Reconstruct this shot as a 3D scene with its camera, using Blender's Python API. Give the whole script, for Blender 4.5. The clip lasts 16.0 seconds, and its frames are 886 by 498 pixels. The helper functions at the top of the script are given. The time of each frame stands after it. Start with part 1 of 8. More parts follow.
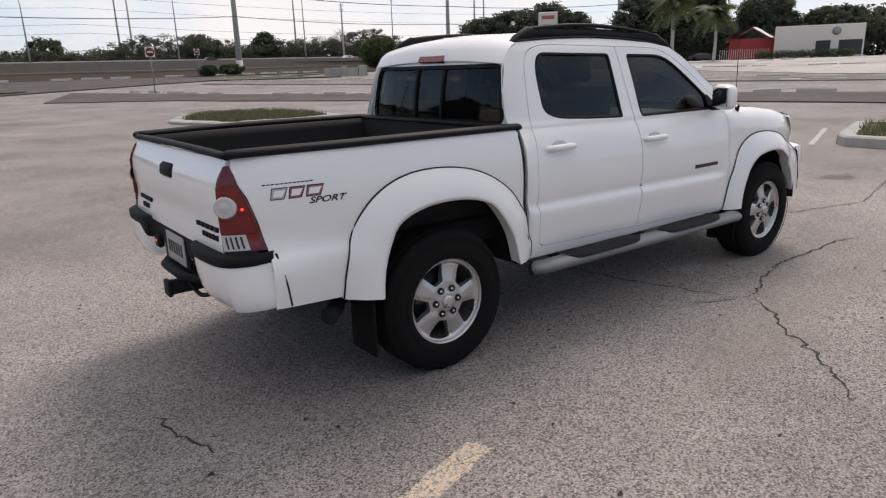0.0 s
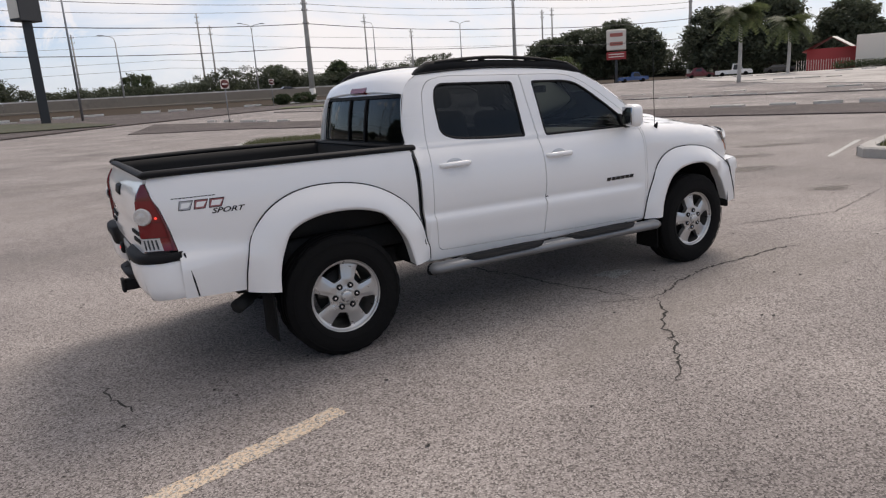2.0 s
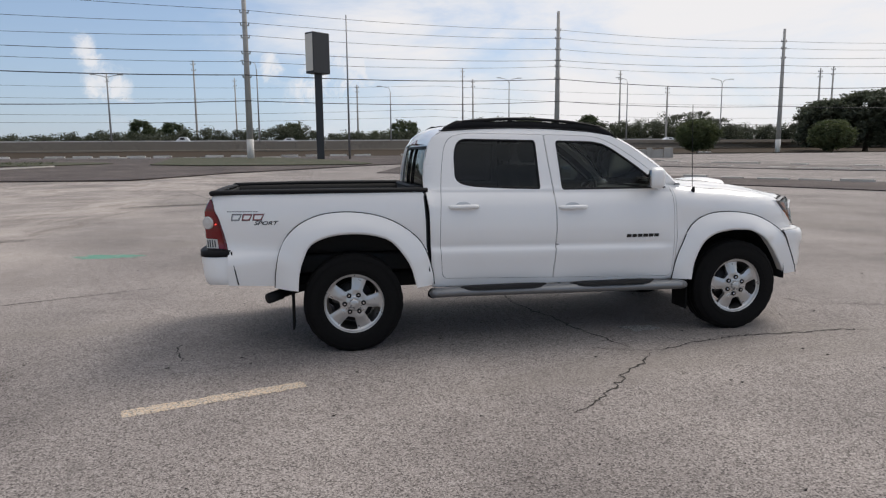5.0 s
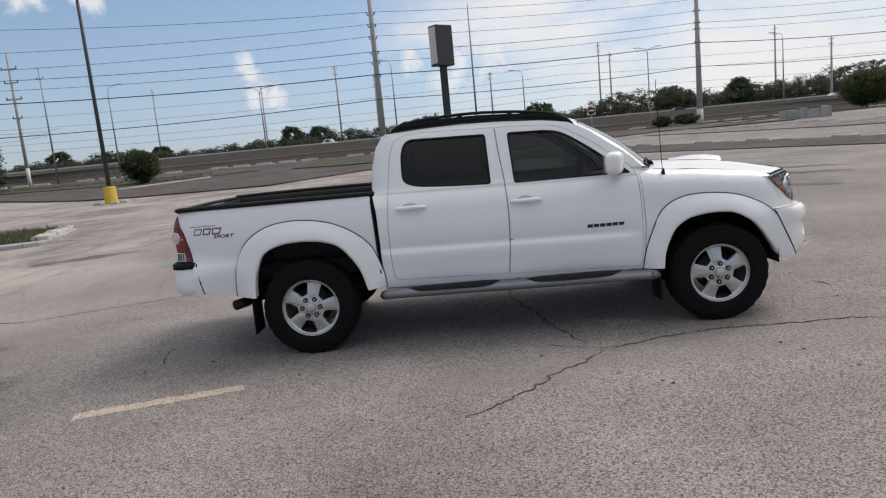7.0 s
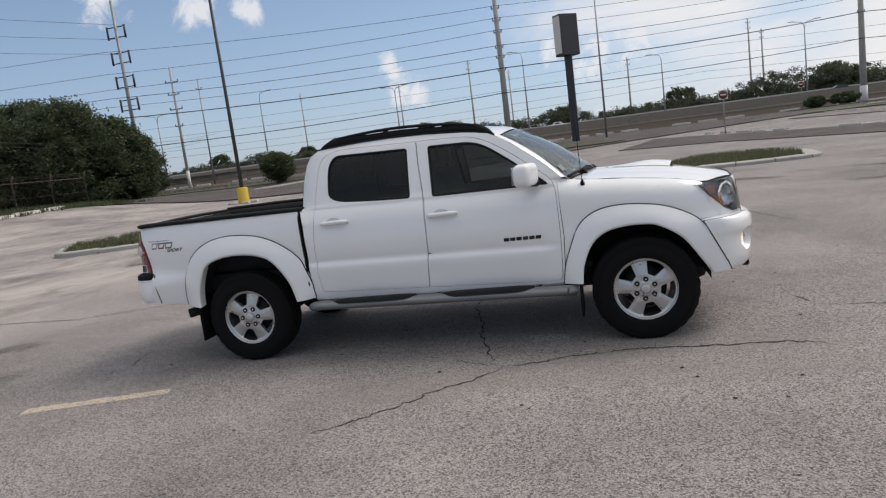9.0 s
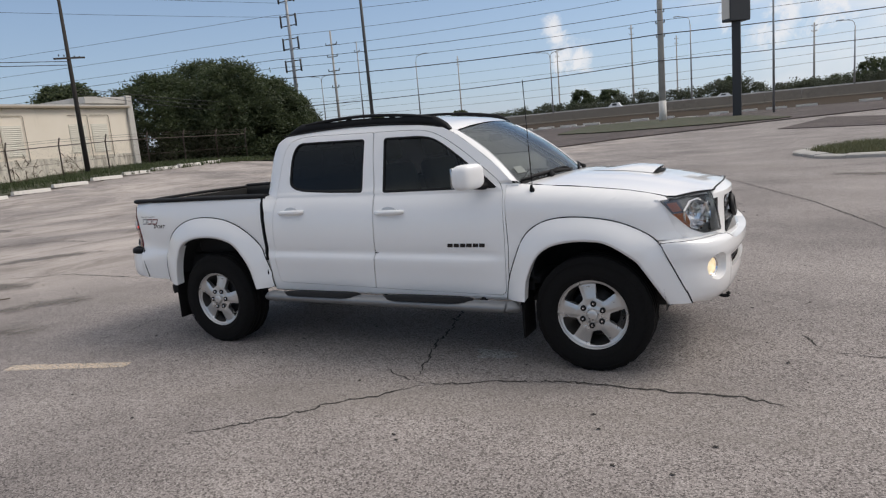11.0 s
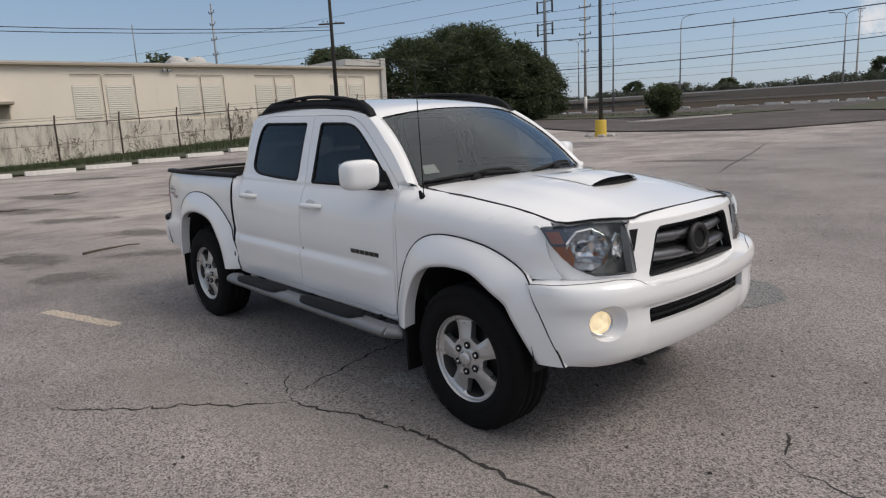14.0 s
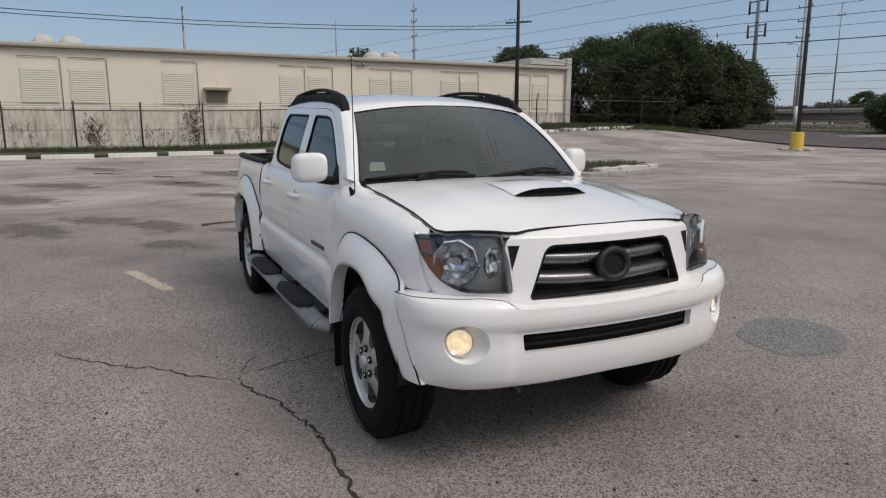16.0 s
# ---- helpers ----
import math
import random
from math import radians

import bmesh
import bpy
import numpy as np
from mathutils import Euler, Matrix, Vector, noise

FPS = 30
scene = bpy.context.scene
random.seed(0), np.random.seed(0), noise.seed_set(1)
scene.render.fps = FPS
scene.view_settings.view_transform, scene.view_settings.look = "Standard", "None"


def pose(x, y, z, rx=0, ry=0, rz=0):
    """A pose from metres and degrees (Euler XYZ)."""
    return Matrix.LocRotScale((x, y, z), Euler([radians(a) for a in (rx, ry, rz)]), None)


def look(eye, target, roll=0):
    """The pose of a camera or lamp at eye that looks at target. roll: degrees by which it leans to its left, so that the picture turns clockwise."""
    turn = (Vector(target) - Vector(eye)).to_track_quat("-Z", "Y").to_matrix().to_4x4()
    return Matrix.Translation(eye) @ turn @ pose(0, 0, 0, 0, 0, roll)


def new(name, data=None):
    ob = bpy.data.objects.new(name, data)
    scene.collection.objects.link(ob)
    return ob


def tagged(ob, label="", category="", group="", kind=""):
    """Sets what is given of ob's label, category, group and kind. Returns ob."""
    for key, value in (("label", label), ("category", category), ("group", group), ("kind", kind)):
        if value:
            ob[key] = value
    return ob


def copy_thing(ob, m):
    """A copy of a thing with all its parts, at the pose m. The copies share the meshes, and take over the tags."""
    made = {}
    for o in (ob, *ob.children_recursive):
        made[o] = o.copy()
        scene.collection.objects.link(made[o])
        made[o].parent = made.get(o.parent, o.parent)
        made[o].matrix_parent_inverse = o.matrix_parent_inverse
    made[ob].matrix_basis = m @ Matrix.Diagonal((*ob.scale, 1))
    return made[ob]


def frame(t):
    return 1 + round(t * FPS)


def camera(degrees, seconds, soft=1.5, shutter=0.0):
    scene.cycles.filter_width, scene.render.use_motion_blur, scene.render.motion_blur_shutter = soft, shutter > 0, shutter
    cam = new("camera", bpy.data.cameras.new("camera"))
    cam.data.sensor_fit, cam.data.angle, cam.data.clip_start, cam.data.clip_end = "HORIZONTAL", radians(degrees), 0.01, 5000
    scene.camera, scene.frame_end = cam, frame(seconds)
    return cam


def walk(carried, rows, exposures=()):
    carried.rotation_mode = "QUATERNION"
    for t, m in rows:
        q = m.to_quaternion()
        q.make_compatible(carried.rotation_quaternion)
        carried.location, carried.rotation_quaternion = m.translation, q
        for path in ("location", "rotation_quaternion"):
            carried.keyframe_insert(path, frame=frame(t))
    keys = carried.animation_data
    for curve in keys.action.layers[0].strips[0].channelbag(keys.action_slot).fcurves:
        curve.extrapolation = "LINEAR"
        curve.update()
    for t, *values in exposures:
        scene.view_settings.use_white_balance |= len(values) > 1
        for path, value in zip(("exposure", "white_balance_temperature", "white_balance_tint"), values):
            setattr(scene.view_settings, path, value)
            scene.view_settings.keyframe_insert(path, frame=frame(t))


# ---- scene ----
cam = camera(67.0, 16.0, soft=1.22)
PATH = [
    (0, (-3.636, -3.533, 1.562), (-2.47, -1.994, 1.039), -1.8),
    (0.5, (-3.443, -3.845, 1.486), (-2.389, -2.185, 1.118), -0.3),
    (1, (-3.319, -4.076, 1.525), (-2.333, -2.397, 1.065), -2.6),
    (1.5, (-3.261, -4.374, 1.539), (-2.233, -2.72, 1.083), -2.2),
    (2, (-3.127, -4.635, 1.563), (-2.131, -2.961, 1.11), -3.7),
    (2.5, (-2.919, -4.859, 1.536), (-2.125, -3.078, 1.091), -0.5),
    (3, (-2.88, -5.051, 1.557), (-2.156, -3.227, 1.172), -2.3),
    (3.5, (-2.823, -5.327, 1.596), (-2.148, -3.503, 1.129), -2.9),
    (4, (-2.627, -5.574, 1.568), (-2.019, -3.691, 1.279), -2.8),
    (4.2, (-2.49, -5.678, 1.535), (-1.915, -3.781, 1.273), -0.3),
    (6.3, (-0.88, -6.106, 1.497), (-0.827, -4.132, 1.181), -5.3),
    (6.5, (-0.749, -6.072, 1.514), (-0.724, -4.097, 1.203), -4.4),
    (7, (-0.319, -6.088, 1.549), (-0.396, -4.113, 1.248), -5.4),
    (7.5, (0.099, -6.11, 1.525), (-0.104, -4.142, 1.235), -3.8),
    (8, (0.536, -5.964, 1.556), (0.263, -4.012, 1.22), -2.8),
    (8.2, (0.71, -5.954, 1.514), (0.414, -4.001, 1.203), -4.4),
    (10.3, (2.352, -5.432, 1.57), (1.572, -3.618, 1.25), -4.1),
    (10.5, (2.457, -5.313, 1.569), (1.637, -3.52, 1.232), -3.5),
    (11, (2.702, -5.01, 1.585), (1.799, -3.256, 1.255), -5.0),
    (11.5, (3.042, -4.805, 1.583), (2.016, -3.121, 1.253), -1.5),
    (12, (3.258, -4.547, 1.579), (2.074, -2.973, 1.234), -1.7),
    (12.5, (3.438, -4.192, 1.606), (2.16, -2.694, 1.257), -2.3),
    (13, (3.723, -3.879, 1.585), (2.341, -2.486, 1.201), -2.5),
    (13.5, (3.874, -3.501, 1.563), (2.418, -2.209, 1.103), -2.1),
    (14, (4.016, -3.142, 1.597), (2.546, -1.84, 1.216), -2.8),
    (14.5, (4.264, -2.826, 1.58), (2.682, -1.67, 1.177), -0.7),
    (15, (4.353, -2.463, 1.56), (2.701, -1.428, 1.115), -0.1),
    (15.5, (4.488, -2.177, 1.572), (2.804, -1.18, 1.162), -2.4),
    (16, (4.676, -1.94, 1.563), (2.908, -1.083, 1.192), 0.1),
]
walk(cam, [(t, look(eye, target, roll)) for t, eye, target, roll in PATH],
     exposures=[(0, 0.06, 6940, 15), (1.5, 0.03, 6960, 16), (3, 0.0, 6840, 14), (4, -0.05, 6740, 12.5)] + [(t, ev, 6720, 12) for t, ev in ((7, -0.09), (8, -0.10), (11, -0.06), (13, -0.13), (14.5, -0.27), (16, -0.30))])

# ---------------------------------------------------------------- sky and sun
scene.view_settings.exposure = 0.0
SUN_AZ, SUN_EL = -58.0, 50.0          # degrees to the left of +y, degrees up


def heading(az, el):
    a, e = radians(az), radians(el)
    return Vector((-math.sin(a) * math.cos(e), math.cos(a) * math.cos(e), math.sin(e)))


def make_world():
    world = bpy.data.worlds.new("sky")
    scene.world = world
    world.use_nodes = True
    nt = world.node_tree
    n, l = nt.nodes, nt.links
    n.clear()
    out = n.new("ShaderNodeOutputWorld")
    bg = n.new("ShaderNodeBackground")
    bg.inputs["Strength"].default_value = 0.125
    sky = n.new("ShaderNodeTexSky")
    sky.sky_type = "NISHITA"
    sky.sun_disc = False
    sky.sun_elevation = radians(SUN_EL)
    sky.sun_rotation = radians(-SUN_AZ)
    sky.air_density, sky.dust_density, sky.ozone_density = 1.0, 0.5, 2.2
    tc = n.new("ShaderNodeTexCoord")
    # a broad veil of cloud that thickens towards the sun's side
    dot = n.new("ShaderNodeVectorMath")
    dot.operation = "DOT_PRODUCT"
    dot.inputs[1].default_value = heading(-62, 6)
    l.new(tc.outputs["Generated"], dot.inputs[0])
    veil = n.new("ShaderNodeMapRange")
    veil.interpolation_type = "SMOOTHSTEP"
    for k, v in (("From Min", 0.05), ("From Max", 0.85), ("To Min", 0.0), ("To Max", 0.47)):
        veil.inputs[k].default_value = v
    l.new(dot.outputs["Value"], veil.inputs["Value"])
    mp = n.new("ShaderNodeMapping")
    mp.inputs["Scale"].default_value = (3.2, 3.2, 9.0)
    l.new(tc.outputs["Generated"], mp.inputs["Vector"])
    noi = n.new("ShaderNodeTexNoise")
    noi.inputs["Scale"].default_value = 1.0
    noi.inputs["Detail"].default_value = 8
    noi.inputs["Roughness"].default_value = 0.6
    noi.inputs["Distortion"].default_value = 0.4
    l.new(mp.outputs["Vector"], noi.inputs["Vector"])
    add = n.new("ShaderNodeMath")
    add.operation = "ADD"
    l.new(noi.outputs["Fac"], add.inputs[0])
    l.new(veil.outputs["Result"], add.inputs[1])
    cover = n.new("ShaderNodeMapRange")
    cover.interpolation_type = "SMOOTHSTEP"
    for k, v in (("From Min", 0.64), ("From Max", 1.08), ("To Min", 0.0), ("To Max", 1.0)):
        cover.inputs[k].default_value = v
    l.new(add.outputs["Value"], cover.inputs["Value"])
    # broken cloud thickens overhead
    up = n.new("ShaderNodeSeparateXYZ")
    l.new(tc.outputs["Generated"], up.inputs["Vector"])
    high = n.new("ShaderNodeMapRange")
    high.interpolation_type = "SMOOTHSTEP"
    for k, v in (("From Min", 0.30), ("From Max", 0.72), ("To Min", 0.0), ("To Max", 0.85)):
        high.inputs[k].default_value = v
    l.new(up.outputs["Z"], high.inputs["Value"])
    roof = n.new("ShaderNodeMath")
    roof.operation = "MAXIMUM"
    l.new(cover.outputs["Result"], roof.inputs[0])
    l.new(high.outputs["Result"], roof.inputs[1])
    total = roof.outputs["Value"]
    # single heaped clouds low over the road
    heap = n.new("ShaderNodeTexNoise")
    heap.inputs["Scale"].default_value = 30.0
    heap.inputs["Detail"].default_value = 9
    heap.inputs["Roughness"].default_value = 0.66
    heap.inputs["Distortion"].default_value = 0.5
    l.new(tc.outputs["Generated"], heap.inputs["Vector"])
    for az, el, size in ((16.7, 7.9, 0.030), (16.4, 7.0, 0.030), (15.9, 5.6, 0.038), (14.6, 5.2, 0.036), (31.0, 13.2, 0.05), (27.5, 13.0, 0.04), (3.2, 7.2, 0.034), (-0.6, 7.4, 0.046), (0.5, 5.4, 0.050), (-3.0, 7.4, 0.080), (38.0, 15.0, 0.07)):
        d = n.new("ShaderNodeVectorMath")
        d.operation = "DISTANCE"
        d.inputs[1].default_value = heading(az, el)
        l.new(tc.outputs["Generated"], d.inputs[0])
        near = n.new("ShaderNodeMapRange")
        for k, v in (("From Min", 0.0), ("From Max", size), ("To Min", 0.55), ("To Max", 0.0)):
            near.inputs[k].default_value = v
        l.new(d.outputs["Value"], near.inputs["Value"])
        a2 = n.new("ShaderNodeMath")
        a2.operation = "ADD"
        l.new(near.outputs["Result"], a2.inputs[0])
        l.new(heap.outputs["Fac"], a2.inputs[1])
        edge = n.new("ShaderNodeMapRange")
        edge.interpolation_type = "SMOOTHSTEP"
        for k, v in (("From Min", 0.70), ("From Max", 1.00), ("To Min", 0.0), ("To Max", 0.80)):
            edge.inputs[k].default_value = v
        l.new(a2.outputs["Value"], edge.inputs["Value"])
        mx = n.new("ShaderNodeMath")
        mx.operation = "MAXIMUM"
        l.new(total, mx.inputs[0])
        l.new(edge.outputs["Result"], mx.inputs[1])
        total = mx.outputs["Value"]
    mix = n.new("ShaderNodeMix")
    mix.data_type = "RGBA"
    mix.inputs["B"].default_value = (7.1, 7.25, 7.5, 1)
    l.new(total, mix.inputs["Factor"])
    # thin blue haze that grows towards the horizon
    low = n.new("ShaderNodeMapRange")
    for k, v in (("From Min", 0.0), ("From Max", 0.32), ("To Min", 0.62), ("To Max", 0.12)):
        low.inputs[k].default_value = v
    l.new(up.outputs["Z"], low.inputs["Value"])
    haze = n.new("ShaderNodeMix")
    haze.data_type = "RGBA"
    tone = n.new("ShaderNodeMapRange")
    for k, v in (("From Min", -0.6), ("From Max", 0.5), ("To Min", 0.70), ("To Max", 1.04)):
        tone.inputs[k].default_value = v
    l.new(dot.outputs["Value"], tone.inputs["Value"])
    tint = n.new("ShaderNodeVectorMath")
    tint.operation = "SCALE"
    tint.inputs[0].default_value = (3.2, 4.4, 6.6)
    l.new(tone.outputs["Result"], tint.inputs["Scale"])
    l.new(tint.outputs["Vector"], haze.inputs["B"])
    l.new(low.outputs["Result"], haze.inputs["Factor"])
    l.new(sky.outputs["Color"], haze.inputs["A"])
    l.new(haze.outputs["Result"], mix.inputs["A"])
    l.new(mix.outputs["Result"], bg.inputs["Color"])
    l.new(bg.outputs["Background"], out.inputs["Surface"])


make_world()
sun = new("sun", bpy.data.lights.new("sun", "SUN"))
sun.data.energy, sun.data.angle, sun.data.color = 2.05, radians(25), (1.0, 0.95, 0.88)
sun.matrix_world = look(heading(SUN_AZ, SUN_EL) * 50, (0, 0, 0))


# ---------------------------------------------------------------- materials
class Nodes:
    """A short way to write node materials."""

    def __init__(self, name):
        self.mat = bpy.data.materials.new(name)
        self.mat.use_nodes = True
        self.t = self.mat.node_tree
        self.b = self.t.nodes["Principled BSDF"]
        self.coord = self.t.nodes.new("ShaderNodeTexCoord").outputs["Object"]

    def node(self, kind):
        return self.t.nodes.new(kind)

    def link(self, a, b):
        self.t.links.new(a, b)

    def set(self, **kw):
        for k, v in kw.items():
            self.b.inputs[k.replace("_", " ")].default_value = v
        return self

    def noise(self, scale, detail=4, rough=0.55, vec=None, distort=0.0):
        q = self.node("ShaderNodeTexNoise")
        q.inputs["Scale"].default_value = scale
        q.inputs["Detail"].default_value = detail
        q.inputs["Roughness"].default_value = rough
        q.inputs["Distortion"].default_value = distort
        self.link(vec or self.coord, q.inputs["Vector"])
        return q.outputs["Fac"]

    def cells(self, scale, what="Color", vec=None, feature="F1"):
        q = self.node("ShaderNodeTexVoronoi")
        q.feature = feature
        q.inputs["Scale"].default_value = scale
        self.link(vec or self.coord, q.inputs["Vector"])
        return q.outputs[what]

    def stretch(self, sx, sy, sz):
        q = self.node("ShaderNodeMapping")
        q.inputs["Scale"].default_value = (sx, sy, sz)
        self.link(self.coord, q.inputs["Vector"])
        return q.outputs["Vector"]

    def ramp(self, fac, *stops):
        q = self.node("ShaderNodeValToRGB")
        e = q.color_ramp.elements
        while len(e) < len(stops):
            e.new(0.5)
        for el, (p, c) in zip(e, stops):
            el.position = p
            el.color = (c, c, c, 1) if isinstance(c, (int, float)) else (*c, 1)
        self.link(fac, q.inputs["Fac"])
        return q.outputs["Color"]

    def mix(self, fac, a, b, mode="MIX"):
        q = self.node("ShaderNodeMix")
        q.data_type = "RGBA"
        q.blend_type = mode
        for name, v in (("Factor", fac), ("A", a), ("B", b)):
            if isinstance(v, (int, float)) and name == "Factor":
                q.inputs[name].default_value = v
            elif isinstance(v, tuple):
                q.inputs[name].default_value = (*v, 1)
            else:
                self.link(v, q.inputs[name])
        return q.outputs["Result"]

    def color(self, c):
        self.link(c, self.b.inputs["Base Color"])
        return self

    def rough(self, c):
        self.link(c, self.b.inputs["Roughness"])
        return self

    def bump(self, height, strength=0.3, distance=0.01):
        q = self.node("ShaderNodeBump")
        q.inputs["Strength"].default_value = strength
        q.inputs["Distance"].default_value = distance
        self.link(height, q.inputs["Height"])
        self.link(q.outputs["Normal"], self.b.inputs["Normal"])
        return self


def plain(name, color, rough=0.5, metal=0.0, grain=0.10, scale=30.0, bump=0.0, coat=0.0):
    """A surface of one colour with slight unevenness at two scales."""
    m = Nodes(name).set(Metallic=metal, Coat_Weight=coat, Coat_Roughness=0.04)
    dark = tuple(v * (1 - 2 * grain) for v in color)
    light = tuple(min(1, v * (1 + grain)) for v in color)
    fine, wide = m.noise(scale, 5), m.noise(scale / 12, 3)
    m.color(m.mix(m.ramp(wide, (0.3, 0.0), (0.7, 1.0)), m.mix(fine, dark, light), m.mix(fine, light, dark)))
    m.rough(m.ramp(fine, (0.2, max(0.02, rough - 0.07)), (0.8, min(1, rough + 0.07))))
    if bump:
        m.bump(fine, bump, 0.004)
    return m.mat


def emitter(name, color, strength):
    m = Nodes(name).set(Base_Color=(*color, 1), Emission_Color=(*color, 1), Emission_Strength=strength)
    return m.mat


def fog_lens():
    """A lit lens whose flutes give off uneven warm light."""
    m = Nodes("lit fog lamp").set(Base_Color=(0.8, 0.75, 0.6, 1), Emission_Color=(1.0, 0.76, 0.40, 1), Roughness=0.15)
    glow = m.ramp(m.cells(46.0, "Distance"), (0.0, 1.0), (0.9, 0.45))
    m.link(glow, m.b.inputs["Emission Strength"])
    m.bump(m.cells(46.0, "Distance"), 0.6, 0.004)
    return m.mat


def facet_chrome():
    m = Nodes("fluted lamp reflector").set(Base_Color=(0.80, 0.79, 0.78, 1), Metallic=0.95, Roughness=0.14)
    m.bump(m.cells(30.0, "Distance", m.stretch(1.0, 1.0, 0.3)), 0.35, 0.012)
    return m.mat


def pane(name, tint, gloss=0.03, ior=1.5):
    """Tinted glass: light passes straight through, with a mirror sheen that grows with the angle."""
    m = Nodes(name)
    m.t.nodes.remove(m.b)
    see = m.node("ShaderNodeBsdfTransparent")
    see.inputs["Color"].default_value = (*tint, 1)
    sheen = m.node("ShaderNodeBsdfGlossy")
    sheen.inputs["Roughness"].default_value = gloss
    sheen.inputs["Color"].default_value = (0.93, 0.985, 0.98, 1)
    fr = m.node("ShaderNodeFresnel")
    fr.inputs["IOR"].default_value = ior
    mx = m.node("ShaderNodeMixShader")
    m.link(fr.outputs["Fac"], mx.inputs["Fac"])
    m.link(see.outputs["BSDF"], mx.inputs[1])
    m.link(sheen.outputs["BSDF"], mx.inputs[2])
    m.link(mx.outputs["Shader"], m.t.nodes["Material Output"].inputs["Surface"])
    return m.mat


def car_paint(name, color):
    m = Nodes(name).set(Coat_Weight=1.0, Coat_Roughness=0.025, Roughness=0.4)
    dust = m.noise(2.2, 5)
    fine = m.noise(60, 3)
    m.color(m.mix(m.ramp(dust, (0.35, 0.0), (0.75, 0.10)), color, tuple(v * 0.80 for v in color)))
    m.rough(m.ramp(fine, (0.3, 0.32), (0.7, 0.46)))
    m.bump(m.noise(14, 3), 0.012, 0.004)
    return m.mat


def lot_material():
    """Sun-bleached asphalt: pale stones in a grey binder, with dark stains and worn patches."""
    m = Nodes("bleached asphalt")
    stones = m.cells(120.0)
    sep = m.node("ShaderNodeSeparateColor")
    m.link(stones, sep.inputs["Color"])
    grit = m.ramp(sep.outputs["Red"], (0.0, (0.098, 0.086, 0.081)), (0.22, (0.228, 0.208, 0.195)), (0.45, (0.365, 0.337, 0.318)), (0.8, (0.455, 0.423, 0.400)), (1.0, (0.555, 0.522, 0.498)))
    joints = m.ramp(m.cells(120.0, "Distance"), (0.0, 1.0), (0.75, 0.62))
    grit = m.mix(1.0, grit, joints, "MULTIPLY")
    small = m.ramp(m.noise(240, 3), (0.3, 0.70), (0.7, 1.22))
    grit = m.mix(1.0, grit, small, "MULTIPLY")
    wide = m.noise(0.33, 7, 0.62)
    grit = m.mix(1.0, grit, m.ramp(wide, (0.30, (0.60, 0.574, 0.574)), (0.5, (0.935, 0.897, 0.890)), (0.70, (1.23, 1.186, 1.166))), "MULTIPLY")
    streak = m.noise(1.0, 6, 0.65, m.stretch(0.16, 0.5, 1.0), 0.8)
    grit = m.mix(m.ramp(streak, (0.54, 0.0), (0.68, 0.62)), grit, (0.20, 0.178, 0.158))
    blots = m.noise(0.75, 5, 0.7, None, 1.2)
    grit = m.mix(m.ramp(blots, (0.64, 0.0), (0.74, 0.55)), grit, (0.14, 0.125, 0.115))
    # the back of the lot is more stained and more bleached in turn
    at = m.node("ShaderNodeSeparateXYZ")
    m.link(m.coord, at.inputs["Vector"])
    back = m.node("ShaderNodeMapRange")
    back.interpolation_type = "SMOOTHSTEP"
    for k, v in (("From Min", -4.0), ("From Max", -8.5), ("To Min", 0.0), ("To Max", 1.0)):
        back.inputs[k].default_value = v
    m.link(at.outputs["X"], back.inputs["Value"])
    soil = m.ramp(m.noise(0.8, 9, 0.74, m.stretch(1.5, 0.55, 1.0), 1.0), (0.49, 0.0), (0.62, 0.66))
    pale = m.ramp(m.noise(0.22, 6, 0.6, None, 0.8), (0.38, 0.0), (0.62, 0.55))
    grit = m.mix(m.mix(1.0, pale, back.outputs["Result"], "MULTIPLY"), grit, (0.55, 0.485, 0.435))
    grit = m.mix(m.mix(1.0, soil, back.outputs["Result"], "MULTIPLY"), grit, (0.150, 0.125, 0.105))
    m.color(grit)
    m.set(Roughness=0.9)
    m.bump(m.cells(120.0, "Distance"), 0.3, 0.005)
    return m.mat


def asphalt_material(name, tone=1.0, warm=1.0):
    m = Nodes(name)
    sep = m.node("ShaderNodeSeparateColor")
    m.link(m.cells(60.0), sep.inputs["Color"])
    base = m.ramp(sep.outputs["Red"], (0.0, (0.05 * tone * warm, 0.05 * tone, 0.05 * tone)), (0.7, (0.12 * tone * warm, 0.115 * tone, 0.108 * tone)), (1.0, (0.20 * tone * warm, 0.19 * tone, 0.18 * tone)))
    base = m.mix(1.0, base, m.ramp(m.noise(0.25, 7, 0.65), (0.3, 0.75), (0.7, 1.35)), "MULTIPLY")
    m.color(base).set(Roughness=0.92)
    m.bump(m.noise(90, 4), 0.4, 0.004)
    return m.mat


def grass_material(name, a=(0.055, 0.085, 0.022), b=(0.13, 0.125, 0.05)):
    m = Nodes(name)
    m.color(m.mix(m.ramp(m.noise(0.8, 6, 0.7), (0.35, 0.0), (0.65, 1.0)), a, b)).set(Roughness=0.9)
    m.bump(m.noise(40, 5), 0.8, 0.03)
    return m.mat


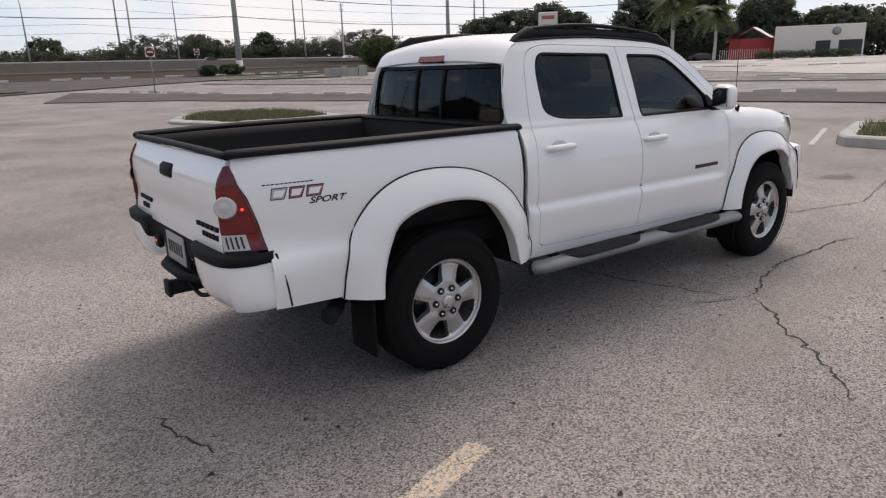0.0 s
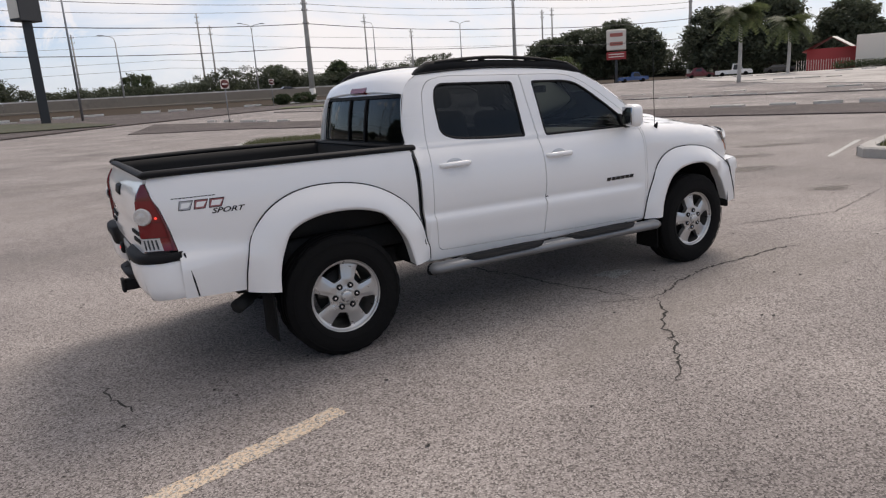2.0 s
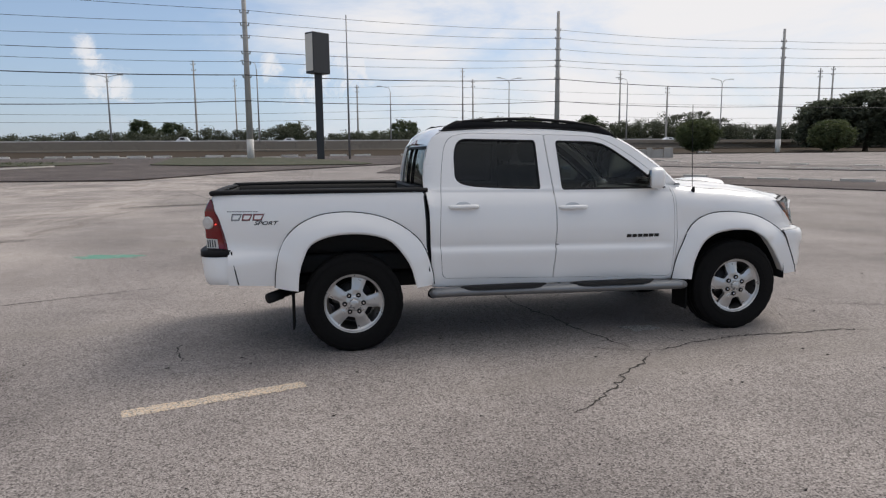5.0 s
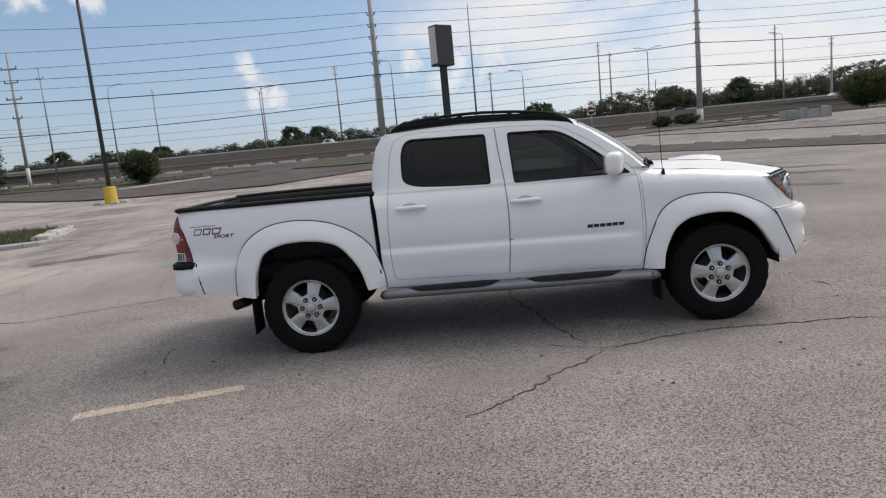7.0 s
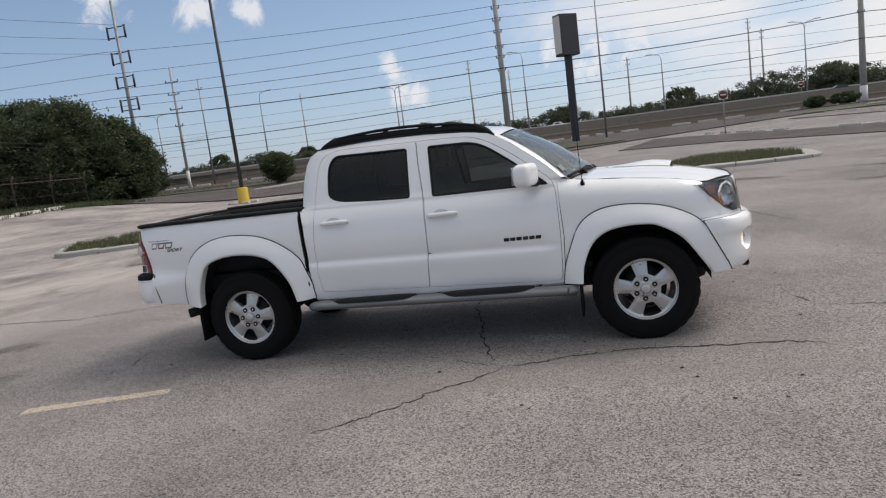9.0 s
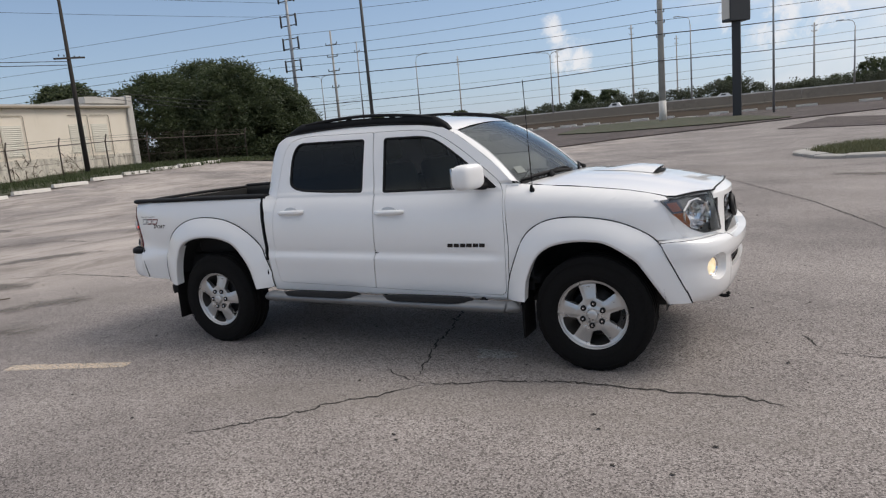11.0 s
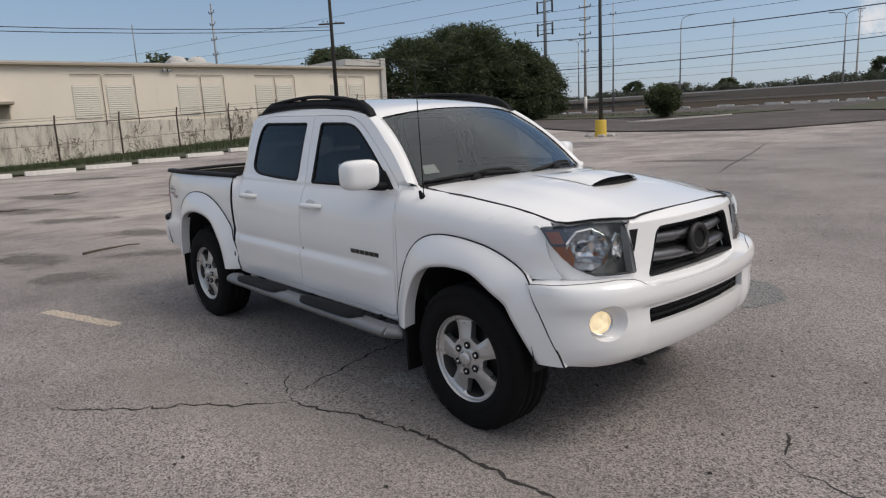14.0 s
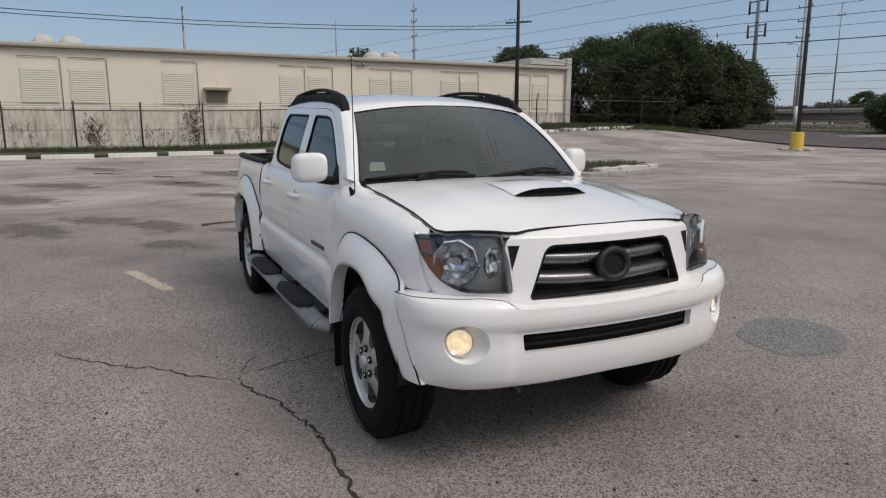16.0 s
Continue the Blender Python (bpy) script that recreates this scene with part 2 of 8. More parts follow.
def leaf_material(name, a, b):
    m = Nodes(name)
    oi = m.node("ShaderNodeNewGeometry")
    c = m.mix(oi.outputs["Random Per Island"], a, b)
    m.color(c).set(Roughness=0.6)
    thin = m.node("ShaderNodeBsdfTranslucent")
    m.link(c, thin.inputs["Color"])
    mx = m.node("ShaderNodeMixShader")
    mx.inputs["Fac"].default_value = 0.45
    m.link(m.b.outputs["BSDF"], mx.inputs[1])
    m.link(thin.outputs["BSDF"], mx.inputs[2])
    m.link(mx.outputs["Shader"], m.t.nodes["Material Output"].inputs["Surface"])
    return m.mat


def wall_material():
    """Cream render with rain streaks, mould near the foot and patchy repainting."""
    m = Nodes("weathered cream render")
    c = m.mix(m.noise(0.5, 6, 0.6), (0.75, 0.665, 0.545), (0.86, 0.785, 0.67))
    drip = m.noise(1.0, 6, 0.7, m.stretch(1.6, 1.6, 0.22))
    c = m.mix(m.ramp(drip, (0.60, 0.0), (0.78, 0.35)), c, (0.30, 0.26, 0.20))
    m.color(c).set(Roughness=0.9)
    m.bump(m.noise(35, 4), 0.25, 0.01)
    return m.mat


def stained_wall_material():
    m = Nodes("mouldy lower render")
    c = m.mix(m.noise(0.6, 6, 0.6), (0.60, 0.55, 0.46), (0.75, 0.70, 0.61))
    mould = m.noise(1.3, 9, 0.78, m.stretch(2.6, 2.6, 0.50), 0.6)
    c = m.mix(m.ramp(mould, (0.47, 0.0), (0.66, 0.80)), c, (0.13, 0.108, 0.085))
    m.color(c).set(Roughness=0.92)
    m.bump(m.noise(35, 4), 0.3, 0.01)
    return m.mat


def concrete_material(name, tone=1.0):
    m = Nodes(name)
    c = m.mix(m.noise(1.1, 7, 0.65), (0.24 * tone, 0.23 * tone, 0.215 * tone), (0.42 * tone, 0.40 * tone, 0.37 * tone))
    stain = m.noise(1.0, 6, 0.7, m.stretch(0.6, 0.6, 0.15))
    c = m.mix(m.ramp(stain, (0.55, 0.0), (0.72, 0.5)), c, (0.10 * tone, 0.09 * tone, 0.08 * tone))
    m.color(c).set(Roughness=0.88)
    m.bump(m.noise(50, 4), 0.3, 0.005)
    return m.mat


WHITE = car_paint("white car paint", (0.86, 0.85, 0.835))
BLACK_TRIM = plain("textured black plastic", (0.013, 0.013, 0.014), 0.62, 0, 0.15, 180, 0.1)
BLACK_TRIM.node_tree.nodes["Principled BSDF"].inputs["Specular IOR Level"].default_value = 0.14
DARK = plain("underbody black", (0.010, 0.010, 0.010), 0.85, 0, 0.2, 30)
SEAM = plain("seam shadow rubber", (0.008, 0.008, 0.009), 0.8)
RUBBER = plain("tyre rubber", (0.0075, 0.0072, 0.0072), 0.9, 0, 0.2, 45, 0.25)
RUBBER.node_tree.nodes["Principled BSDF"].inputs["Specular IOR Level"].default_value = 0.2
ALLOY = plain("cast aluminium wheel", (0.56, 0.555, 0.545), 0.30, 0.70, 0.10, 14)
ALLOY_DARK = plain("dark alloy wheel barrel", (0.11, 0.105, 0.10), 0.5, 0.5, 0.25, 14)
CHROME = plain("chrome", (0.80, 0.80, 0.82), 0.08, 1.0, 0.03, 8)
FACET = facet_chrome()
HEADLINER = plain("pale headliner cloth", (0.50, 0.49, 0.47), 0.9, 0, 0.08, 60)
MIRROR_GLASS = plain("mirror glass", (0.40, 0.41, 0.43), 0.05, 1.0, 0.03, 8)
GRILLE_BAR = plain("dark satin grille bar", (0.16, 0.16, 0.168), 0.30, 0.85, 0.08, 10)
CASTING = plain("black painted steel bracket", (0.020, 0.019, 0.019), 0.55, 0.3, 0.2, 40)
STEP_METAL = plain("brushed step tube", (0.23, 0.235, 0.24), 0.40, 0.6, 0.08, 20)
LINER = plain("spray-on bed liner", (0.007, 0.0068, 0.0068), 0.85, 0, 0.2, 120, 0.3)
CLOTH = plain("grey seat cloth", (0.42, 0.41, 0.39), 0.9, 0, 0.15, 60, 0.2)
DASH = plain("grey dashboard plastic", (0.26, 0.26, 0.255), 0.6, 0, 0.1, 80)
TINT = pane("tinted side glass", (0.27, 0.30, 0.29), 0.03, 1.40)
TINT_DARK = pane("privacy glass", (0.10, 0.105, 0.115), 0.03, 1.40)
SHIELD = pane("windscreen glass", (0.76, 0.79, 0.77), 0.03, 1.92)
CLEAR = pane("clear lamp cover", (0.94, 0.94, 0.94), 0.02, 1.45)
RED_LENS = plain("red lamp plastic", (0.19, 0.006, 0.009), 0.15, 0, 0.15, 40, 0, 0.35)
RED_DEEP = plain("deep red lamp plastic", (0.13, 0.008, 0.010), 0.15, 0, 0.15, 40, 0, 0.35)
WHITE_LENS = plain("ribbed clear lens", (0.62, 0.60, 0.58), 0.3, 0.0, 0.25, 70, 0.4, 0.2)
AMBER = plain("amber marker plastic", (0.52, 0.15, 0.02), 0.35, 0, 0.2, 40, 0, 0.15)
FOG_GLOW = fog_lens()
RED_GLOW = emitter("lit brake bulb", (1.0, 0.05, 0.03), 1.3)
LOT = lot_material()
ROAD = asphalt_material("dark road asphalt", 0.85, 1.12)
ROAD.node_tree.nodes["Principled BSDF"].inputs["Specular IOR Level"].default_value = 0.1
ROAD_GREY = asphalt_material("grey road asphalt", 1.75, 1.06)
EARTH = plain("bare brown earth", (0.075, 0.060, 0.047), 0.95, 0, 0.3, 2.0, 0.4)
SLOPE = plain("worn dark asphalt and soil", (0.060, 0.050, 0.041), 0.95, 0, 0.3, 1.2, 0.4)
for m in (SLOPE, EARTH, ROAD_GREY):
    m.node_tree.nodes["Principled BSDF"].inputs["Specular IOR Level"].default_value = 0.05
GRASS = grass_material("rough grass", (0.038, 0.050, 0.020), (0.080, 0.070, 0.042))
GRASS_LUSH = grass_material("green grass", (0.060, 0.078, 0.030), (0.125, 0.120, 0.062))
KERB_PAINT = plain("weathered white kerb paint", (0.74, 0.71, 0.66), 0.85, 0, 0.15, 6)
BARRIER = plain("stained beige concrete", (0.30, 0.255, 0.205), 0.9, 0, 0.30, 1.2, 0.2)
KERB = concrete_material("weathered white kerb", 1.55)
KERB_OLD = concrete_material("grimy broken kerb", 1.15)
POLE_CONCRETE = concrete_material("pole concrete", 1.25)
POLE_WOOD = plain("dark creosoted pole", (0.035, 0.03, 0.027), 0.85, 0, 0.25, 8, 0.2)
STEEL = plain("galvanised steel", (0.30, 0.31, 0.32), 0.5, 0.6, 0.12, 10)
STEEL_DARK = plain("dark painted steel", (0.045, 0.047, 0.05), 0.5, 0.3, 0.15, 10)
WIRE = plain("cable black", (0.03, 0.03, 0.033), 0.7)
YELLOW = plain("chipped yellow paint", (0.62, 0.42, 0.05), 0.7, 0, 0.22, 9, 0.2)
CREAM = wall_material()
MOULD = stained_wall_material()
LOUVRE = plain("white painted louvre", (0.72, 0.68, 0.58), 0.7, 0, 0.12, 12)
TRIM_TAN = plain("tan roof fascia", (0.36, 0.31, 0.24), 0.8, 0, 0.15, 6)
BROWN = plain("brown painted pipe", (0.26, 0.215, 0.17), 0.8, 0, 0.15, 20)
WHITE_SIGN = plain("white sign face", (0.70, 0.65, 0.58), 0.5, 0, 0.06, 5)
SIGN_RED_PALE = plain("sun-bleached red print", (0.42, 0.13, 0.10), 0.6, 0, 0.12, 5)
SIGN_RED_DULL = plain("dull dark red sign paint", (0.15, 0.030, 0.026), 0.6, 0, 0.2, 5)
RED_SIGN = plain("faded red paint", (0.36, 0.035, 0.035), 0.55, 0, 0.15, 6)
BARK = plain("grey brown bark", (0.10, 0.075, 0.055), 0.9, 0, 0.3, 12, 0.5)
LEAF_TURF = leaf_material("dry turf blades", (0.070, 0.085, 0.036), (0.15, 0.145, 0.080))
LEAF_DARK = leaf_material("dark green leaves", (0.042, 0.062, 0.030), (0.090, 0.112, 0.050))
# dark foliage with the distance haze mixed into its colour
LEAF_HAZED = leaf_material("dark green leaves paled by haze", (0.058, 0.070, 0.046), (0.105, 0.120, 0.074))
# far foliage; some haze is painted in as a greyer green
LEAF_FAR = leaf_material("mid green leaves greyed by haze", (0.052, 0.064, 0.042), (0.100, 0.112, 0.072))
LEAF_WEED = leaf_material("olive weed leaves", (0.042, 0.060, 0.022), (0.085, 0.105, 0.042))
LEAF_LIGHT = leaf_material("fresh green leaves", (0.052, 0.072, 0.028), (0.105, 0.125, 0.052))
WEED = leaf_material("dry weed stems", (0.07, 0.05, 0.035), (0.15, 0.11, 0.07))


# ---------------------------------------------------------------- building helpers
def part(name, bm, material, parent=None, label="", smooth=True):
    """Links a bmesh as one mesh object, under a thing or a part where one is given."""
    me = bpy.data.meshes.new(name)
    bm.to_mesh(me)
    bm.free()
    me.materials.append(material)
    if smooth:
        me.polygons.foreach_set("use_smooth", [True] * len(me.polygons))
    ob = new(name, me)
    if parent is not None:
        ob.parent = parent
    if label:
        ob["label"] = label
    return ob


def raw(name, verts, faces, material, parent=None, label="", smooth=False):
    me = bpy.data.meshes.new(name)
    me.from_pydata(verts, [], faces)
    me.materials.append(material)
    if smooth:
        me.polygons.foreach_set("use_smooth", [True] * len(me.polygons))
    me.update()
    ob = new(name, me)
    if parent is not None:
        ob.parent = parent
    if label:
        ob["label"] = label
    return ob


def thing(name, label, category, at=None, group="", kind=""):
    ob = new(name)
    if at is not None:
        ob.matrix_world = at
    return tagged(ob, label, category, group, kind)


def spline(points, count):
    """Points evenly spread in parameter on a Catmull-Rom curve through the given ones."""
    p = [Vector(q) for q in points]
    p = [2 * p[0] - p[1]] + p + [2 * p[-1] - p[-2]]
    out, spans = [], len(p) - 3
    for i in range(count):
        u = i / (count - 1) * spans
        k = min(int(u), spans - 1)
        u -= k
        a, b, c, d = p[k:k + 4]
        out.append(0.5 * (2 * b + (c - a) * u + (2 * a - 5 * b + 4 * c - d) * u * u + (3 * b - a - 3 * c + d) * u ** 3))
    return out


def curve1(points):
    """A smooth function through (place, value) pairs in rising order of place."""
    xs, ys = np.array([p[0] for p in points], float), np.array([p[1] for p in points], float)
    slope = np.gradient(ys, xs)

    def f(x):
        x = min(max(x, xs[0]), xs[-1])
        k = min(int(np.searchsorted(xs, x, "right")) - 1, len(xs) - 2)
        h = xs[k + 1] - xs[k]
        u = (x - xs[k]) / h
        return float((1 + 2 * u) * (1 - u) ** 2 * ys[k] + u * (1 - u) ** 2 * h * slope[k] + u * u * (3 - 2 * u) * ys[k + 1] + u * u * (u - 1) * h * slope[k + 1])
    return f


def step(a, b, v):
    u = min(1.0, max(0.0, (v - a) / (b - a)))
    return u * u * (3 - 2 * u)


def rounded(points, radius, n=5):
    """A closed 2D loop with its corners rounded; radius: one number, or one a corner."""
    out = []
    for i, q in enumerate(points):
        r = radius[i] if isinstance(radius, (list, tuple)) else radius
        q = Vector(q)
        a, b = Vector(points[i - 1]), Vector(points[(i + 1) % len(points)])
        if r <= 0:
            out.append(q)
            continue
        da, db = (a - q), (b - q)
        ra, rb = min(r, da.length * 0.48), min(r, db.length * 0.48)
        s, e = q + da.normalized() * ra, q + db.normalized() * rb
        for k in range(n + 1):
            u = k / n
            out.append((1 - u) ** 2 * s + 2 * u * (1 - u) * q + u * u * e)
    return out


def inset(loop, d):
    """A closed 2D loop moved inwards by d (outwards where d is negative)."""
    pts = [Vector(p) for p in loop]
    area = sum(pts[i - 1].x * pts[i].y - pts[i].x * pts[i - 1].y for i in range(len(pts)))
    sgn = 1 if area > 0 else -1
    out = []
    for i, q in enumerate(pts):
        t = pts[(i + 1) % len(pts)] - pts[i - 1]
        if t.length < 1e-9:
            t = Vector((1, 0))
        t.normalize()
        out.append(q + Vector((-t.y, t.x)) * d * sgn)
    return out


def panel(loops, surf, du=0.06, dv=0.05, flange=0.018, out=1.0):
    """A sheet with holes, cut out of a curved surface surf(u, v), with its edges folded inwards. out: which side faces out."""
    bm = bmesh.new()
    flat = [[Vector((p[0], p[1], 0)) for p in loop] for loop in loops]
    vs = [bm.verts.new(p) for loop in flat for p in loop]
    from_tess = tessellate(flat)
    for tri in from_tess:
        try:
            bm.faces.new([vs[k] for k in tri])
        except ValueError:
            pass
    us, ws = [p.x for p in flat[0]], [p.y for p in flat[0]]
    for axis, lo, hi, d in ((0, min(us), max(us), du), (1, min(ws), max(ws), dv)):
        n = int((hi - lo) / d)
        for k in range(1, n + 1):
            at = lo + (hi - lo) * k / (n + 1) + 1e-4
            co, no = [0, 0, 0], [0, 0, 0]
            co[axis], no[axis] = at, 1
            bmesh.ops.bisect_plane(bm, geom=bm.verts[:] + bm.edges[:] + bm.faces[:], dist=1e-6, plane_co=co, plane_no=no)

    def normal(u, v):
        e = 2e-3
        a = Vector(surf(u + e, v)) - Vector(surf(u - e, v))
        b = Vector(surf(u, v + e)) - Vector(surf(u, v - e))
        return a.cross(b).normalized() * out

    for f in bm.faces:
        f.normal_update()
        if f.normal.z * out < 0:
            f.normal_flip()
    place = {v: (v.co.x, v.co.y) for v in bm.verts}
    edge = [e for e in bm.edges if e.is_boundary]
    if flange:
        done = bmesh.ops.extrude_edge_only(bm, edges=edge)
        fresh = [g for g in done["geom"] if isinstance(g, bmesh.types.BMVert)]
        for v in fresh:
            u, w = v.co.x, v.co.y
            place[v] = (u, w, 1)
        for e in edge:
            e.smooth = False
    for v, q in place.items():
        if v.is_valid:
            p = Vector(surf(q[0], q[1]))
            v.co = p - normal(q[0], q[1]) * flange if len(q) == 3 else p
    return bm


def tessellate(loops):
    from mathutils.geometry import tessellate_polygon
    return tessellate_polygon(loops)


def mirrored(bm):
    """A copy of a bmesh, mirrored across the long middle plane."""
    m = bm.copy()
    for v in m.verts:
        v.co.y = -v.co.y
    bmesh.ops.reverse_faces(m, faces=m.faces[:])
    return m


def both(name, bm, material, parent, label=""):
    """The same part on the right and, mirrored, on the left."""
    other = mirrored(bm)
    return part(name, bm, material, parent, label), part(name, other, material, parent, label)


def loft(rows, close_u=False, close_v=False, flip=False):
    """Quads between rows of points."""
    bm = bmesh.new()
    grid = [[bm.verts.new(p) for p in row] for row in rows]
    a, b = len(grid), len(grid[0])
    for i in range(a if close_v else a - 1):
        for j in range(b if close_u else b - 1):
            q = [grid[i][j], grid[i][(j + 1) % b], grid[(i + 1) % a][(j + 1) % b], grid[(i + 1) % a][j]]
            if len(set(q)) == 4:
                bm.faces.new(q[::-1] if flip else q)
    return bm


def tube(path, radius, sides=8, cap=True, flat=1.0):
    """A round bar along points; radius: a number or a function of 0..1; flat: height against width."""
    pts = [Vector(p) for p in path]
    rows = []
    for i, p in enumerate(pts):
        t = (pts[min(i + 1, len(pts) - 1)] - pts[max(i - 1, 0)]).normalized()
        ref = Vector((0, 0, 1)) if abs(t.z) < 0.9 else Vector((1, 0, 0))
        a = t.cross(ref).normalized()
        b = a.cross(t)
        r = radius(i / max(1, len(pts) - 1)) if callable(radius) else radius
        rows.append([p + (a * math.cos(k / sides * math.tau) + b * math.sin(k / sides * math.tau) * flat) * r for k in range(sides)])
    bm = loft(rows, close_u=True)
    if cap:
        bm.verts.ensure_lookup_table()
        n = len(bm.verts)
        bm.faces.new([bm.verts[k] for k in range(sides)][::-1])
        bm.faces.new([bm.verts[n - sides + k] for k in range(sides)])
    bmesh.ops.recalc_face_normals(bm, faces=bm.faces[:])
    return bm


def box(x0, x1, y0, y1, z0, z1, bevel=0.0, segments=2):
    bm = bmesh.new()
    bmesh.ops.create_cube(bm, size=1, matrix=Matrix.Translation(((x0 + x1) / 2, (y0 + y1) / 2, (z0 + z1) / 2)) @ Matrix.Diagonal((abs(x1 - x0), abs(y1 - y0), abs(z1 - z0), 1)))
    if bevel:
        bmesh.ops.bevel(bm, geom=bm.edges[:], offset=bevel, segments=segments, affect="EDGES", profile=0.5)
    return bm


def turned(profile, sides=48, axis="y"):
    """A solid of revolution from (radius, along) pairs."""
    rows = []
    for r, a in profile:
        row = []
        for k in range(sides):
            w = k / sides * math.tau
            c, s = r * math.cos(w), r * math.sin(w)
            row.append({"y": (c, a, s), "x": (a, c, s), "z": (c, s, a)}[axis])
        rows.append(row)
    bm = loft(rows, close_u=True)
    bmesh.ops.recalc_face_normals(bm, faces=bm.faces[:])
    return bm


def joined(*bms):
    """Several bmeshes as one."""
    out = bms[0]
    for b in bms[1:]:
        me = bpy.data.meshes.new("tmp")
        b.to_mesh(me)
        b.free()
        out.from_mesh(me)
        bpy.data.meshes.remove(me)
    return out


def moved(bm, m):
    bmesh.ops.transform(bm, matrix=m, verts=bm.verts[:])
    return bm

# ---------------------------------------------------------------- the pickup
# x ahead, y to its left, z up; the axles stand at x = -1.618 and 1.618.
AXLE, HUB_Z, TYRE_R = 1.618, 0.378, 0.383

crease = curve1([(-1.1, 0.797), (1.1, 0.766)])
door_section = curve1([(-0.40, 0.840), (-0.34, 0.858), (-0.27, 0.876), (-0.15, 0.890), (-0.070, 0.898), (-0.050, 0.8975), (-0.038, 0.895), (-0.014, 0.8790), (-0.004, 0.8755), (0.004, 0.8755), (0.03, 0.8810), (0.10, 0.8865), (0.18, 0.8830), (0.26, 0.873), (0.33, 0.855), (0.39, 0.829), (0.42, 0.810)])
plain_section = curve1([(-0.40, 0.840), (-0.34, 0.858), (-0.27, 0.876), (-0.15, 0.886), (0.0, 0.888), (0.10, 0.886), (0.18, 0.8830), (0.26, 0.873), (0.33, 0.855), (0.39, 0.829), (0.42, 0.810)])
glass_section = curve1([(1.20, 0.815), (1.24, 0.800), (1.40, 0.750), (1.60, 0.682), (1.66, 0.658), (1.70, 0.632), (1.74, 0.60)])
bed_section = curve1([(0.45, 0.838), (0.55, 0.862), (0.66, 0.877), (0.745, 0.886), (0.765, 0.885), (0.805, 0.8735), (0.82, 0.8725), (0.90, 0.877), (1.0, 0.878), (1.10, 0.869), (1.17, 0.853), (1.22, 0.832), (1.26, 0.80)])
hood_line = curve1([(1.0, 1.240), (1.08, 1.237), (1.2, 1.224), (1.3, 1.211), (1.5, 1.197), (1.75, 1.168), (1.9, 1.149), (2.0, 1.127), (2.06, 1.110), (2.10, 1.092), (2.2, 1.06)])
fender_base = curve1([(0.9, 0.876), (1.3, 0.874), (1.75, 0.868), (1.95, 0.845), (2.10, 0.805), (2.25, 0.75)])


def cab_width(x, z):
    belt = 1.235
    zr = z - crease(x)
    zr = min(zr, 0.42)
    fade = step(0.93, 1.02, x)
    low = door_section(zr) * (1 - fade) + plain_section(zr) * fade
    y = low if z < belt - 0.03 else glass_section(z) * step(belt - 0.03, belt + 0.02, z) + low * (1 - step(belt - 0.03, belt + 0.02, z))
    if x < -0.86:
        y -= 0.10 * (1 - math.sqrt(max(0.0, 1 - min(1.0, (-0.86 - x) / 0.20) ** 2))) * step(1.1, 1.3, z)
    return y


def fender_width(x, z):
    top, base = hood_line(x), fender_base(x)
    low = top - 0.19
    inner = 0.722
    if z > low:
        u = min(1.0, (z - low) / 0.19)
        return inner + (base - inner) * math.sqrt(max(0.0, 1 - u ** 2.4))
    d = z - 0.78
    return base + 0.010 * math.exp(-(d / 0.10) ** 2) - 0.10 * max(0.0, 0.62 - z) ** 1.3


def side_width(x, z):
    if x < -1.0 and z <= 1.228:
        return bed_section(z) - 0.03 * step(-2.45, -2.72, x)
    k = step(0.95, 1.13, x)
    if k <= 0:
        return cab_width(x, z)
    if x < 1.14:
        k *= step(1.262, 1.222, z)
    if k >= 1:
        return fender_width(x, z)
    return cab_width(x, z) * (1 - k) + fender_width(x, z) * k


def side(depth=0.0):
    return lambda x, z: (x, -(side_width(x, z) - depth), z)


def arch(xc, z0, w, h, n=2.35, count=40, a0=0.0, a1=1.0):
    pts = []
    for i in range(count):
        a = math.pi * (a0 + (a1 - a0) * i / (count - 1))
        c, s = math.cos(a), math.sin(a)
        pts.append(Vector((xc - math.copysign(abs(c) ** (2 / n), c) * w, z0 + abs(s) ** (2 / n) * h)))
    return pts


REAR_OUT = [(-2.205, 0.52), (-2.192, 0.66), (-2.145, 0.84), (-2.045, 0.972), (-1.88, 1.058), (-1.67, 1.083), (-1.43, 1.052), (-1.23, 0.962), (-1.08, 0.822), (-1.005, 0.62), (-0.990, 0.50)]
REAR_IN = [(-2.030, 0.50), (-2.02, 0.62), (-1.985, 0.74), (-1.92, 0.85), (-1.77, 0.908), (-1.58, 0.918), (-1.42, 0.892), (-1.31, 0.835), (-1.19, 0.67), (-1.135, 0.49)]
FRONT_OUT = [(1.035, 0.46), (1.06, 0.60), (1.11, 0.74), (1.19, 0.90), (1.33, 0.99), (1.53, 1.012), (1.77, 0.98), (1.95, 0.905), (2.055, 0.82), (2.150, 0.655), (2.222, 0.468)]
FRONT_IN = [(1.18, 0.46), (1.20, 0.60), (1.27, 0.75), (1.37, 0.828), (1.50, 0.858), (1.62, 0.862), (1.74, 0.842), (1.895, 0.74), (2.01, 0.58), (2.085, 0.46)]
REAR_WELL = (-1.585, 0.47, 0.49, 0.48)
FRONT_WELL = (1.605, 0.42, 0.47, 0.47)


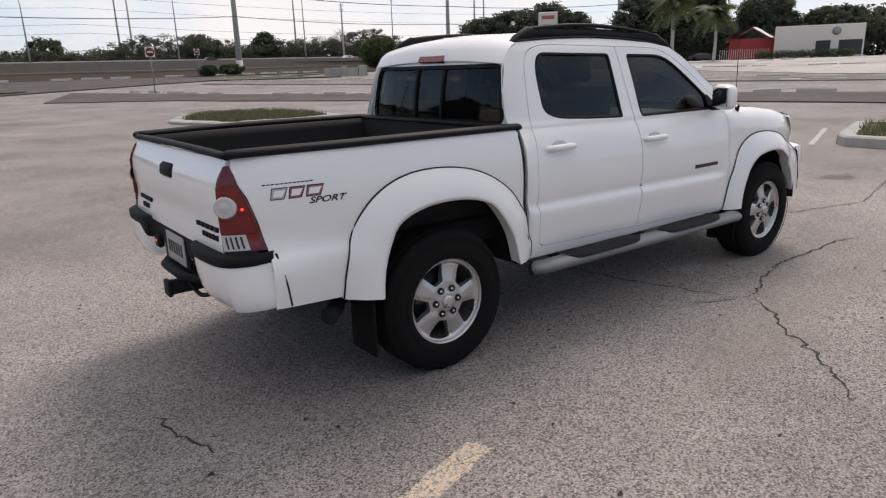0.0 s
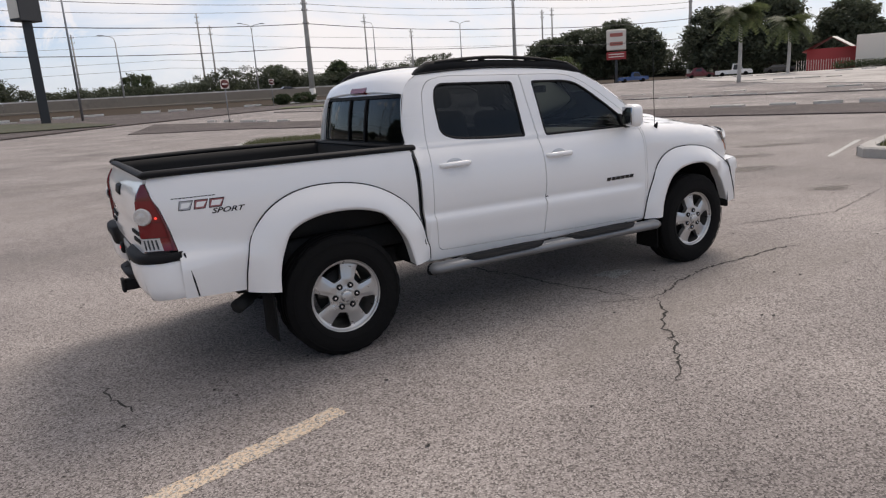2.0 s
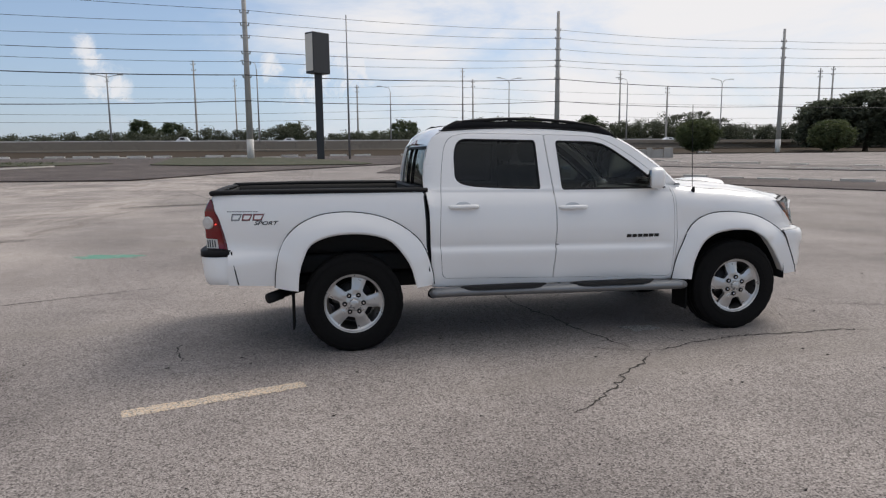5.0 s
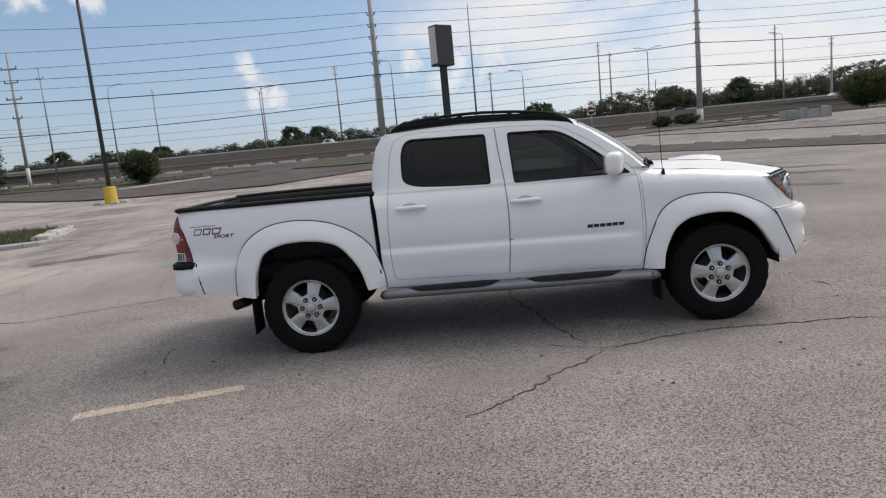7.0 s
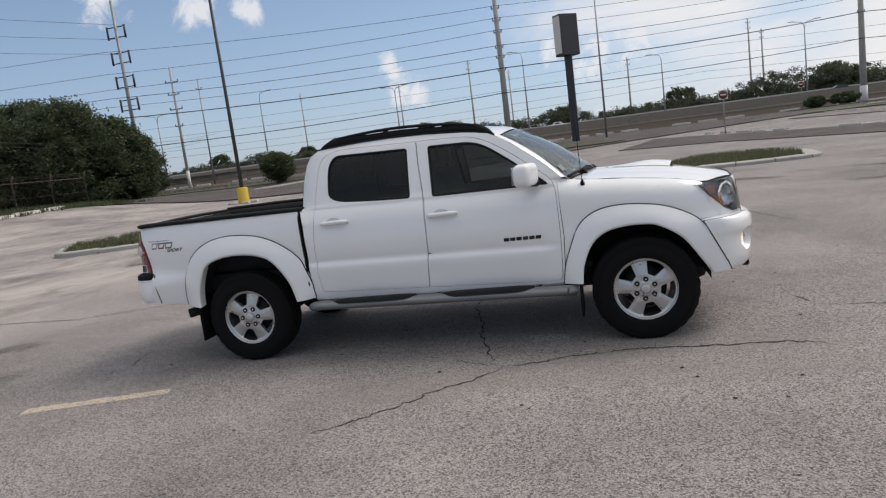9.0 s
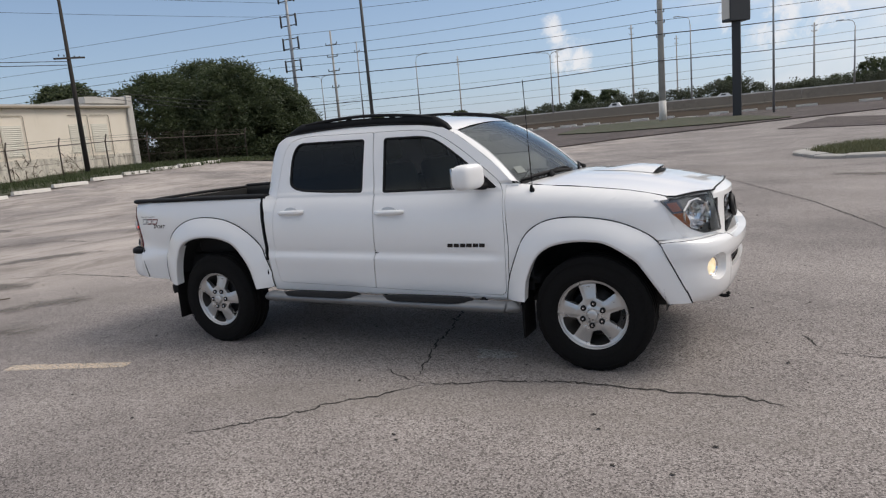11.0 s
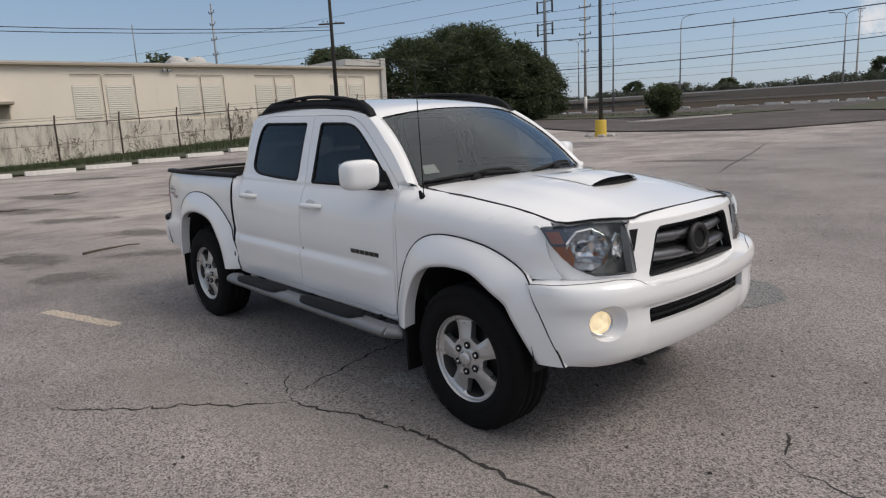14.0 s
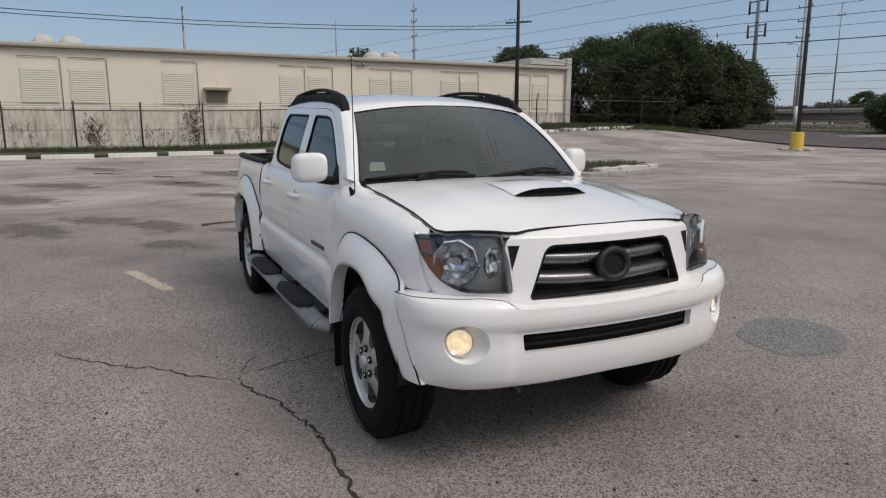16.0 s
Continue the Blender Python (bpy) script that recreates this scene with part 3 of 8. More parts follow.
def resample(points, count):
    """Points evenly spaced along a smooth curve through the given ones."""
    fine = spline([(p[0], p[1], 0) for p in points], 160)
    run = [0.0]
    for a, b in zip(fine, fine[1:]):
        run.append(run[-1] + (b - a).length)
    out = []
    for k in range(count):
        s = run[-1] * k / (count - 1)
        out.append(Vector((float(np.interp(s, run, [p.x for p in fine])), float(np.interp(s, run, [p.y for p in fine])))))
    return out


def opening_of(inner, outer, count=40, share=0.25):
    return [a.lerp(b, share) for a, b in zip(resample(inner, count), resample(outer, count))]


REAR_DOOR = rounded([(-0.925, 0.540), (-0.015, 0.512), (0.016, 0.86), (0.010, 1.20), (-0.022, 1.45), (-0.036, 1.662), (-0.72, 1.680), (-0.862, 1.628), (-0.905, 1.40), (-0.918, 1.24), (-0.945, 0.89)], [0.05, 0.01, 0.2, 0.2, 0.1, 0.015, 0.15, 0.10, 0.1, 0.1, 0.3])
FRONT_DOOR = rounded([(-0.013, 0.511), (1.030, 0.482), (1.050, 0.82), (1.036, 1.19), (1.000, 1.262), (0.70, 1.498), (0.46, 1.640), (0.25, 1.656), (-0.034, 1.662), (-0.020, 1.45), (0.012, 1.20), (0.018, 0.86)], [0.01, 0.05, 0.3, 0.04, 0.04, 0.2, 0.16, 0.1, 0.015, 0.1, 0.2, 0.2])
REAR_WINDOW = rounded([(-0.800, 1.300), (-0.70, 1.254), (-0.40, 1.234), (-0.100, 1.224), (-0.112, 1.618), (-0.745, 1.632), (-0.800, 1.540)], [0.05, 0.1, 0.1, 0.025, 0.03, 0.06, 0.1])
FRONT_WINDOW = rounded([(0.080, 1.216), (0.985, 1.214), (0.70, 1.440), (0.50, 1.578), (0.38, 1.606), (0.058, 1.614)], [0.025, 0.02, 0.1, 0.10, 0.06, 0.03])
CAB_OUTLINE = [(-1.004, 0.480), (-1.020, 1.10), (-1.045, 1.24), (-1.035, 1.42), (-0.995, 1.58), (-0.955, 1.645), (-0.88, 1.688), (-0.70, 1.706), (-0.30, 1.715), (0.05, 1.704), (0.35, 1.682), (0.55, 1.650), (0.66, 1.594), (0.80, 1.498), (0.968, 1.368), (1.086, 1.254), (1.080, 1.226), (1.050, 1.226), (1.066, 0.82), (1.046, 0.466), (0.0, 0.470)]
BED_REAR_EDGE = [(-2.540, 0.550), (-2.540, 0.70), (-2.537, 0.82), (-2.560, 0.93), (-2.595, 1.05), (-2.640, 1.14), (-2.672, 1.182), (-2.674, 1.222)]


bumper_side = curve1([(1.9, 0.890), (2.03, 0.889), (2.10, 0.886), (2.20, 0.862), (2.30, 0.80)])

# water drip; its faint pale reflection is put into the colour

def flare_seat(x, z, full=0.945):
    """Where a flare leaves the body, and how far out it reaches; ahead it lies flush with the bumper."""
    y = side_width(x, z)
    if x > 1.86:
        k = step(1.86, 2.09, x) * step(0.95, 0.79, z)
        y = y * (1 - k) + max(y, bumper_side(x)) * k
        full = full * (1 - k) + (y + 0.030) * k
    return y, full


def flare_strip(outer, inner, count=48, full=0.945):
    o, i = resample(outer, count), resample(inner, count)
    rows = []
    for p, q in zip(o, i):
        y0, bulge = flare_seat(p.x, p.y, full)
        row = [(p.x, -(y0 - 0.02), p.y), (p.x, -(y0 + 0.006), p.y)]
        for k in range(1, 9):
            w = k / 8
            g = p.lerp(q, w)
            row.append((g.x, -(y0 + 0.006 + (bulge - y0 - 0.006) * (1 - (1 - w) ** 1.7)), g.y))
        row.append((q.x, -(bulge - 0.006), q.y + 0.004))
        row.append((q.x, -(bulge - 0.075), q.y + 0.012))
        rows.append(row)
    bm = loft(rows, flip=True)
    bm.verts.ensure_lookup_table()
    n = len(rows[0])
    rim = {bm.verts[i * n + j] for i in range(len(rows)) for j in (1, n - 2)}
    for e in bm.edges:
        if e.verts[0] in rim and e.verts[1] in rim:
            e.smooth = False
    return bm


def ring_of(loop, surf, width, lift):
    """A narrow rim that follows the inside of a loop on a surface."""
    inner = inset(loop, width)
    rows = []
    for a, b in zip(loop, inner):
        rows.append([surf(lift * 0.2)(a[0], a[1]), surf(-lift)(a[0] * 0.7 + b[0] * 0.3, a[1] * 0.7 + b[1] * 0.3), surf(-lift)(a[0] * 0.2 + b[0] * 0.8, a[1] * 0.2 + b[1] * 0.8), surf(0.012)(b[0], b[1])])
    bm = loft(rows, close_v=True)
    bmesh.ops.recalc_face_normals(bm, faces=bm.faces[:])
    return bm


def door(parent, outline, window, name, grip_x, grip_z, pane_mat):
    """One door on each side: skin, glass, seal and handle."""
    made = []
    skin = panel([inset(outline, 0.0036), window], side(), 0.055, 0.0105, 0.022)
    for sgn, bm in ((1, skin), (-1, mirrored(skin))):
        d = part(name, bm, WHITE, parent, "white painted cab door")
        bits = [("window_glass", panel([inset(window, 0.012)], side(0.008), 0.06, 0.05, 0.004), pane_mat, "dark tinted side glass"),
                ("window_seal", ring_of(window, side, 0.017, 0.003), BLACK_TRIM, "black rubber window seal")]
        gx0, gx1 = grip_x - 0.115, grip_x + 0.115
        y = side_width(grip_x, grip_z)
        grip = tube(spline([(gx0, -(y - 0.004), grip_z - 0.002), (gx0 + 0.03, -(y + 0.026), grip_z), (grip_x, -(y + 0.034), grip_z + 0.002), (gx1 - 0.03, -(y + 0.028), grip_z + 0.002), (gx1, -(y - 0.004), grip_z)], 15), lambda u: 0.019 - 0.006 * abs(2 * u - 1) ** 3, 10)
        bits.append(("door_handle", grip, WHITE, "white pull handle"))
        # flat grey disc that paints the shade of the hand recess
        cup = bmesh.new()
        bmesh.ops.create_uvsphere(cup, u_segments=16, v_segments=8, radius=1)
        for v in cup.verts:
            v.co = Vector((grip_x - 0.005 + v.co.x * 0.066, -(y + 0.0015) + v.co.y * 0.004, grip_z + 0.005 + v.co.z * 0.036))
        bits.append(("handle_cup", cup, RECESS_SHADE, ""))
        for n, b, m, lab in bits:
            part(n, b if sgn > 0 else mirrored_free(b), m, d, lab)
        made.append(d)
    return made


def mirrored_free(bm):
    m = mirrored(bm)
    bm.free()
    return m


# body white, greyed to carry the shade behind the door handles
RECESS_SHADE = car_paint("white paint with recess shade", (0.52, 0.53, 0.55))


def wheel(parent_name):
    """A five-spoke alloy wheel with its tyre, centred on its own origin, outer face towards -y."""
    w = new(parent_name)
    prof = [(0.222, 0.100), (0.235, 0.122), (0.262, 0.130), (0.300, 0.132), (0.335, 0.126), (0.362, 0.114), (0.376, 0.100)]
    tread = [(0.383, 0.094), (0.383, 0.060), (0.373, 0.057), (0.373, 0.047), (0.3835, 0.044), (0.3835, 0.014), (0.373, 0.011), (0.373, 0.004)]
    half = prof + tread
    full = half + [(r, -a) for r, a in reversed(half)]
    tyre = turned(full, 84)
    n = len(full)
    tyre.verts.ensure_lookup_table()
    for i in range(n):
        r, a = full[i]
        if 0.078 < abs(a) < 0.116 and r > 0.36:
            for k in range(84):
                if k % 3 == 0:
                    v = tyre.verts[i * 84 + k]
                    v.co.x *= 0.986
                    v.co.z *= 0.986
    ty = part("tyre", tyre, RUBBER, w, "black all-terrain tyre")
    for r, wd in ((0.268, 0.004), (0.345, 0.003)):
        part("tyre_ridge", turned([(r - wd, -0.1305), (r, -0.1345), (r + wd, -0.1305)], 60), RUBBER, ty)
    # rim: five broad wedge spokes that run out to the lip
    def face(u, v):
        r, a = math.hypot(u, v), math.atan2(v, u)
        near = abs((math.degrees(a) - 90) / 72 - round((math.degrees(a) - 90) / 72)) * 72
        crown = 0.007 * step(19.0, 8.0, near) * step(0.075, 0.11, r) * step(0.212, 0.190, r)
        return (u, -0.100 + 0.020 * step(0.06, 0.20, r) - 0.017 * step(0.198, 0.216, r) - 0.008 * step(0.060, 0.050, r) - crown, v)
    outer = [Vector((0.222 * math.cos(k / 72 * math.tau), 0.222 * math.sin(k / 72 * math.tau))) for k in range(72)]
    holes = []
    for s in range(5):
        mid = math.radians(90 + 36 + 72 * s)
        c, sn = math.cos(mid), math.sin(mid)
        quad = [(0.108, -0.027), (0.194, -0.070), (0.206, -0.036), (0.2105, 0.0), (0.206, 0.036), (0.194, 0.070), (0.108, 0.027)]
        quad = rounded(quad, [0.010, 0.012, 0.02, 0.02, 0.02, 0.012, 0.010], 4)
        holes.append([Vector((q.x * c - q.y * sn, q.x * sn + q.y * c)) for q in quad])
    disc = panel([outer] + holes, face, 0.014, 0.014, 0.040, out=1.0)
    rim = part("rim", disc, ALLOY, w, "silver five-spoke alloy wheel")
    part("rim_lip", turned([(0.218, -0.080), (0.2215, -0.100), (0.227, -0.111), (0.2305, -0.113), (0.2335, -0.108), (0.233, -0.095)], 72), ALLOY, rim)
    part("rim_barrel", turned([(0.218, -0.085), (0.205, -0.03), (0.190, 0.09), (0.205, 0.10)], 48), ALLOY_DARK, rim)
    part("brake_disc", turned([(0.03, -0.015), (0.155, -0.015), (0.155, 0.015), (0.03, 0.015)], 40), CASTING, rim)
    part("brake_caliper", box(-0.165, -0.085, -0.045, 0.02, -0.035, 0.035, 0.012), ALLOY_DARK, rim, "dusty grey caliper")
    cap = part("hub_cap", turned([(0.0005, -0.131), (0.026, -0.130), (0.038, -0.125), (0.043, -0.112), (0.045, -0.08)], 6), ALLOY, rim)
    part("cap_badge", turned([(0.0005, -0.1300), (0.020, -0.1297), (0.022, -0.1275)], 20), GRILLE_BAR, cap)
    for s in range(6):
        a = s / 6 * math.tau + 0.26
        lug = turned([(0.0005, -0.113), (0.006, -0.113), (0.0085, -0.110), (0.0085, -0.085)], 6)
        pit = turned([(0.008, -0.1085), (0.0185, -0.1105), (0.0205, -0.085)], 16)
        off = Matrix.Translation((0.072 * math.cos(a), 0.002, 0.072 * math.sin(a)))
        part("lug_nut", moved(lug, off), CHROME, rim, smooth=False)
        part("lug_seat", moved(pit, off), DARK, rim)
    part("tyre_valve", moved(turned([(0.0005, -0.03), (0.004, -0.03), (0.004, 0)], 8), Matrix.Translation((0.19, -0.075, -0.05))), RUBBER, rim)
    return w


def build_truck():
    tr = thing("pickup_truck", "white crew-cab pickup with black roof rails, parked on pale asphalt", "pickup truck")

    # --- bed sides
    opening = opening_of(REAR_IN, REAR_OUT)
    outline = [(-1.034, 0.530)] + [(-1.046, 1.0), (-1.060, 1.222)] + BED_REAR_EDGE[::-1] + [(-2.16, 0.532)] + [tuple(p) for p in opening if p.y > 0.54]
    both("bed_side", panel([[Vector(p) for p in outline]], side(), 0.06, 0.014, 0.02, out=1.0), WHITE, tr, "white bed side panel")
    # --- wheel flares with their dark gasket line
    for outer, inner in ((REAR_OUT, REAR_IN), (FRONT_OUT, FRONT_IN)):
        both("wheel_flare", flare_strip(outer, inner), WHITE, tr, "white wheel arch flare")
        line = [(p.x, -(flare_seat(p.x, p.y)[0] + 0.005), p.y) for p in resample(outer, 48)]
        both("flare_gasket", tube(line, 0.0045, 6), SEAM, tr, "black flare gasket")
    for xc, z0, w, h in (REAR_WELL, FRONT_WELL):
        rows = []
        for p in arch(xc, z0, w, h, 2.4, 28):
            rows.append([(p.x, -0.90, p.y), (p.x, -0.75, p.y), (p.x, -0.42, p.y)])
        both("wheel_well", loft(rows), DARK, tr, "black wheel housing")
        wall = [(p.x, p.y) for p in arch(xc, z0, w, h, 2.4, 28)]
        both("wheel_well_wall", panel([[Vector(p) for p in wall]], lambda x, z: (x, -0.42, z), 0.3, 0.3, 0), DARK, tr)
    # --- cab sides and doors
    cab = [Vector(p) for p in CAB_OUTLINE]
    both("cab_frame", panel([cab, REAR_DOOR, FRONT_DOOR], side(), 0.055, 0.012, 0.02, out=1.0), WHITE, tr, "white cab side frame")
    door(tr, REAR_DOOR, REAR_WINDOW, "rear_door", -0.745, 1.100, TINT_DARK)
    door(tr, FRONT_DOOR, FRONT_WINDOW, "front_door", 0.155, 1.078, TINT)
    both("door_trim", panel([[Vector(p) for p in ((0.02, 0.60), (0.97, 0.60), (1.00, 1.18), (0.94, 1.216), (0.02, 1.224))]], side(0.075), 0.3, 0.2, 0.02), DARK, tr, "dark inner door trim")
    # dark lining behind the door gaps
    for loop in (REAR_DOOR, FRONT_DOOR):
        ring = panel([inset(loop, -0.02), inset(loop, 0.03)], side(0.008), 0.2, 0.2, 0)
        both("door_lining", ring, SEAM, tr)
    both("bed_gap", panel([[Vector(p) for p in ((-1.10, 0.50), (-0.96, 0.50), (-0.98, 1.22), (-1.12, 1.22))]], side(0.055), 0.1, 0.1, 0), SEAM, tr, "dark gap between cab and bed")
    both("gap_edge", panel([[Vector(p) for p in ((-1.0395, 0.531), (-1.0290, 0.531), (-1.0410, 1.0), (-1.0545, 1.220), (-1.0655, 1.220), (-1.0515, 1.0))]], side(-0.0015), 0.1, 0.05, 0.03), SEAM, tr, "dark front edge of the bed")
    both("gap_rubber", tube(spline([(-1.012, -0.878, 0.500), (-1.030, -0.888, 0.60), (-1.037, -0.884, 0.66)], 8), lambda u: 0.013 - 0.004 * u, 8), BLACK_TRIM, tr, "black rubber gap filler")
    # --- sills under the doors
    both("sill", tube([(-1.0, -0.835, 0.487), (0.0, -0.838, 0.474), (1.04, -0.835, 0.464)], 0.022, 8), WHITE, tr, "white sill edge")
    # --- roof
    stations = [(-1.000, 1.572, 1.60, -0.01), (-0.965, 1.632, 1.667, -0.02), (-0.91, 1.676, 1.715, -0.01), (-0.80, 1.698, 1.745, 0), (-0.55, 1.711, 1.764, 0), (-0.25, 1.716, 1.770, 0), (0.05, 1.705, 1.760, 0), (0.30, 1.686, 1.742, 0.005), (0.48, 1.663, 1.718, 0.03), (0.585, 1.640, 1.692, 0.065), (0.622, 1.620, 1.672, 0.075)]
    xs = [s[0] for s in stations]
    f1, f2, f3 = (curve1([(s[0], s[k]) for s in stations]) for k in (1, 2, 3))
    rows = []
    for i in range(42):
        x = xs[0] + (xs[-1] - xs[0]) * i / 41
        zt, zc, bx = f1(x), f2(x), f3(x)
        wy = cab_width(x, zt) - (0.055 * step(0.45, 0.62, x))
        row = []
        for k in range(33):
            s = k / 16 - 1
            row.append((x + bx * (1 - s * s), s * wy, zt + (zc - zt) * (1 - abs(s) ** 2.4)))
        rows.append(row)
    part("roof", loft(rows), WHITE, tr, "white cab roof")
    both("roof_ditch", tube(spline([(-0.90, -0.640, 1.694), (-0.5, -0.627, 1.716), (-0.1, -0.626, 1.718), (0.3, -0.640, 1.692), (0.55, -0.640, 1.657)], 30), 0.006, 6), SEAM, tr)
    # --- windscreen
    def shield(s, v, grow=0.0):
        bx, bz = 1.106 + 0.229 * (1 - abs(s) ** 1.35), 1.240 + 0.015 * (1 - s * s)
        tx, tz = 0.622 + 0.075 * (1 - s * s), 1.620 + 0.052 * (1 - s * s)
        bulge = 0.035 * math.sin(math.pi * v)
        return (bx + (tx - bx) * v + bulge * 0.5, s * (0.744 + (0.600 - 0.744) * v), bz + (tz - bz) * v + bulge * 0.75)
    ws_loop = rounded([(-0.975, 0.0), (0.975, 0.0), (0.975, 0.985), (-0.975, 0.985)], 0.04)
    glass = loft([[shield(-0.975 + 1.95 * i / 40, 0.985 * k / 20) for k in range(21)] for i in range(41)])
    glass.normal_update()
    if sum(f.normal.z for f in glass.faces) < 0:
        bmesh.ops.reverse_faces(glass, faces=glass.faces[:])
    part("windscreen", glass, SHIELD, tr, "lightly tinted curved windscreen")
    rim_loop = [Vector((p.x * 0.972, 0.022 + p.y * 0.945)) for p in ws_loop]
    part("windscreen_band", panel([ws_loop, rim_loop], lambda s, v: tuple(Vector(shield(s, v)) - Vector((0.004, 0, 0.004))), 0.12, 0.1, 0), BLACK_TRIM, tr, "black windscreen border")
    part("windscreen_sticker", panel([[Vector((-0.91, 0.10)), Vector((-0.79, 0.10)), Vector((-0.80, 0.20)), Vector((-0.90, 0.20))]], lambda s, v: tuple(Vector(shield(s, v)) + Vector((0.003, 0, 0.003))), 0.1, 0.1, 0), STICKER, tr, "small pale inspection sticker")
    pillar = []
    for i in range(17):
        v = (i - 1) / 15
        g = Vector(shield(-0.982, v))
        ex = 1.086 + (0.60 - 1.086) * v
        ez = curve1([(0.55, 1.650), (0.66, 1.594), (0.80, 1.498), (0.968, 1.368), (1.086, 1.254)])(ex)
        e = Vector(side()(ex, ez))
        mid = (g + e) / 2 + Vector((0.010, -0.006, 0.012))
        pillar.append([g + Vector((-0.012, 0, -0.012)), g + Vector((0.004, -0.004, 0.004)), mid, e + Vector((0, 0, 0.0005))])
    both("a_pillar", loft(pillar), WHITE, tr, "white windscreen pillar")
    both("a_pillar_trim", tube([shield(-0.985, i / 11) for i in range(12)], 0.006, 6), SEAM, tr)
    both("pillar_foot", box(1.056, 1.136, -0.782, -0.728, 1.18, 1.237, 0.014, 3), WHITE, tr)
    # --- cowl, wipers
    cowl = []
    for i in range(25):
        s = (i / 12 - 1) * 0.94
        g = Vector(shield(s, 0.02))
        cowl.append([g + Vector((0.004, 0, -0.002)), g + Vector((0.018, 0, -0.028)), g + Vector((0.05, 0, -0.06))])
    part("cowl", loft(cowl), BLACK_TRIM, tr, "black plastic cowl")
    for s0, s1, pivot in ((-0.945, -0.14, -0.56), (-0.02, 0.80, 0.34)):
        lift = Vector((0.008, 0, 0.005))
        blade = [Vector(shield(s0 + (s1 - s0) * k / 14, 0.010 + 0.022 * math.sin(math.pi * k / 14) + 0.012 * k / 14)) + lift for k in range(15)]
        knuckle = Vector(shield(pivot, 0.004)) + Vector((0.026, 0, 0.004))
        arm = [knuckle] + [Vector(shield(pivot + (s1 - 0.06 - pivot) * k / 8, 0.028 + 0.030 * math.sin(math.pi * k / 10))) + lift * 1.7 for k in range(1, 9)]
        wp = part("wiper", tube(spline([tuple(p) for p in arm], 20), lambda u: 0.006 + 0.006 * (1 - u), 8), BLACK_TRIM, tr, "black wiper arm")
        part("wiper_pivot", tube([knuckle + Vector((0.006, -0.035, -0.012)), knuckle + Vector((0, 0, 0.004)), knuckle + Vector((-0.004, 0.045, 0.006))], lambda u: 0.010 + 0.009 * math.sin(math.pi * u), 10), BLACK_TRIM, wp)
        part("wiper_blade", tube(blade, lambda u: 0.005 + 0.004 * math.sin(math.pi * u), 6, True, 1.5), SEAM, wp)
    # --- cab back with sliding rear window
    back_x = curve1([(0.5, -1.055), (1.2, -1.062), (1.40, -1.045), (1.58, -1.002), (1.62, -0.985)])
    def back(y, z, d=0.0):
        return (back_x(z) + d + 0.05 * (abs(y) / 0.72) ** 4, y, z)
    half = lambda z: cab_width(-1.0, z) - 0.035
    bo = [Vector((-half(z), z)) for z in (0.78, 1.1, 1.22, 1.35, 1.48, 1.58)] + [Vector((-0.52, 1.605)), Vector((0, 1.615)), Vector((0.52, 1.605))] + [Vector((half(z), z)) for z in (1.58, 1.48, 1.35, 1.22, 1.1, 0.78)]
    rw = rounded([(-0.690, 1.238), (0.690, 1.238), (0.640, 1.572), (-0.640, 1.572)], 0.06)
    part("cab_back", panel([bo, rw], back, 0.07, 0.06, 0.02, out=-1.0), WHITE, tr, "white cab back panel")
    corner = []
    for z in (0.80, 1.0, 1.15, 1.24, 1.34, 1.44, 1.53, 1.58, 1.605):
        a = Vector(back(-half(z), z))
        xe = curve1([(0.48, -1.004), (1.10, -1.020), (1.24, -1.045), (1.42, -1.035), (1.58, -0.995), (1.645, -0.955)])(z)
        b = Vector(side()(xe, z))
        c = Vector((min(a.x, b.x) - 0.006, (a.y + 2 * b.y) / 3, z))
        corner.append([a, (a + c) / 2 + Vector((-0.004, 0, 0)), (b + c) / 2, b])
    both("cab_corner", loft(corner), WHITE, tr, "white rear cab corner")
    rg = part("rear_glass", panel([inset(rw, 0.01)], lambda y, z: back(y, z, 0.008), 0.1, 0.1, 0.004, out=-1.0), TINT_DARK, tr, "dark three-part rear window")
    part("rear_glass_seal", panel([inset(rw, -0.004), inset(rw, 0.018)], lambda y, z: back(y, z, -0.004), 0.1, 0.1, 0.006, out=-1.0), BLACK_TRIM, rg)
    for y0 in (-0.15, 0.13):
        part("slider_bar", panel([[Vector((y0 - 0.010, 1.245)), Vector((y0 + 0.010, 1.245)), Vector((y0 + 0.009, 1.566)), Vector((y0 - 0.009, 1.566))]], lambda y, z: back(y, z, -0.006), 0.1, 0.1, 0.012, out=-1.0), BLACK_TRIM, rg)
    part("high_brake_light", panel([rounded([(-0.13, 1.600), (0.13, 1.600), (0.13, 1.652), (-0.13, 1.652)], 0.012)], lambda y, z: (-1.020 + (z - 1.60) * 0.70, y, z), 0.1, 0.1, 0.04, out=-1.0), RED_LENS, tr, "red high brake light")
    # --- bed: liner, floor, rails, tailgate
    liner = []
    for x in (-2.655, -1.07):
        liner.append([(x, -0.80, 1.228), (x, -0.755, 1.225), (x, -0.735, 1.18), (x, -0.73, 0.76), (x, 0.73, 0.76), (x, 0.735, 1.18), (x, 0.755, 1.225), (x, 0.80, 1.228)])
    part("bed_liner", loft(liner), LINER, tr, "black bed liner", )
    part("bed_front_wall", box(-1.085, -1.065, -0.74, 0.74, 0.74, 1.225, 0.006), LINER, tr)
    for k in range(9):
        y = -0.6 + 0.15 * k
        part("bed_rib", box(-2.62, -1.09, y - 0.035, y + 0.035, 0.755, 0.772, 0.006), LINER, tr)
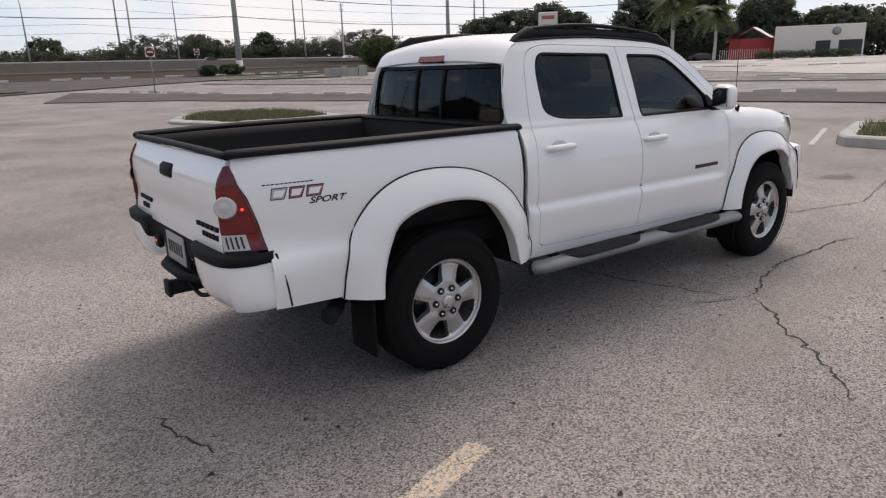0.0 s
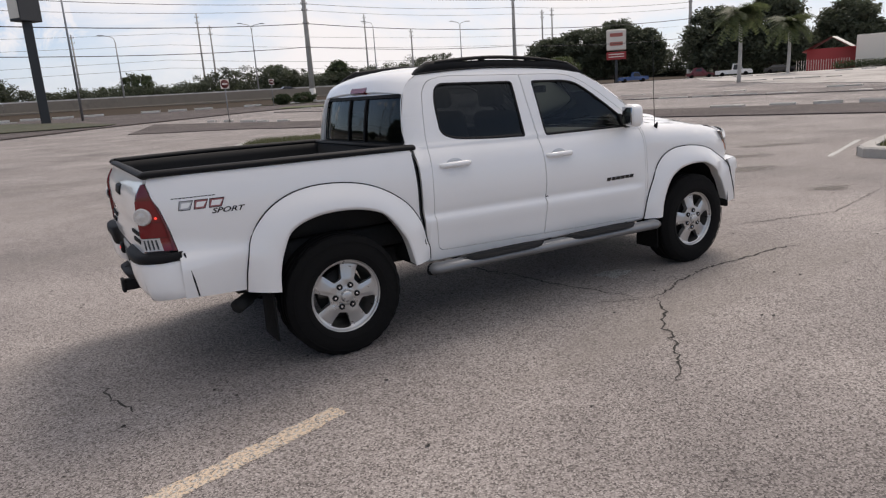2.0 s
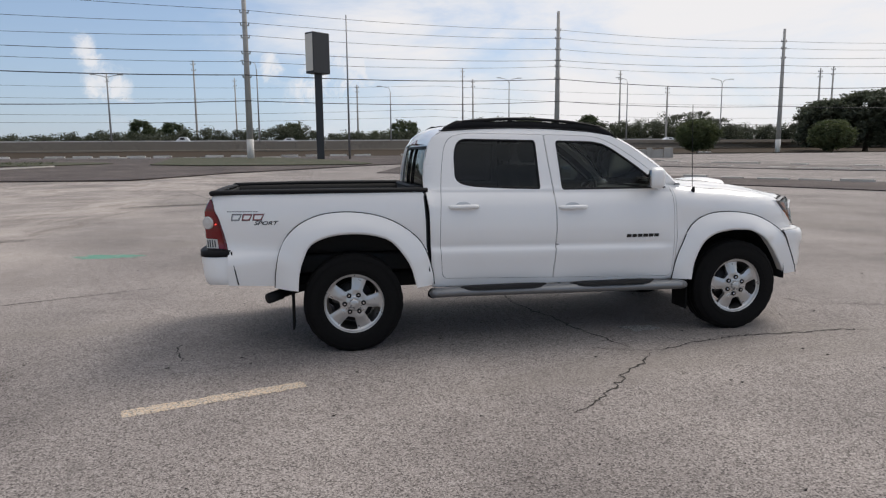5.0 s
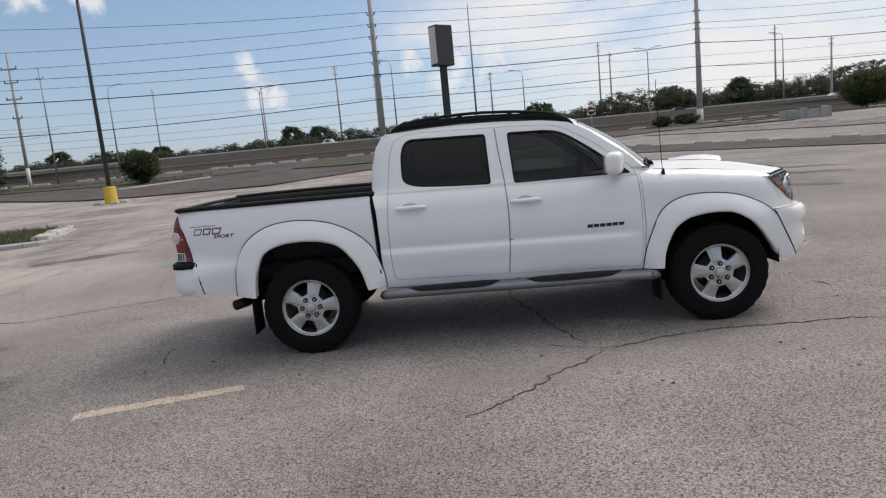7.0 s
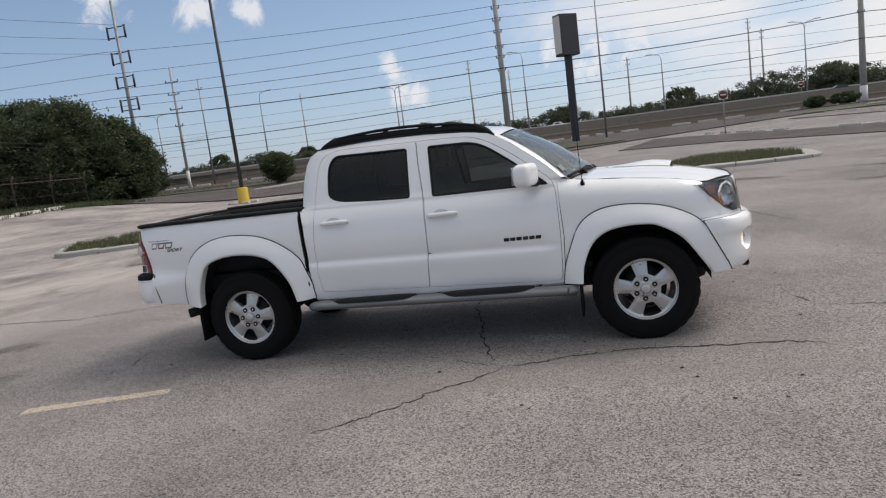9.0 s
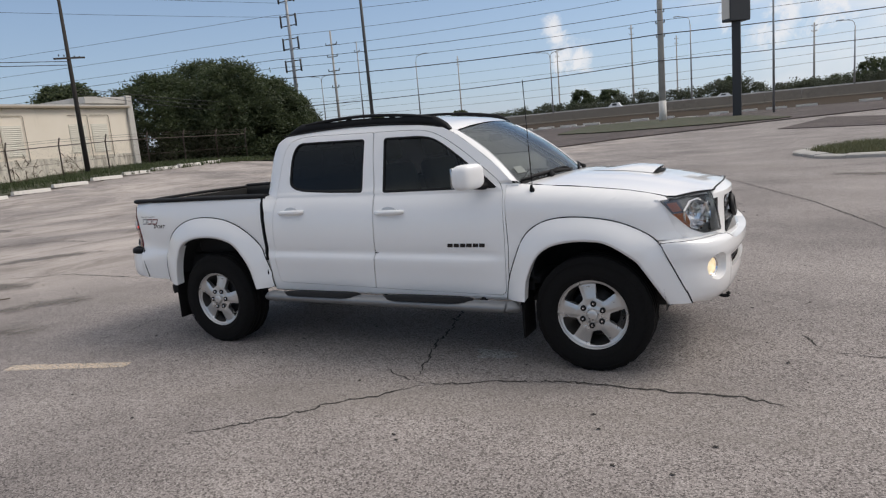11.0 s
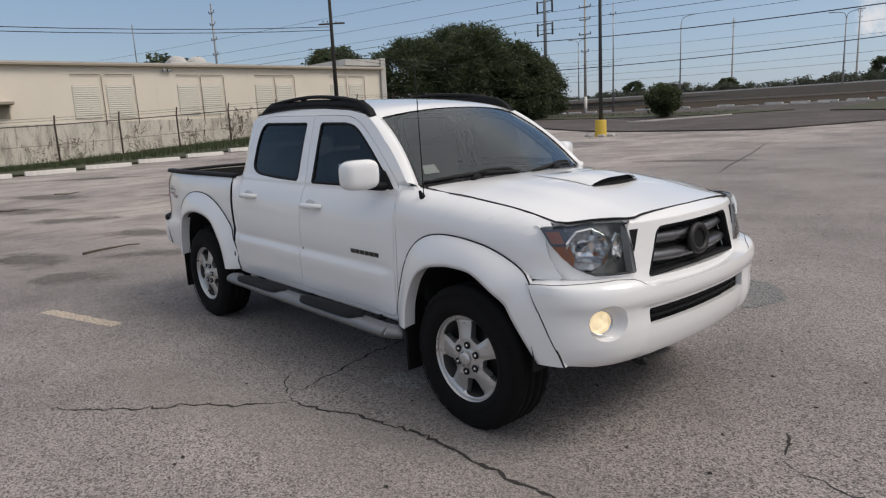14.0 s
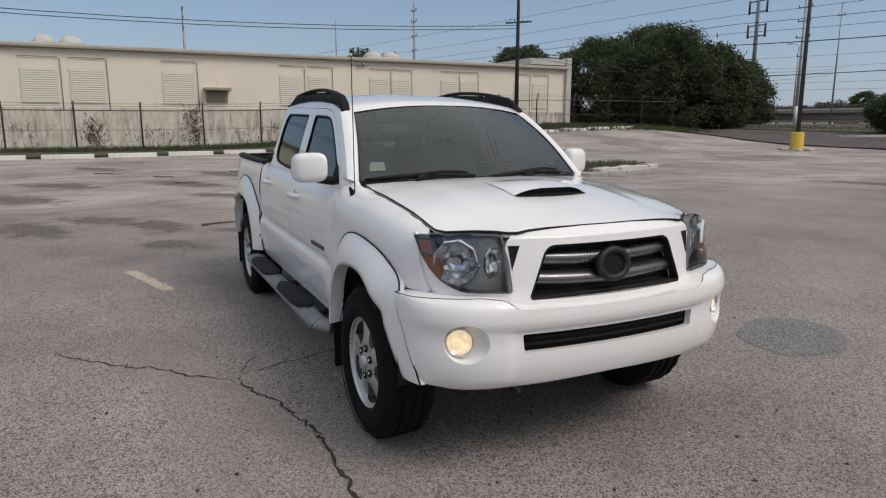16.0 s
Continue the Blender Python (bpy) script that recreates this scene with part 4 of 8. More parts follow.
    both("bed_wheel_box", box(-1.95, -1.18, -0.735, -0.54, 0.75, 0.96, 0.05), LINER, tr)
    rail = [(-2.672, -0.800, 1.232), (-2.60, -0.808, 1.236), (-1.9, -0.810, 1.240), (-1.2, -0.806, 1.236), (-1.028, -0.800, 1.232)]
    both("bed_rail_cap", tube(spline(rail, 24), 0.044, 12, True, 0.46), BLACK_TRIM, tr, "black plastic bed rail cap")
    part("bed_front_cap", tube([(-1.060, -0.78, 1.232), (-1.060, 0.78, 1.232)], 0.032, 10, True, 0.5), BLACK_TRIM, tr)

    def gate(y, z, d=0.0):
        bow = 0.014 * (abs(y) / 0.78) ** 3
        return (-2.712 + d + bow + 0.010 * step(0.98, 1.2, z) + 0.012 * math.exp(-((z - 0.93) / 0.05) ** 2), y, z)
    gl = rounded([(-0.770, 0.800), (0.770, 0.800), (0.790, 1.215), (-0.790, 1.215)], [0.03, 0.03, 0.015, 0.015])
    gh = rounded([(-0.13, 1.075), (0.09, 1.075), (0.09, 1.145), (-0.13, 1.145)], 0.02)
    tg = part("tailgate", panel([gl, gh], gate, 0.08, 0.04, 0.03, out=-1.0), WHITE, tr, "closed white tailgate")
    part("tailgate_inner", box(-2.662, -2.640, -0.77, 0.77, 0.78, 1.215, 0.008), LINER, tg)
    part("tailgate_cap", tube(spline([(-2.678, -0.795, 1.224), (-2.688, -0.4, 1.232), (-2.690, 0, 1.234), (-2.688, 0.4, 1.232), (-2.678, 0.795, 1.224)], 20), 0.028, 10, True, 0.55), BLACK_TRIM, tg, "black tailgate cap")
    part("tailgate_latch", box(-2.716, -2.67, -0.125, 0.085, 1.080, 1.140, 0.012), BLACK_TRIM, tg, "black latch handle")
    for y0, y1, z0, z1 in ((0.38, 0.66, 0.893, 0.916), (0.44, 0.58, 0.852, 0.878), (-0.74, -0.44, 0.893, 0.914), (-0.74, -0.53, 0.856, 0.879)):
        n = 5
        for k in range(n):
            a = y0 + (y1 - y0) * k / n
            part("gate_badge", box(gate(a, z0)[0] - 0.006, gate(a, z0)[0] + 0.01, a, a + (y1 - y0) / n * 0.78, z0, z1, 0.002), BLACK_TRIM, tg)

    # --- tail lamps wrap the corner
    front_edge = curve1([(0.82, -2.537), (0.93, -2.562), (1.05, -2.597), (1.14, -2.642), (1.184, -2.676)])
    def lamp_row(z, grow=0.0):
        xf = front_edge(z)
        ys = side_width(xf, z) + 0.004
        xr, yr = -2.697 - 0.006 * math.sin((z - 0.82) / 0.37 * math.pi), 0.792
        pts = [(xf, -(ys - 0.02)), (xf - 0.004, -ys)]
        span = xf - xr
        for k in range(1, 8):
            a = k / 8 * math.pi / 2
            e = 0.55
            c = 0.75 * k / 8
            pts.append((xf - span * (0.25 * math.sin(a) ** 1.2 + c), -(ys - (ys - yr - 0.012) * (0.25 * (1 - math.cos(a)) ** 1.35 + c))))
        pts += [(xr, -yr - 0.006), (xr + 0.03, -yr)]
        return [(p[0], p[1], z) for p in pts]
    bands = ((1.182, 1.105, RED_DEEP, "dark red lamp top"), (1.100, 0.985, RED_LENS, "red brake lamp lens"), (0.978, 0.898, RED_LENS, "red lower lamp lens"), (0.893, 0.825, WHITE_LENS, "ribbed clear reversing lens"))
    for sgn in (1, -1):
        lamp = part("tail_lamp", mirror_if(sgn, loft([lamp_row(1.186 - 0.366 * k / 24) for k in range(25)], flip=True)), RED_DEEP, tr, "red tail lamp cluster with clear insets")
        for za, zb, mat, lab in bands[1:]:
            rows = [lamp_row(za + (zb - za) * k / 8) for k in range(9)]
            rows = [[(x - 0.003, y - 0.003, z) for x, y, z in r[(4 if mat is WHITE_LENS else 2):-1]] for r in rows]
            lens = part("lamp_lens", mirror_if(sgn, loft(rows, flip=True)), mat, lamp, lab)
            if mat is WHITE_LENS:
                for q in (1, 2, 3, 4):
                    part("lens_rib", mirror_if(sgn, tube([Vector(r[q]) + Vector((-0.001, -0.001, 0)) for r in rows[1:-1]], 0.0045, 5)), STEEL_DARK, lens, "dark lens rib")
                rows = [[(x - 0.003, y - 0.003, z) for x, y, z in lamp_row(za + (zb - za) * k / 8)[2:5]] for k in range(9)]
                part("lamp_lens", mirror_if(sgn, loft(rows, flip=True)), RED_LENS, lamp, "red lower lamp lens")
        bowl = turned([(0.0005, -0.010), (0.018, -0.009), (0.026, -0.006), (0.030, -0.005), (0.046, -0.007), (0.052, -0.007), (0.056, -0.003), (0.058, 0.014)], 32, "x")
        part("lamp_bowl", mirror_if(sgn, moved(bowl, Matrix.Translation((-2.683, -0.830, 1.014)) @ Matrix.Rotation(0.95, 4, "Z") @ Matrix.Scale(0.84, 4))), LENS_BOWL, lamp, "round clear turn lens")
        if sgn > 0:
            part("brake_bulb", moved(turned([(0.0005, -0.005), (0.005, -0.003), (0.007, 0.004)], 10, "x"), Matrix.Translation((-2.622, -0.858, 1.004)) @ Matrix.Rotation(0.9, 4, "Z")), RED_GLOW, lamp, "lit red bulb")
        part("lamp_base", mirror_if(sgn, box(-2.69, -2.575, -0.855, -0.79, 0.800, 0.822, 0.008)), BLACK_TRIM, lamp)

    # --- rear bumper
    plan = spline([(-2.560, -0.872), (-2.62, -0.878), (-2.68, -0.876), (-2.755, -0.835), (-2.790, -0.74), (-2.800, -0.55), (-2.785, -0.43), (-2.745, -0.34), (-2.740, 0), (-2.745, 0.34), (-2.785, 0.43), (-2.800, 0.55), (-2.790, 0.74), (-2.755, 0.835), (-2.68, 0.876), (-2.62, 0.878), (-2.560, 0.872)], 97)
    rows = []
    for z, o in ((0.800, 0.06), (0.797, 0.015), (0.785, 0.002), (0.74, 0.0), (0.68, 0.004), (0.62, 0.014), (0.575, 0.035), (0.555, 0.06)):
        row = []
        for i, p in enumerate(plan):
            lift = 0.05 * step(0.50, 0.30, abs(p.y)) * step(0.70, 0.56, z)
            ahead = 0.05 * (0.80 - z) / 0.245 * step(-2.66, -2.56, p.x)
            row.append((p.x + ahead + (o if abs(p.y) < 0.8 else o * 0.5) * step(-2.56, -2.62, p.x), p.y - math.copysign(o * 0.6, p.y) * step(0.55, 0.85, abs(p.y)), z + lift))
        rows.append(row)
    rb = part("rear_bumper", loft(rows), WHITE, tr, "white rear bumper with black step pads")
    both("bumper_seam", tube([(-2.556 + 0.05 * u, y, 0.800 - 0.245 * u) for u, y in ((0, -0.876), (0.2, -0.889), (0.4, -0.899), (0.6, -0.890), (0.8, -0.875), (1.0, -0.864))], 0.006, 6), SEAM, rb)
    pad = []
    for i, p in enumerate(plan):
        if p.x < -2.568:
            deep = 0.766 - 0.072 * step(0.50, 0.40, abs(p.y))
            t = (plan[min(i + 1, 96)] - plan[max(i - 1, 0)]).normalized()
            o = Vector((-abs(t.y), math.copysign(abs(t.x), p.y) if abs(p.y) > 0.6 else 0)) * 0.007
            pad.append([(p.x - o.x, p.y - o.y, deep - 0.004), (p.x + o.x, p.y + o.y, deep), (p.x + o.x, p.y + o.y, 0.802), (p.x + 0.010, p.y * 0.992, 0.814), (max(p.x + 0.10, -2.70) if abs(p.y) > 0.79 else -2.675, p.y * 0.95, 0.806)])
    part("step_pad", loft(pad), BLACK_TRIM, rb, "black ribbed bumper step")
    part("plate_recess", box(-2.752, -2.70, -0.20, 0.20, 0.605, 0.79, 0.012), BLACK_TRIM, rb, "black number plate recess")
    pl = part("number_plate", box(-2.758, -2.748, -0.175, 0.125, 0.628, 0.778, 0.004), PLATE, rb, "pale number plate with plain bars")
    for k in range(6):
        part("plate_bar", box(-2.760, -2.757, -0.145 + k * 0.042, -0.117 + k * 0.042, 0.672, 0.738, 0.001), STEEL_DARK, pl)
    ledge = loft([[(-2.70, y, 0.560), (-2.70, y, 0.606), (-2.80 + 0.5 * max(0.0, abs(y) - 0.14), y, 0.600), (-2.805 + 0.5 * max(0.0, abs(y) - 0.14), y, 0.588), (-2.79 + 0.5 * max(0.0, abs(y) - 0.14), y, 0.565)] for y in [-0.30 + 0.6 * k / 16 for k in range(17)]])
    bmesh.ops.recalc_face_normals(ledge, faces=ledge.faces[:])
    part("lower_step", ledge, BLACK_TRIM, rb, "black tapered centre step")
    part("step_slot", box(-2.785, -2.755, 0.03, 0.08, 0.598, 0.604, 0.002), SEAM, rb)
    plug = part("trailer_socket", box(-2.768, -2.735, 0.262, 0.345, 0.648, 0.722, 0.012), BLACK_TRIM, rb, "black square socket with a small red light")
    part("socket_light", moved(turned([(0.0005, -0.004), (0.008, -0.003), (0.009, 0.003)], 12, "x"), Matrix.Translation((-2.768, 0.303, 0.688))), RED_GLOW, plug, "tiny lit red lamp")
    part("tow_chain", tube(spline([(-2.72, -0.06, 0.520), (-2.70, -0.15, 0.470), (-2.66, -0.22, 0.480)], 10), 0.012, 6), CASTING, rb, "short dark safety chain")
    part("tow_hitch", joined(box(-2.815, -2.55, -0.034, 0.034, 0.460, 0.528, 0.006), box(-2.825, -2.803, -0.043, 0.043, 0.451, 0.537, 0.006)), DARK, tr, "black tow hitch receiver")

    # --- front wings
    opening = opening_of(FRONT_IN, FRONT_OUT, 44)
    up = [p for p in opening if p.x < 1.93 and p.y > 0.48]
    top = [(1.052, 1.230), (1.10, 1.231)] + [(x, hood_line(x) - 0.002) for x in (1.15, 1.25, 1.40, 1.55, 1.70, 1.85, 1.97, 2.06)]
    lampside = [(2.088, 1.085), (2.066, 1.062), (2.096, 0.97), (2.130, 0.900), (2.165, 0.862), (2.150, 0.852)]
    outline = [(1.052, 0.462), (1.072, 0.82)] + top + lampside + [(2.02, 0.848)] + [tuple(p) for p in reversed(up)]
    both("front_wing", panel([[Vector(p) for p in outline]], side(), 0.05, 0.035, 0.02, out=1.0), WHITE, tr, "white front wing")
    # --- bonnet
    zc = curve1([(1.15, 1.246), (1.35, 1.256), (1.55, 1.257), (1.75, 1.246), (1.95, 1.218), (2.15, 1.180), (2.30, 1.150), (2.40, 1.125)])
    def hood(x, y, d=0.0):
        drop = curve1([(1.1, 0.022), (1.2, 0.026), (1.3, 0.044), (1.5, 0.046), (1.75, 0.058), (1.9, 0.060), (2.06, 0.068), (2.12, 0.073), (2.4, 0.05)])(x)
        power = 0.010 * step(0.50, 0.36, abs(y)) * step(1.25, 1.6, x) * step(2.45, 2.0, x)
        return (x, y, zc(x) - 0.020 - drop * (abs(y) / 0.72) ** 2.6 + power + 0.022 * step(1.62, 1.26, x) - d)
    right = [(1.325, 0.0), (1.282, -0.30), (1.218, -0.52), (1.160, -0.700), (1.186, -0.7205), (1.45, -0.7205), (1.75, -0.7205), (2.00, -0.7205), (2.078, -0.716), (2.120, -0.690), (2.19, -0.60), (2.255, -0.53), (2.300, -0.490), (2.318, -0.450), (2.316, -0.400), (2.332, -0.20), (2.338, 0.0)]
    loop = [Vector(p) for p in right] + [Vector((p[0], -p[1])) for p in right[-2:0:-1]]
    part("bonnet", panel([loop], hood, 0.05, 0.05, 0.02, out=1.0), WHITE, tr, "white bonnet with a central scoop")
    rim = [Vector(p) for p in right[4:]] + [Vector((p[0], -p[1])) for p in right[-2:3:-1]]
    edge = [hood(q.x, q.y, 0.003) for a, b in zip(rim, rim[1:]) for q in (a.lerp(b, k / 5) for k in range(5))]
    part("bonnet_gap", tube(edge, 0.0038, 6), SEAM, tr, "dark bonnet shut line")
    nose_rim = [Vector(p) for p in right[8:]] + [Vector((p[0], -p[1])) for p in right[-2:7:-1]]
    lip = [Vector(hood(q.x, q.y)) + Vector((0.005, 0, 0.001)) * step(0.70, 0.56, abs(q.y)) for a, b in zip(nose_rim, nose_rim[1:]) for q in (a.lerp(b, k / 5) for k in range(5))]
    part("bonnet_lip", tube(lip, lambda u: 0.0036 + 0.0018 * step(0.5, 0.36, abs(u - 0.5)), 6), SEAM, tr, "dark gap above the grille")
    # scoop
    rows = []
    for i in range(21):
        u = i / 20
        x = 1.47 + 0.44 * u
        row = []
        for k in range(21):
            s = k / 10 - 1
            w = 0.17 + 0.045 * u
            h = 0.038 * step(0, 0.85, u) * (1 - abs(s) ** 3.2) + 0.003
            p = hood(x + (0.035 * (1 - s * s) if u > 0.9 else 0) * (u - 0.9) * 10, s * w)
            row.append((p[0], p[1], p[2] + h))
        rows.append(row)
    sc = part("bonnet_scoop", loft(rows), WHITE, tr, "white raised bonnet scoop")
    mouth = []
    for k in range(21):
        s = k / 10 - 1
        w = 0.207
        p = hood(1.91 + 0.03 * (1 - s * s), s * w)
        h = 0.038 * (1 - abs(s) ** 3.2)
        mouth.append([(p[0] - 0.012, p[1], p[2] + h + 0.001), (p[0] - 0.03, p[1], p[2] + h * 0.3), (p[0] + 0.018, p[1] * 1.0, p[2] + 0.004)])
    part("scoop_mouth", loft(mouth), BLACK_TRIM, sc, "black scoop opening")

    # --- grille
    def nose(y, z, d=0.0):
        return (2.432 - 0.075 * (abs(y) / 0.5) ** 2.2 - (z - 0.81) * 0.14 - 1.1 * max(0.0, z - 1.088) ** 1.0 - d, y, z)
    go = rounded([(-0.500, 0.790), (0.500, 0.790), (0.512, 1.082), (0.430, 1.124), (-0.430, 1.124), (-0.512, 1.082)], [0.03, 0.03, 0.05, 0.05, 0.05, 0.05])
    gi = rounded([(-0.422, 0.828), (0.422, 0.828), (0.335, 1.056), (-0.335, 1.056)], [0.025, 0.025, 0.045, 0.045])
    gs = part("grille_surround", panel([go, gi], nose, 0.05, 0.04, 0.05, out=1.0), WHITE, tr, "white grille surround")
    part("grille_back", panel([inset(gi, -0.01)], lambda y, z: nose(y, z, 0.075), 0.1, 0.1, 0), DARK, gs)
    part("grille_rim", ring_flat(gi, nose, 0.012), BLACK_TRIM, gs, "dark inner grille rim")
    for zb, wd in ((0.994, 0.352), (0.906, 0.388)):
        rows = []
        for k in range(25):
            y, dz = -wd + 2 * wd * k / 24, -0.012 * (1 - (2 * k / 24 - 1) ** 2)
            rows.append([nose(y, zb + dz + h, d) for h, d in ((0.034, 0.070), (0.032, 0.050), (0.022, 0.031), (0.006, 0.024), (-0.012, 0.030), (-0.026, 0.046), (-0.032, 0.070))])
        part("grille_bar", loft(rows, flip=True), GRILLE_BAR, gs, "satin grey grille bar")
    for k in range(14):
        zb = 0.855 + k * 0.0146
        part("grille_mesh", tube([nose(-0.40 + 0.05 * k / 14, zb, 0.062), nose(0, zb, 0.062), nose(0.40 - 0.05 * k / 14, zb, 0.062)], 0.0035, 5), BLACK_TRIM, gs)
    em = part("emblem", ring_tube(nose, 0.0, 0.953, 0.076, 0.062, 0.018, 0.012), CASTING, gs, "plain dark oval emblem")
    em_plate = rounded([(-0.074, 0.892), (0.074, 0.892), (0.074, 1.014), (-0.074, 1.014)], 0.058, 8)
    part("emblem_plate", panel([em_plate], lambda y, z: nose(y, z, 0.012), 0.05, 0.05, 0.01), BLACK_TRIM, em)
    both("nose_vent", panel([[Vector((-0.500, 1.058)), Vector((-0.452, 1.058)), Vector((-0.488, 0.955))]], lambda y, z: nose(y, z, -0.003), 0.1, 0.1, 0.01), BLACK_TRIM, tr, "black triangular vent")

    # --- headlamps
    tl, trp, brp, bl = Vector((2.046, -0.812, 1.096)), Vector((2.318, -0.500, 1.108)), Vector((2.362, -0.490, 0.862)), Vector((2.165, -0.795, 0.868))
    def lampface(u, v, d=0.0):
        p = (tl * (1 - u) + trp * u) * v + (bl * (1 - u) + brp * u) * (1 - v)
        n = Vector((0.72, -0.69, 0.05)).normalized()
        return p + n * (0.050 * math.sin(math.pi * min(1, max(0, u))) ** 0.8 * 1.0 + 0.010 * math.sin(math.pi * min(1, max(0, v))) - d)
    lens_loop = rounded([(0.01, 0.97), (0.055, 0.58), (0.19, 0.20), (0.43, 0.01), (0.995, 0.0), (0.985, 0.55), (0.93, 1.0)], [0.04, 0.2, 0.12, 0.1, 0.05, 0.1, 0.06])
    lens_loop = [Vector((p[0], p[1])) for p in lens_loop]
    for sgn in (1, -1):
        hl = part("headlamp", mirror_if(sgn, panel([lens_loop], lambda u, v: lampface(u, v, 0.085), 0.1, 0.1, 0.0, out=1.0)), LAMP_DARK, tr, "clear headlamp with dark housing and amber marker")
        skirt = [Vector(p) for p in ((-0.03, 1.0), (0.01, 0.985), (0.053, 0.57), (0.185, 0.195), (0.30, 0.085), (0.43, 0.008), (0.60, -0.006), (1.0, -0.004), (1.03, -0.20), (0.5, -0.24), (0.0, -0.24), (-0.10, -0.20), (-0.06, 0.10))]
        part("lamp_skirt", mirror_if(sgn, panel([skirt], lambda u, v: lampface(u, v, 0.011 + 0.10 * max(0.0, -v) + 0.030 * step(0.10, -0.05, u)), 0.1, 0.06, 0.02)), WHITE, hl, "white panel under the lamp")
        rim_rows = []
        for p in lens_loop:
            rim_rows.append([lampface(p.x, p.y, 0.002), lampface(p.x, p.y, 0.09)])
        part("lamp_rim", mirror_if(sgn, loft(rim_rows, close_v=True)), LAMP_DARK, hl)
        part("lamp_cover", mirror_if(sgn, panel([lens_loop], lampface, 0.08, 0.08, 0.003, out=1.0)), CLEAR, hl, "clear lamp cover")
        aim = Matrix.Translation(lampface(0.43, 0.50, 0.024)) @ Matrix.Rotation(radians(-40), 4, "Z")
        part("reflector", mirror_if(sgn, moved(turned([(0.012, -0.056), (0.045, -0.048), (0.074, -0.026), (0.094, 0.010), (0.099, 0.016), (0.104, 0.004)], 9, "x"), aim)), FACET, hl, "chrome faceted reflector bowl", False)
        part("bulb_shield", mirror_if(sgn, moved(turned([(0.0005, 0.004), (0.011, 0.001), (0.014, -0.012), (0.014, -0.035)], 16, "x"), aim)), CHROME, hl)
        aim2 = Matrix.Translation(lampface(0.80, 0.50, 0.045)) @ Matrix.Rotation(radians(-12), 4, "Z") @ Matrix.Diagonal((1, 0.62, 1.25, 1))
        part("high_beam_bowl", mirror_if(sgn, moved(turned([(0.010, -0.026), (0.036, -0.016), (0.054, 0.008), (0.058, 0.0)], 7, "x"), aim2)), FACET, hl, "", False)
        for zr in (-0.066, -0.052, -0.038):
            half = math.sqrt(0.080 ** 2 - zr ** 2)
            part("reflector_rib", mirror_if(sgn, moved(tube([(0.000 - 0.038 * (1 - (k / 4 - 1) ** 2), half * (k / 4 - 1), zr) for k in range(9)], 0.0042, 5), aim)), CHROME, hl)
        amb = [Vector(p) for p in ((0.052, 0.595), (0.105, 0.38), (0.20, 0.20), (0.25, 0.36), (0.245, 0.595))]
        part("side_marker", mirror_if(sgn, panel([amb], lambda u, v: lampface(u, v, 0.006), 0.05, 0.05, 0.03, out=1.0)), AMBER, hl, "amber side marker")
        frame_loop = [Vector(p) for p in ((0.040, 0.605), (0.250, 0.605), (0.240, 0.92), (0.020, 0.92))]
        part("turn_signal_frame", mirror_if(sgn, panel([frame_loop], lambda u, v: lampface(u, v, 0.010), 0.05, 0.05, 0.02, out=1.0)), GRILLE_BAR, hl)
        clr = [Vector(p) for p in ((0.060, 0.645), (0.205, 0.645), (0.195, 0.88), (0.048, 0.88))]
        part("turn_signal", mirror_if(sgn, panel([clr], lambda u, v: lampface(u, v, 0.007), 0.05, 0.05, 0.03, out=1.0)), TURN_LENS, hl, "pale orange turn signal")

    # --- front bumper
    fplan = spline([(2.032, -0.905), (2.10, -0.902), (2.20, -0.880), (2.30, -0.812), (2.385, -0.690), (2.435, -0.52), (2.468, -0.28), (2.480, 0), (2.468, 0.28), (2.435, 0.52), (2.385, 0.690), (2.30, 0.812), (2.20, 0.880), (2.10, 0.902), (2.032, 0.905)], 141)
    cum = [0.0]
    for a, b in zip(fplan, fplan[1:]):
        cum.append(cum[-1] + (b - a).length)
    mid = cum[70]
    sx = curve1([(c - mid, p.x) for c, p in zip(cum, fplan)])
    sy = curve1([(c - mid, p.y) for c, p in zip(cum, fplan)])
    off = curve1([(0.40, 0.13), (0.445, 0.075), (0.480, 0.040), (0.53, 0.020), (0.60, 0.012), (0.68, 0.014), (0.715, 0.010), (0.745, 0.0), (0.79, 0.0), (0.82, 0.008), (0.842, 0.028), (0.856, 0.062), (0.87, 0.10)])
    SMAX = mid
    def bump(s, z, d=0.0):
        e = 5e-3
        c = min(max(s, -SMAX + e), SMAX - e)
        t = Vector((sx(c + e) - sx(c - e), sy(c + e) - sy(c - e), 0)).normalized()
        n = Vector((t.y, -t.x, 0))
        side_k = step(SMAX - 0.10, SMAX - 0.30, abs(s))
        k = off(z) * (0.35 + 0.65 * side_k) + d
        k += 0.013 * step(0.535, 0.515, abs(s)) * step(0.722, 0.706, z) * step(0.44, 0.50, z)
        p = Vector((sx(c), sy(c), z)) - n * k
        p += t * (s - c)
        return p
    def s_at(y):
        return float(np.interp(y, [p.y for p in fplan], [c - mid for c in cum]))
    lower = [(-SMAX + 0.205, 0.470), (-0.80, 0.452), (-0.45, 0.455), (0, 0.468), (0.45, 0.455), (0.80, 0.452), (SMAX - 0.205, 0.470)]
    upper = [(SMAX - 0.02, 0.838), (SMAX - 0.10, 0.846), (0.66, 0.852), (0.56, 0.844), (0.515, 0.816), (0.46, 0.803), (0.0, 0.800), (-0.46, 0.803), (-0.515, 0.816), (-0.56, 0.844), (-0.66, 0.852), (-SMAX + 0.10, 0.846), (-SMAX + 0.02, 0.838)]
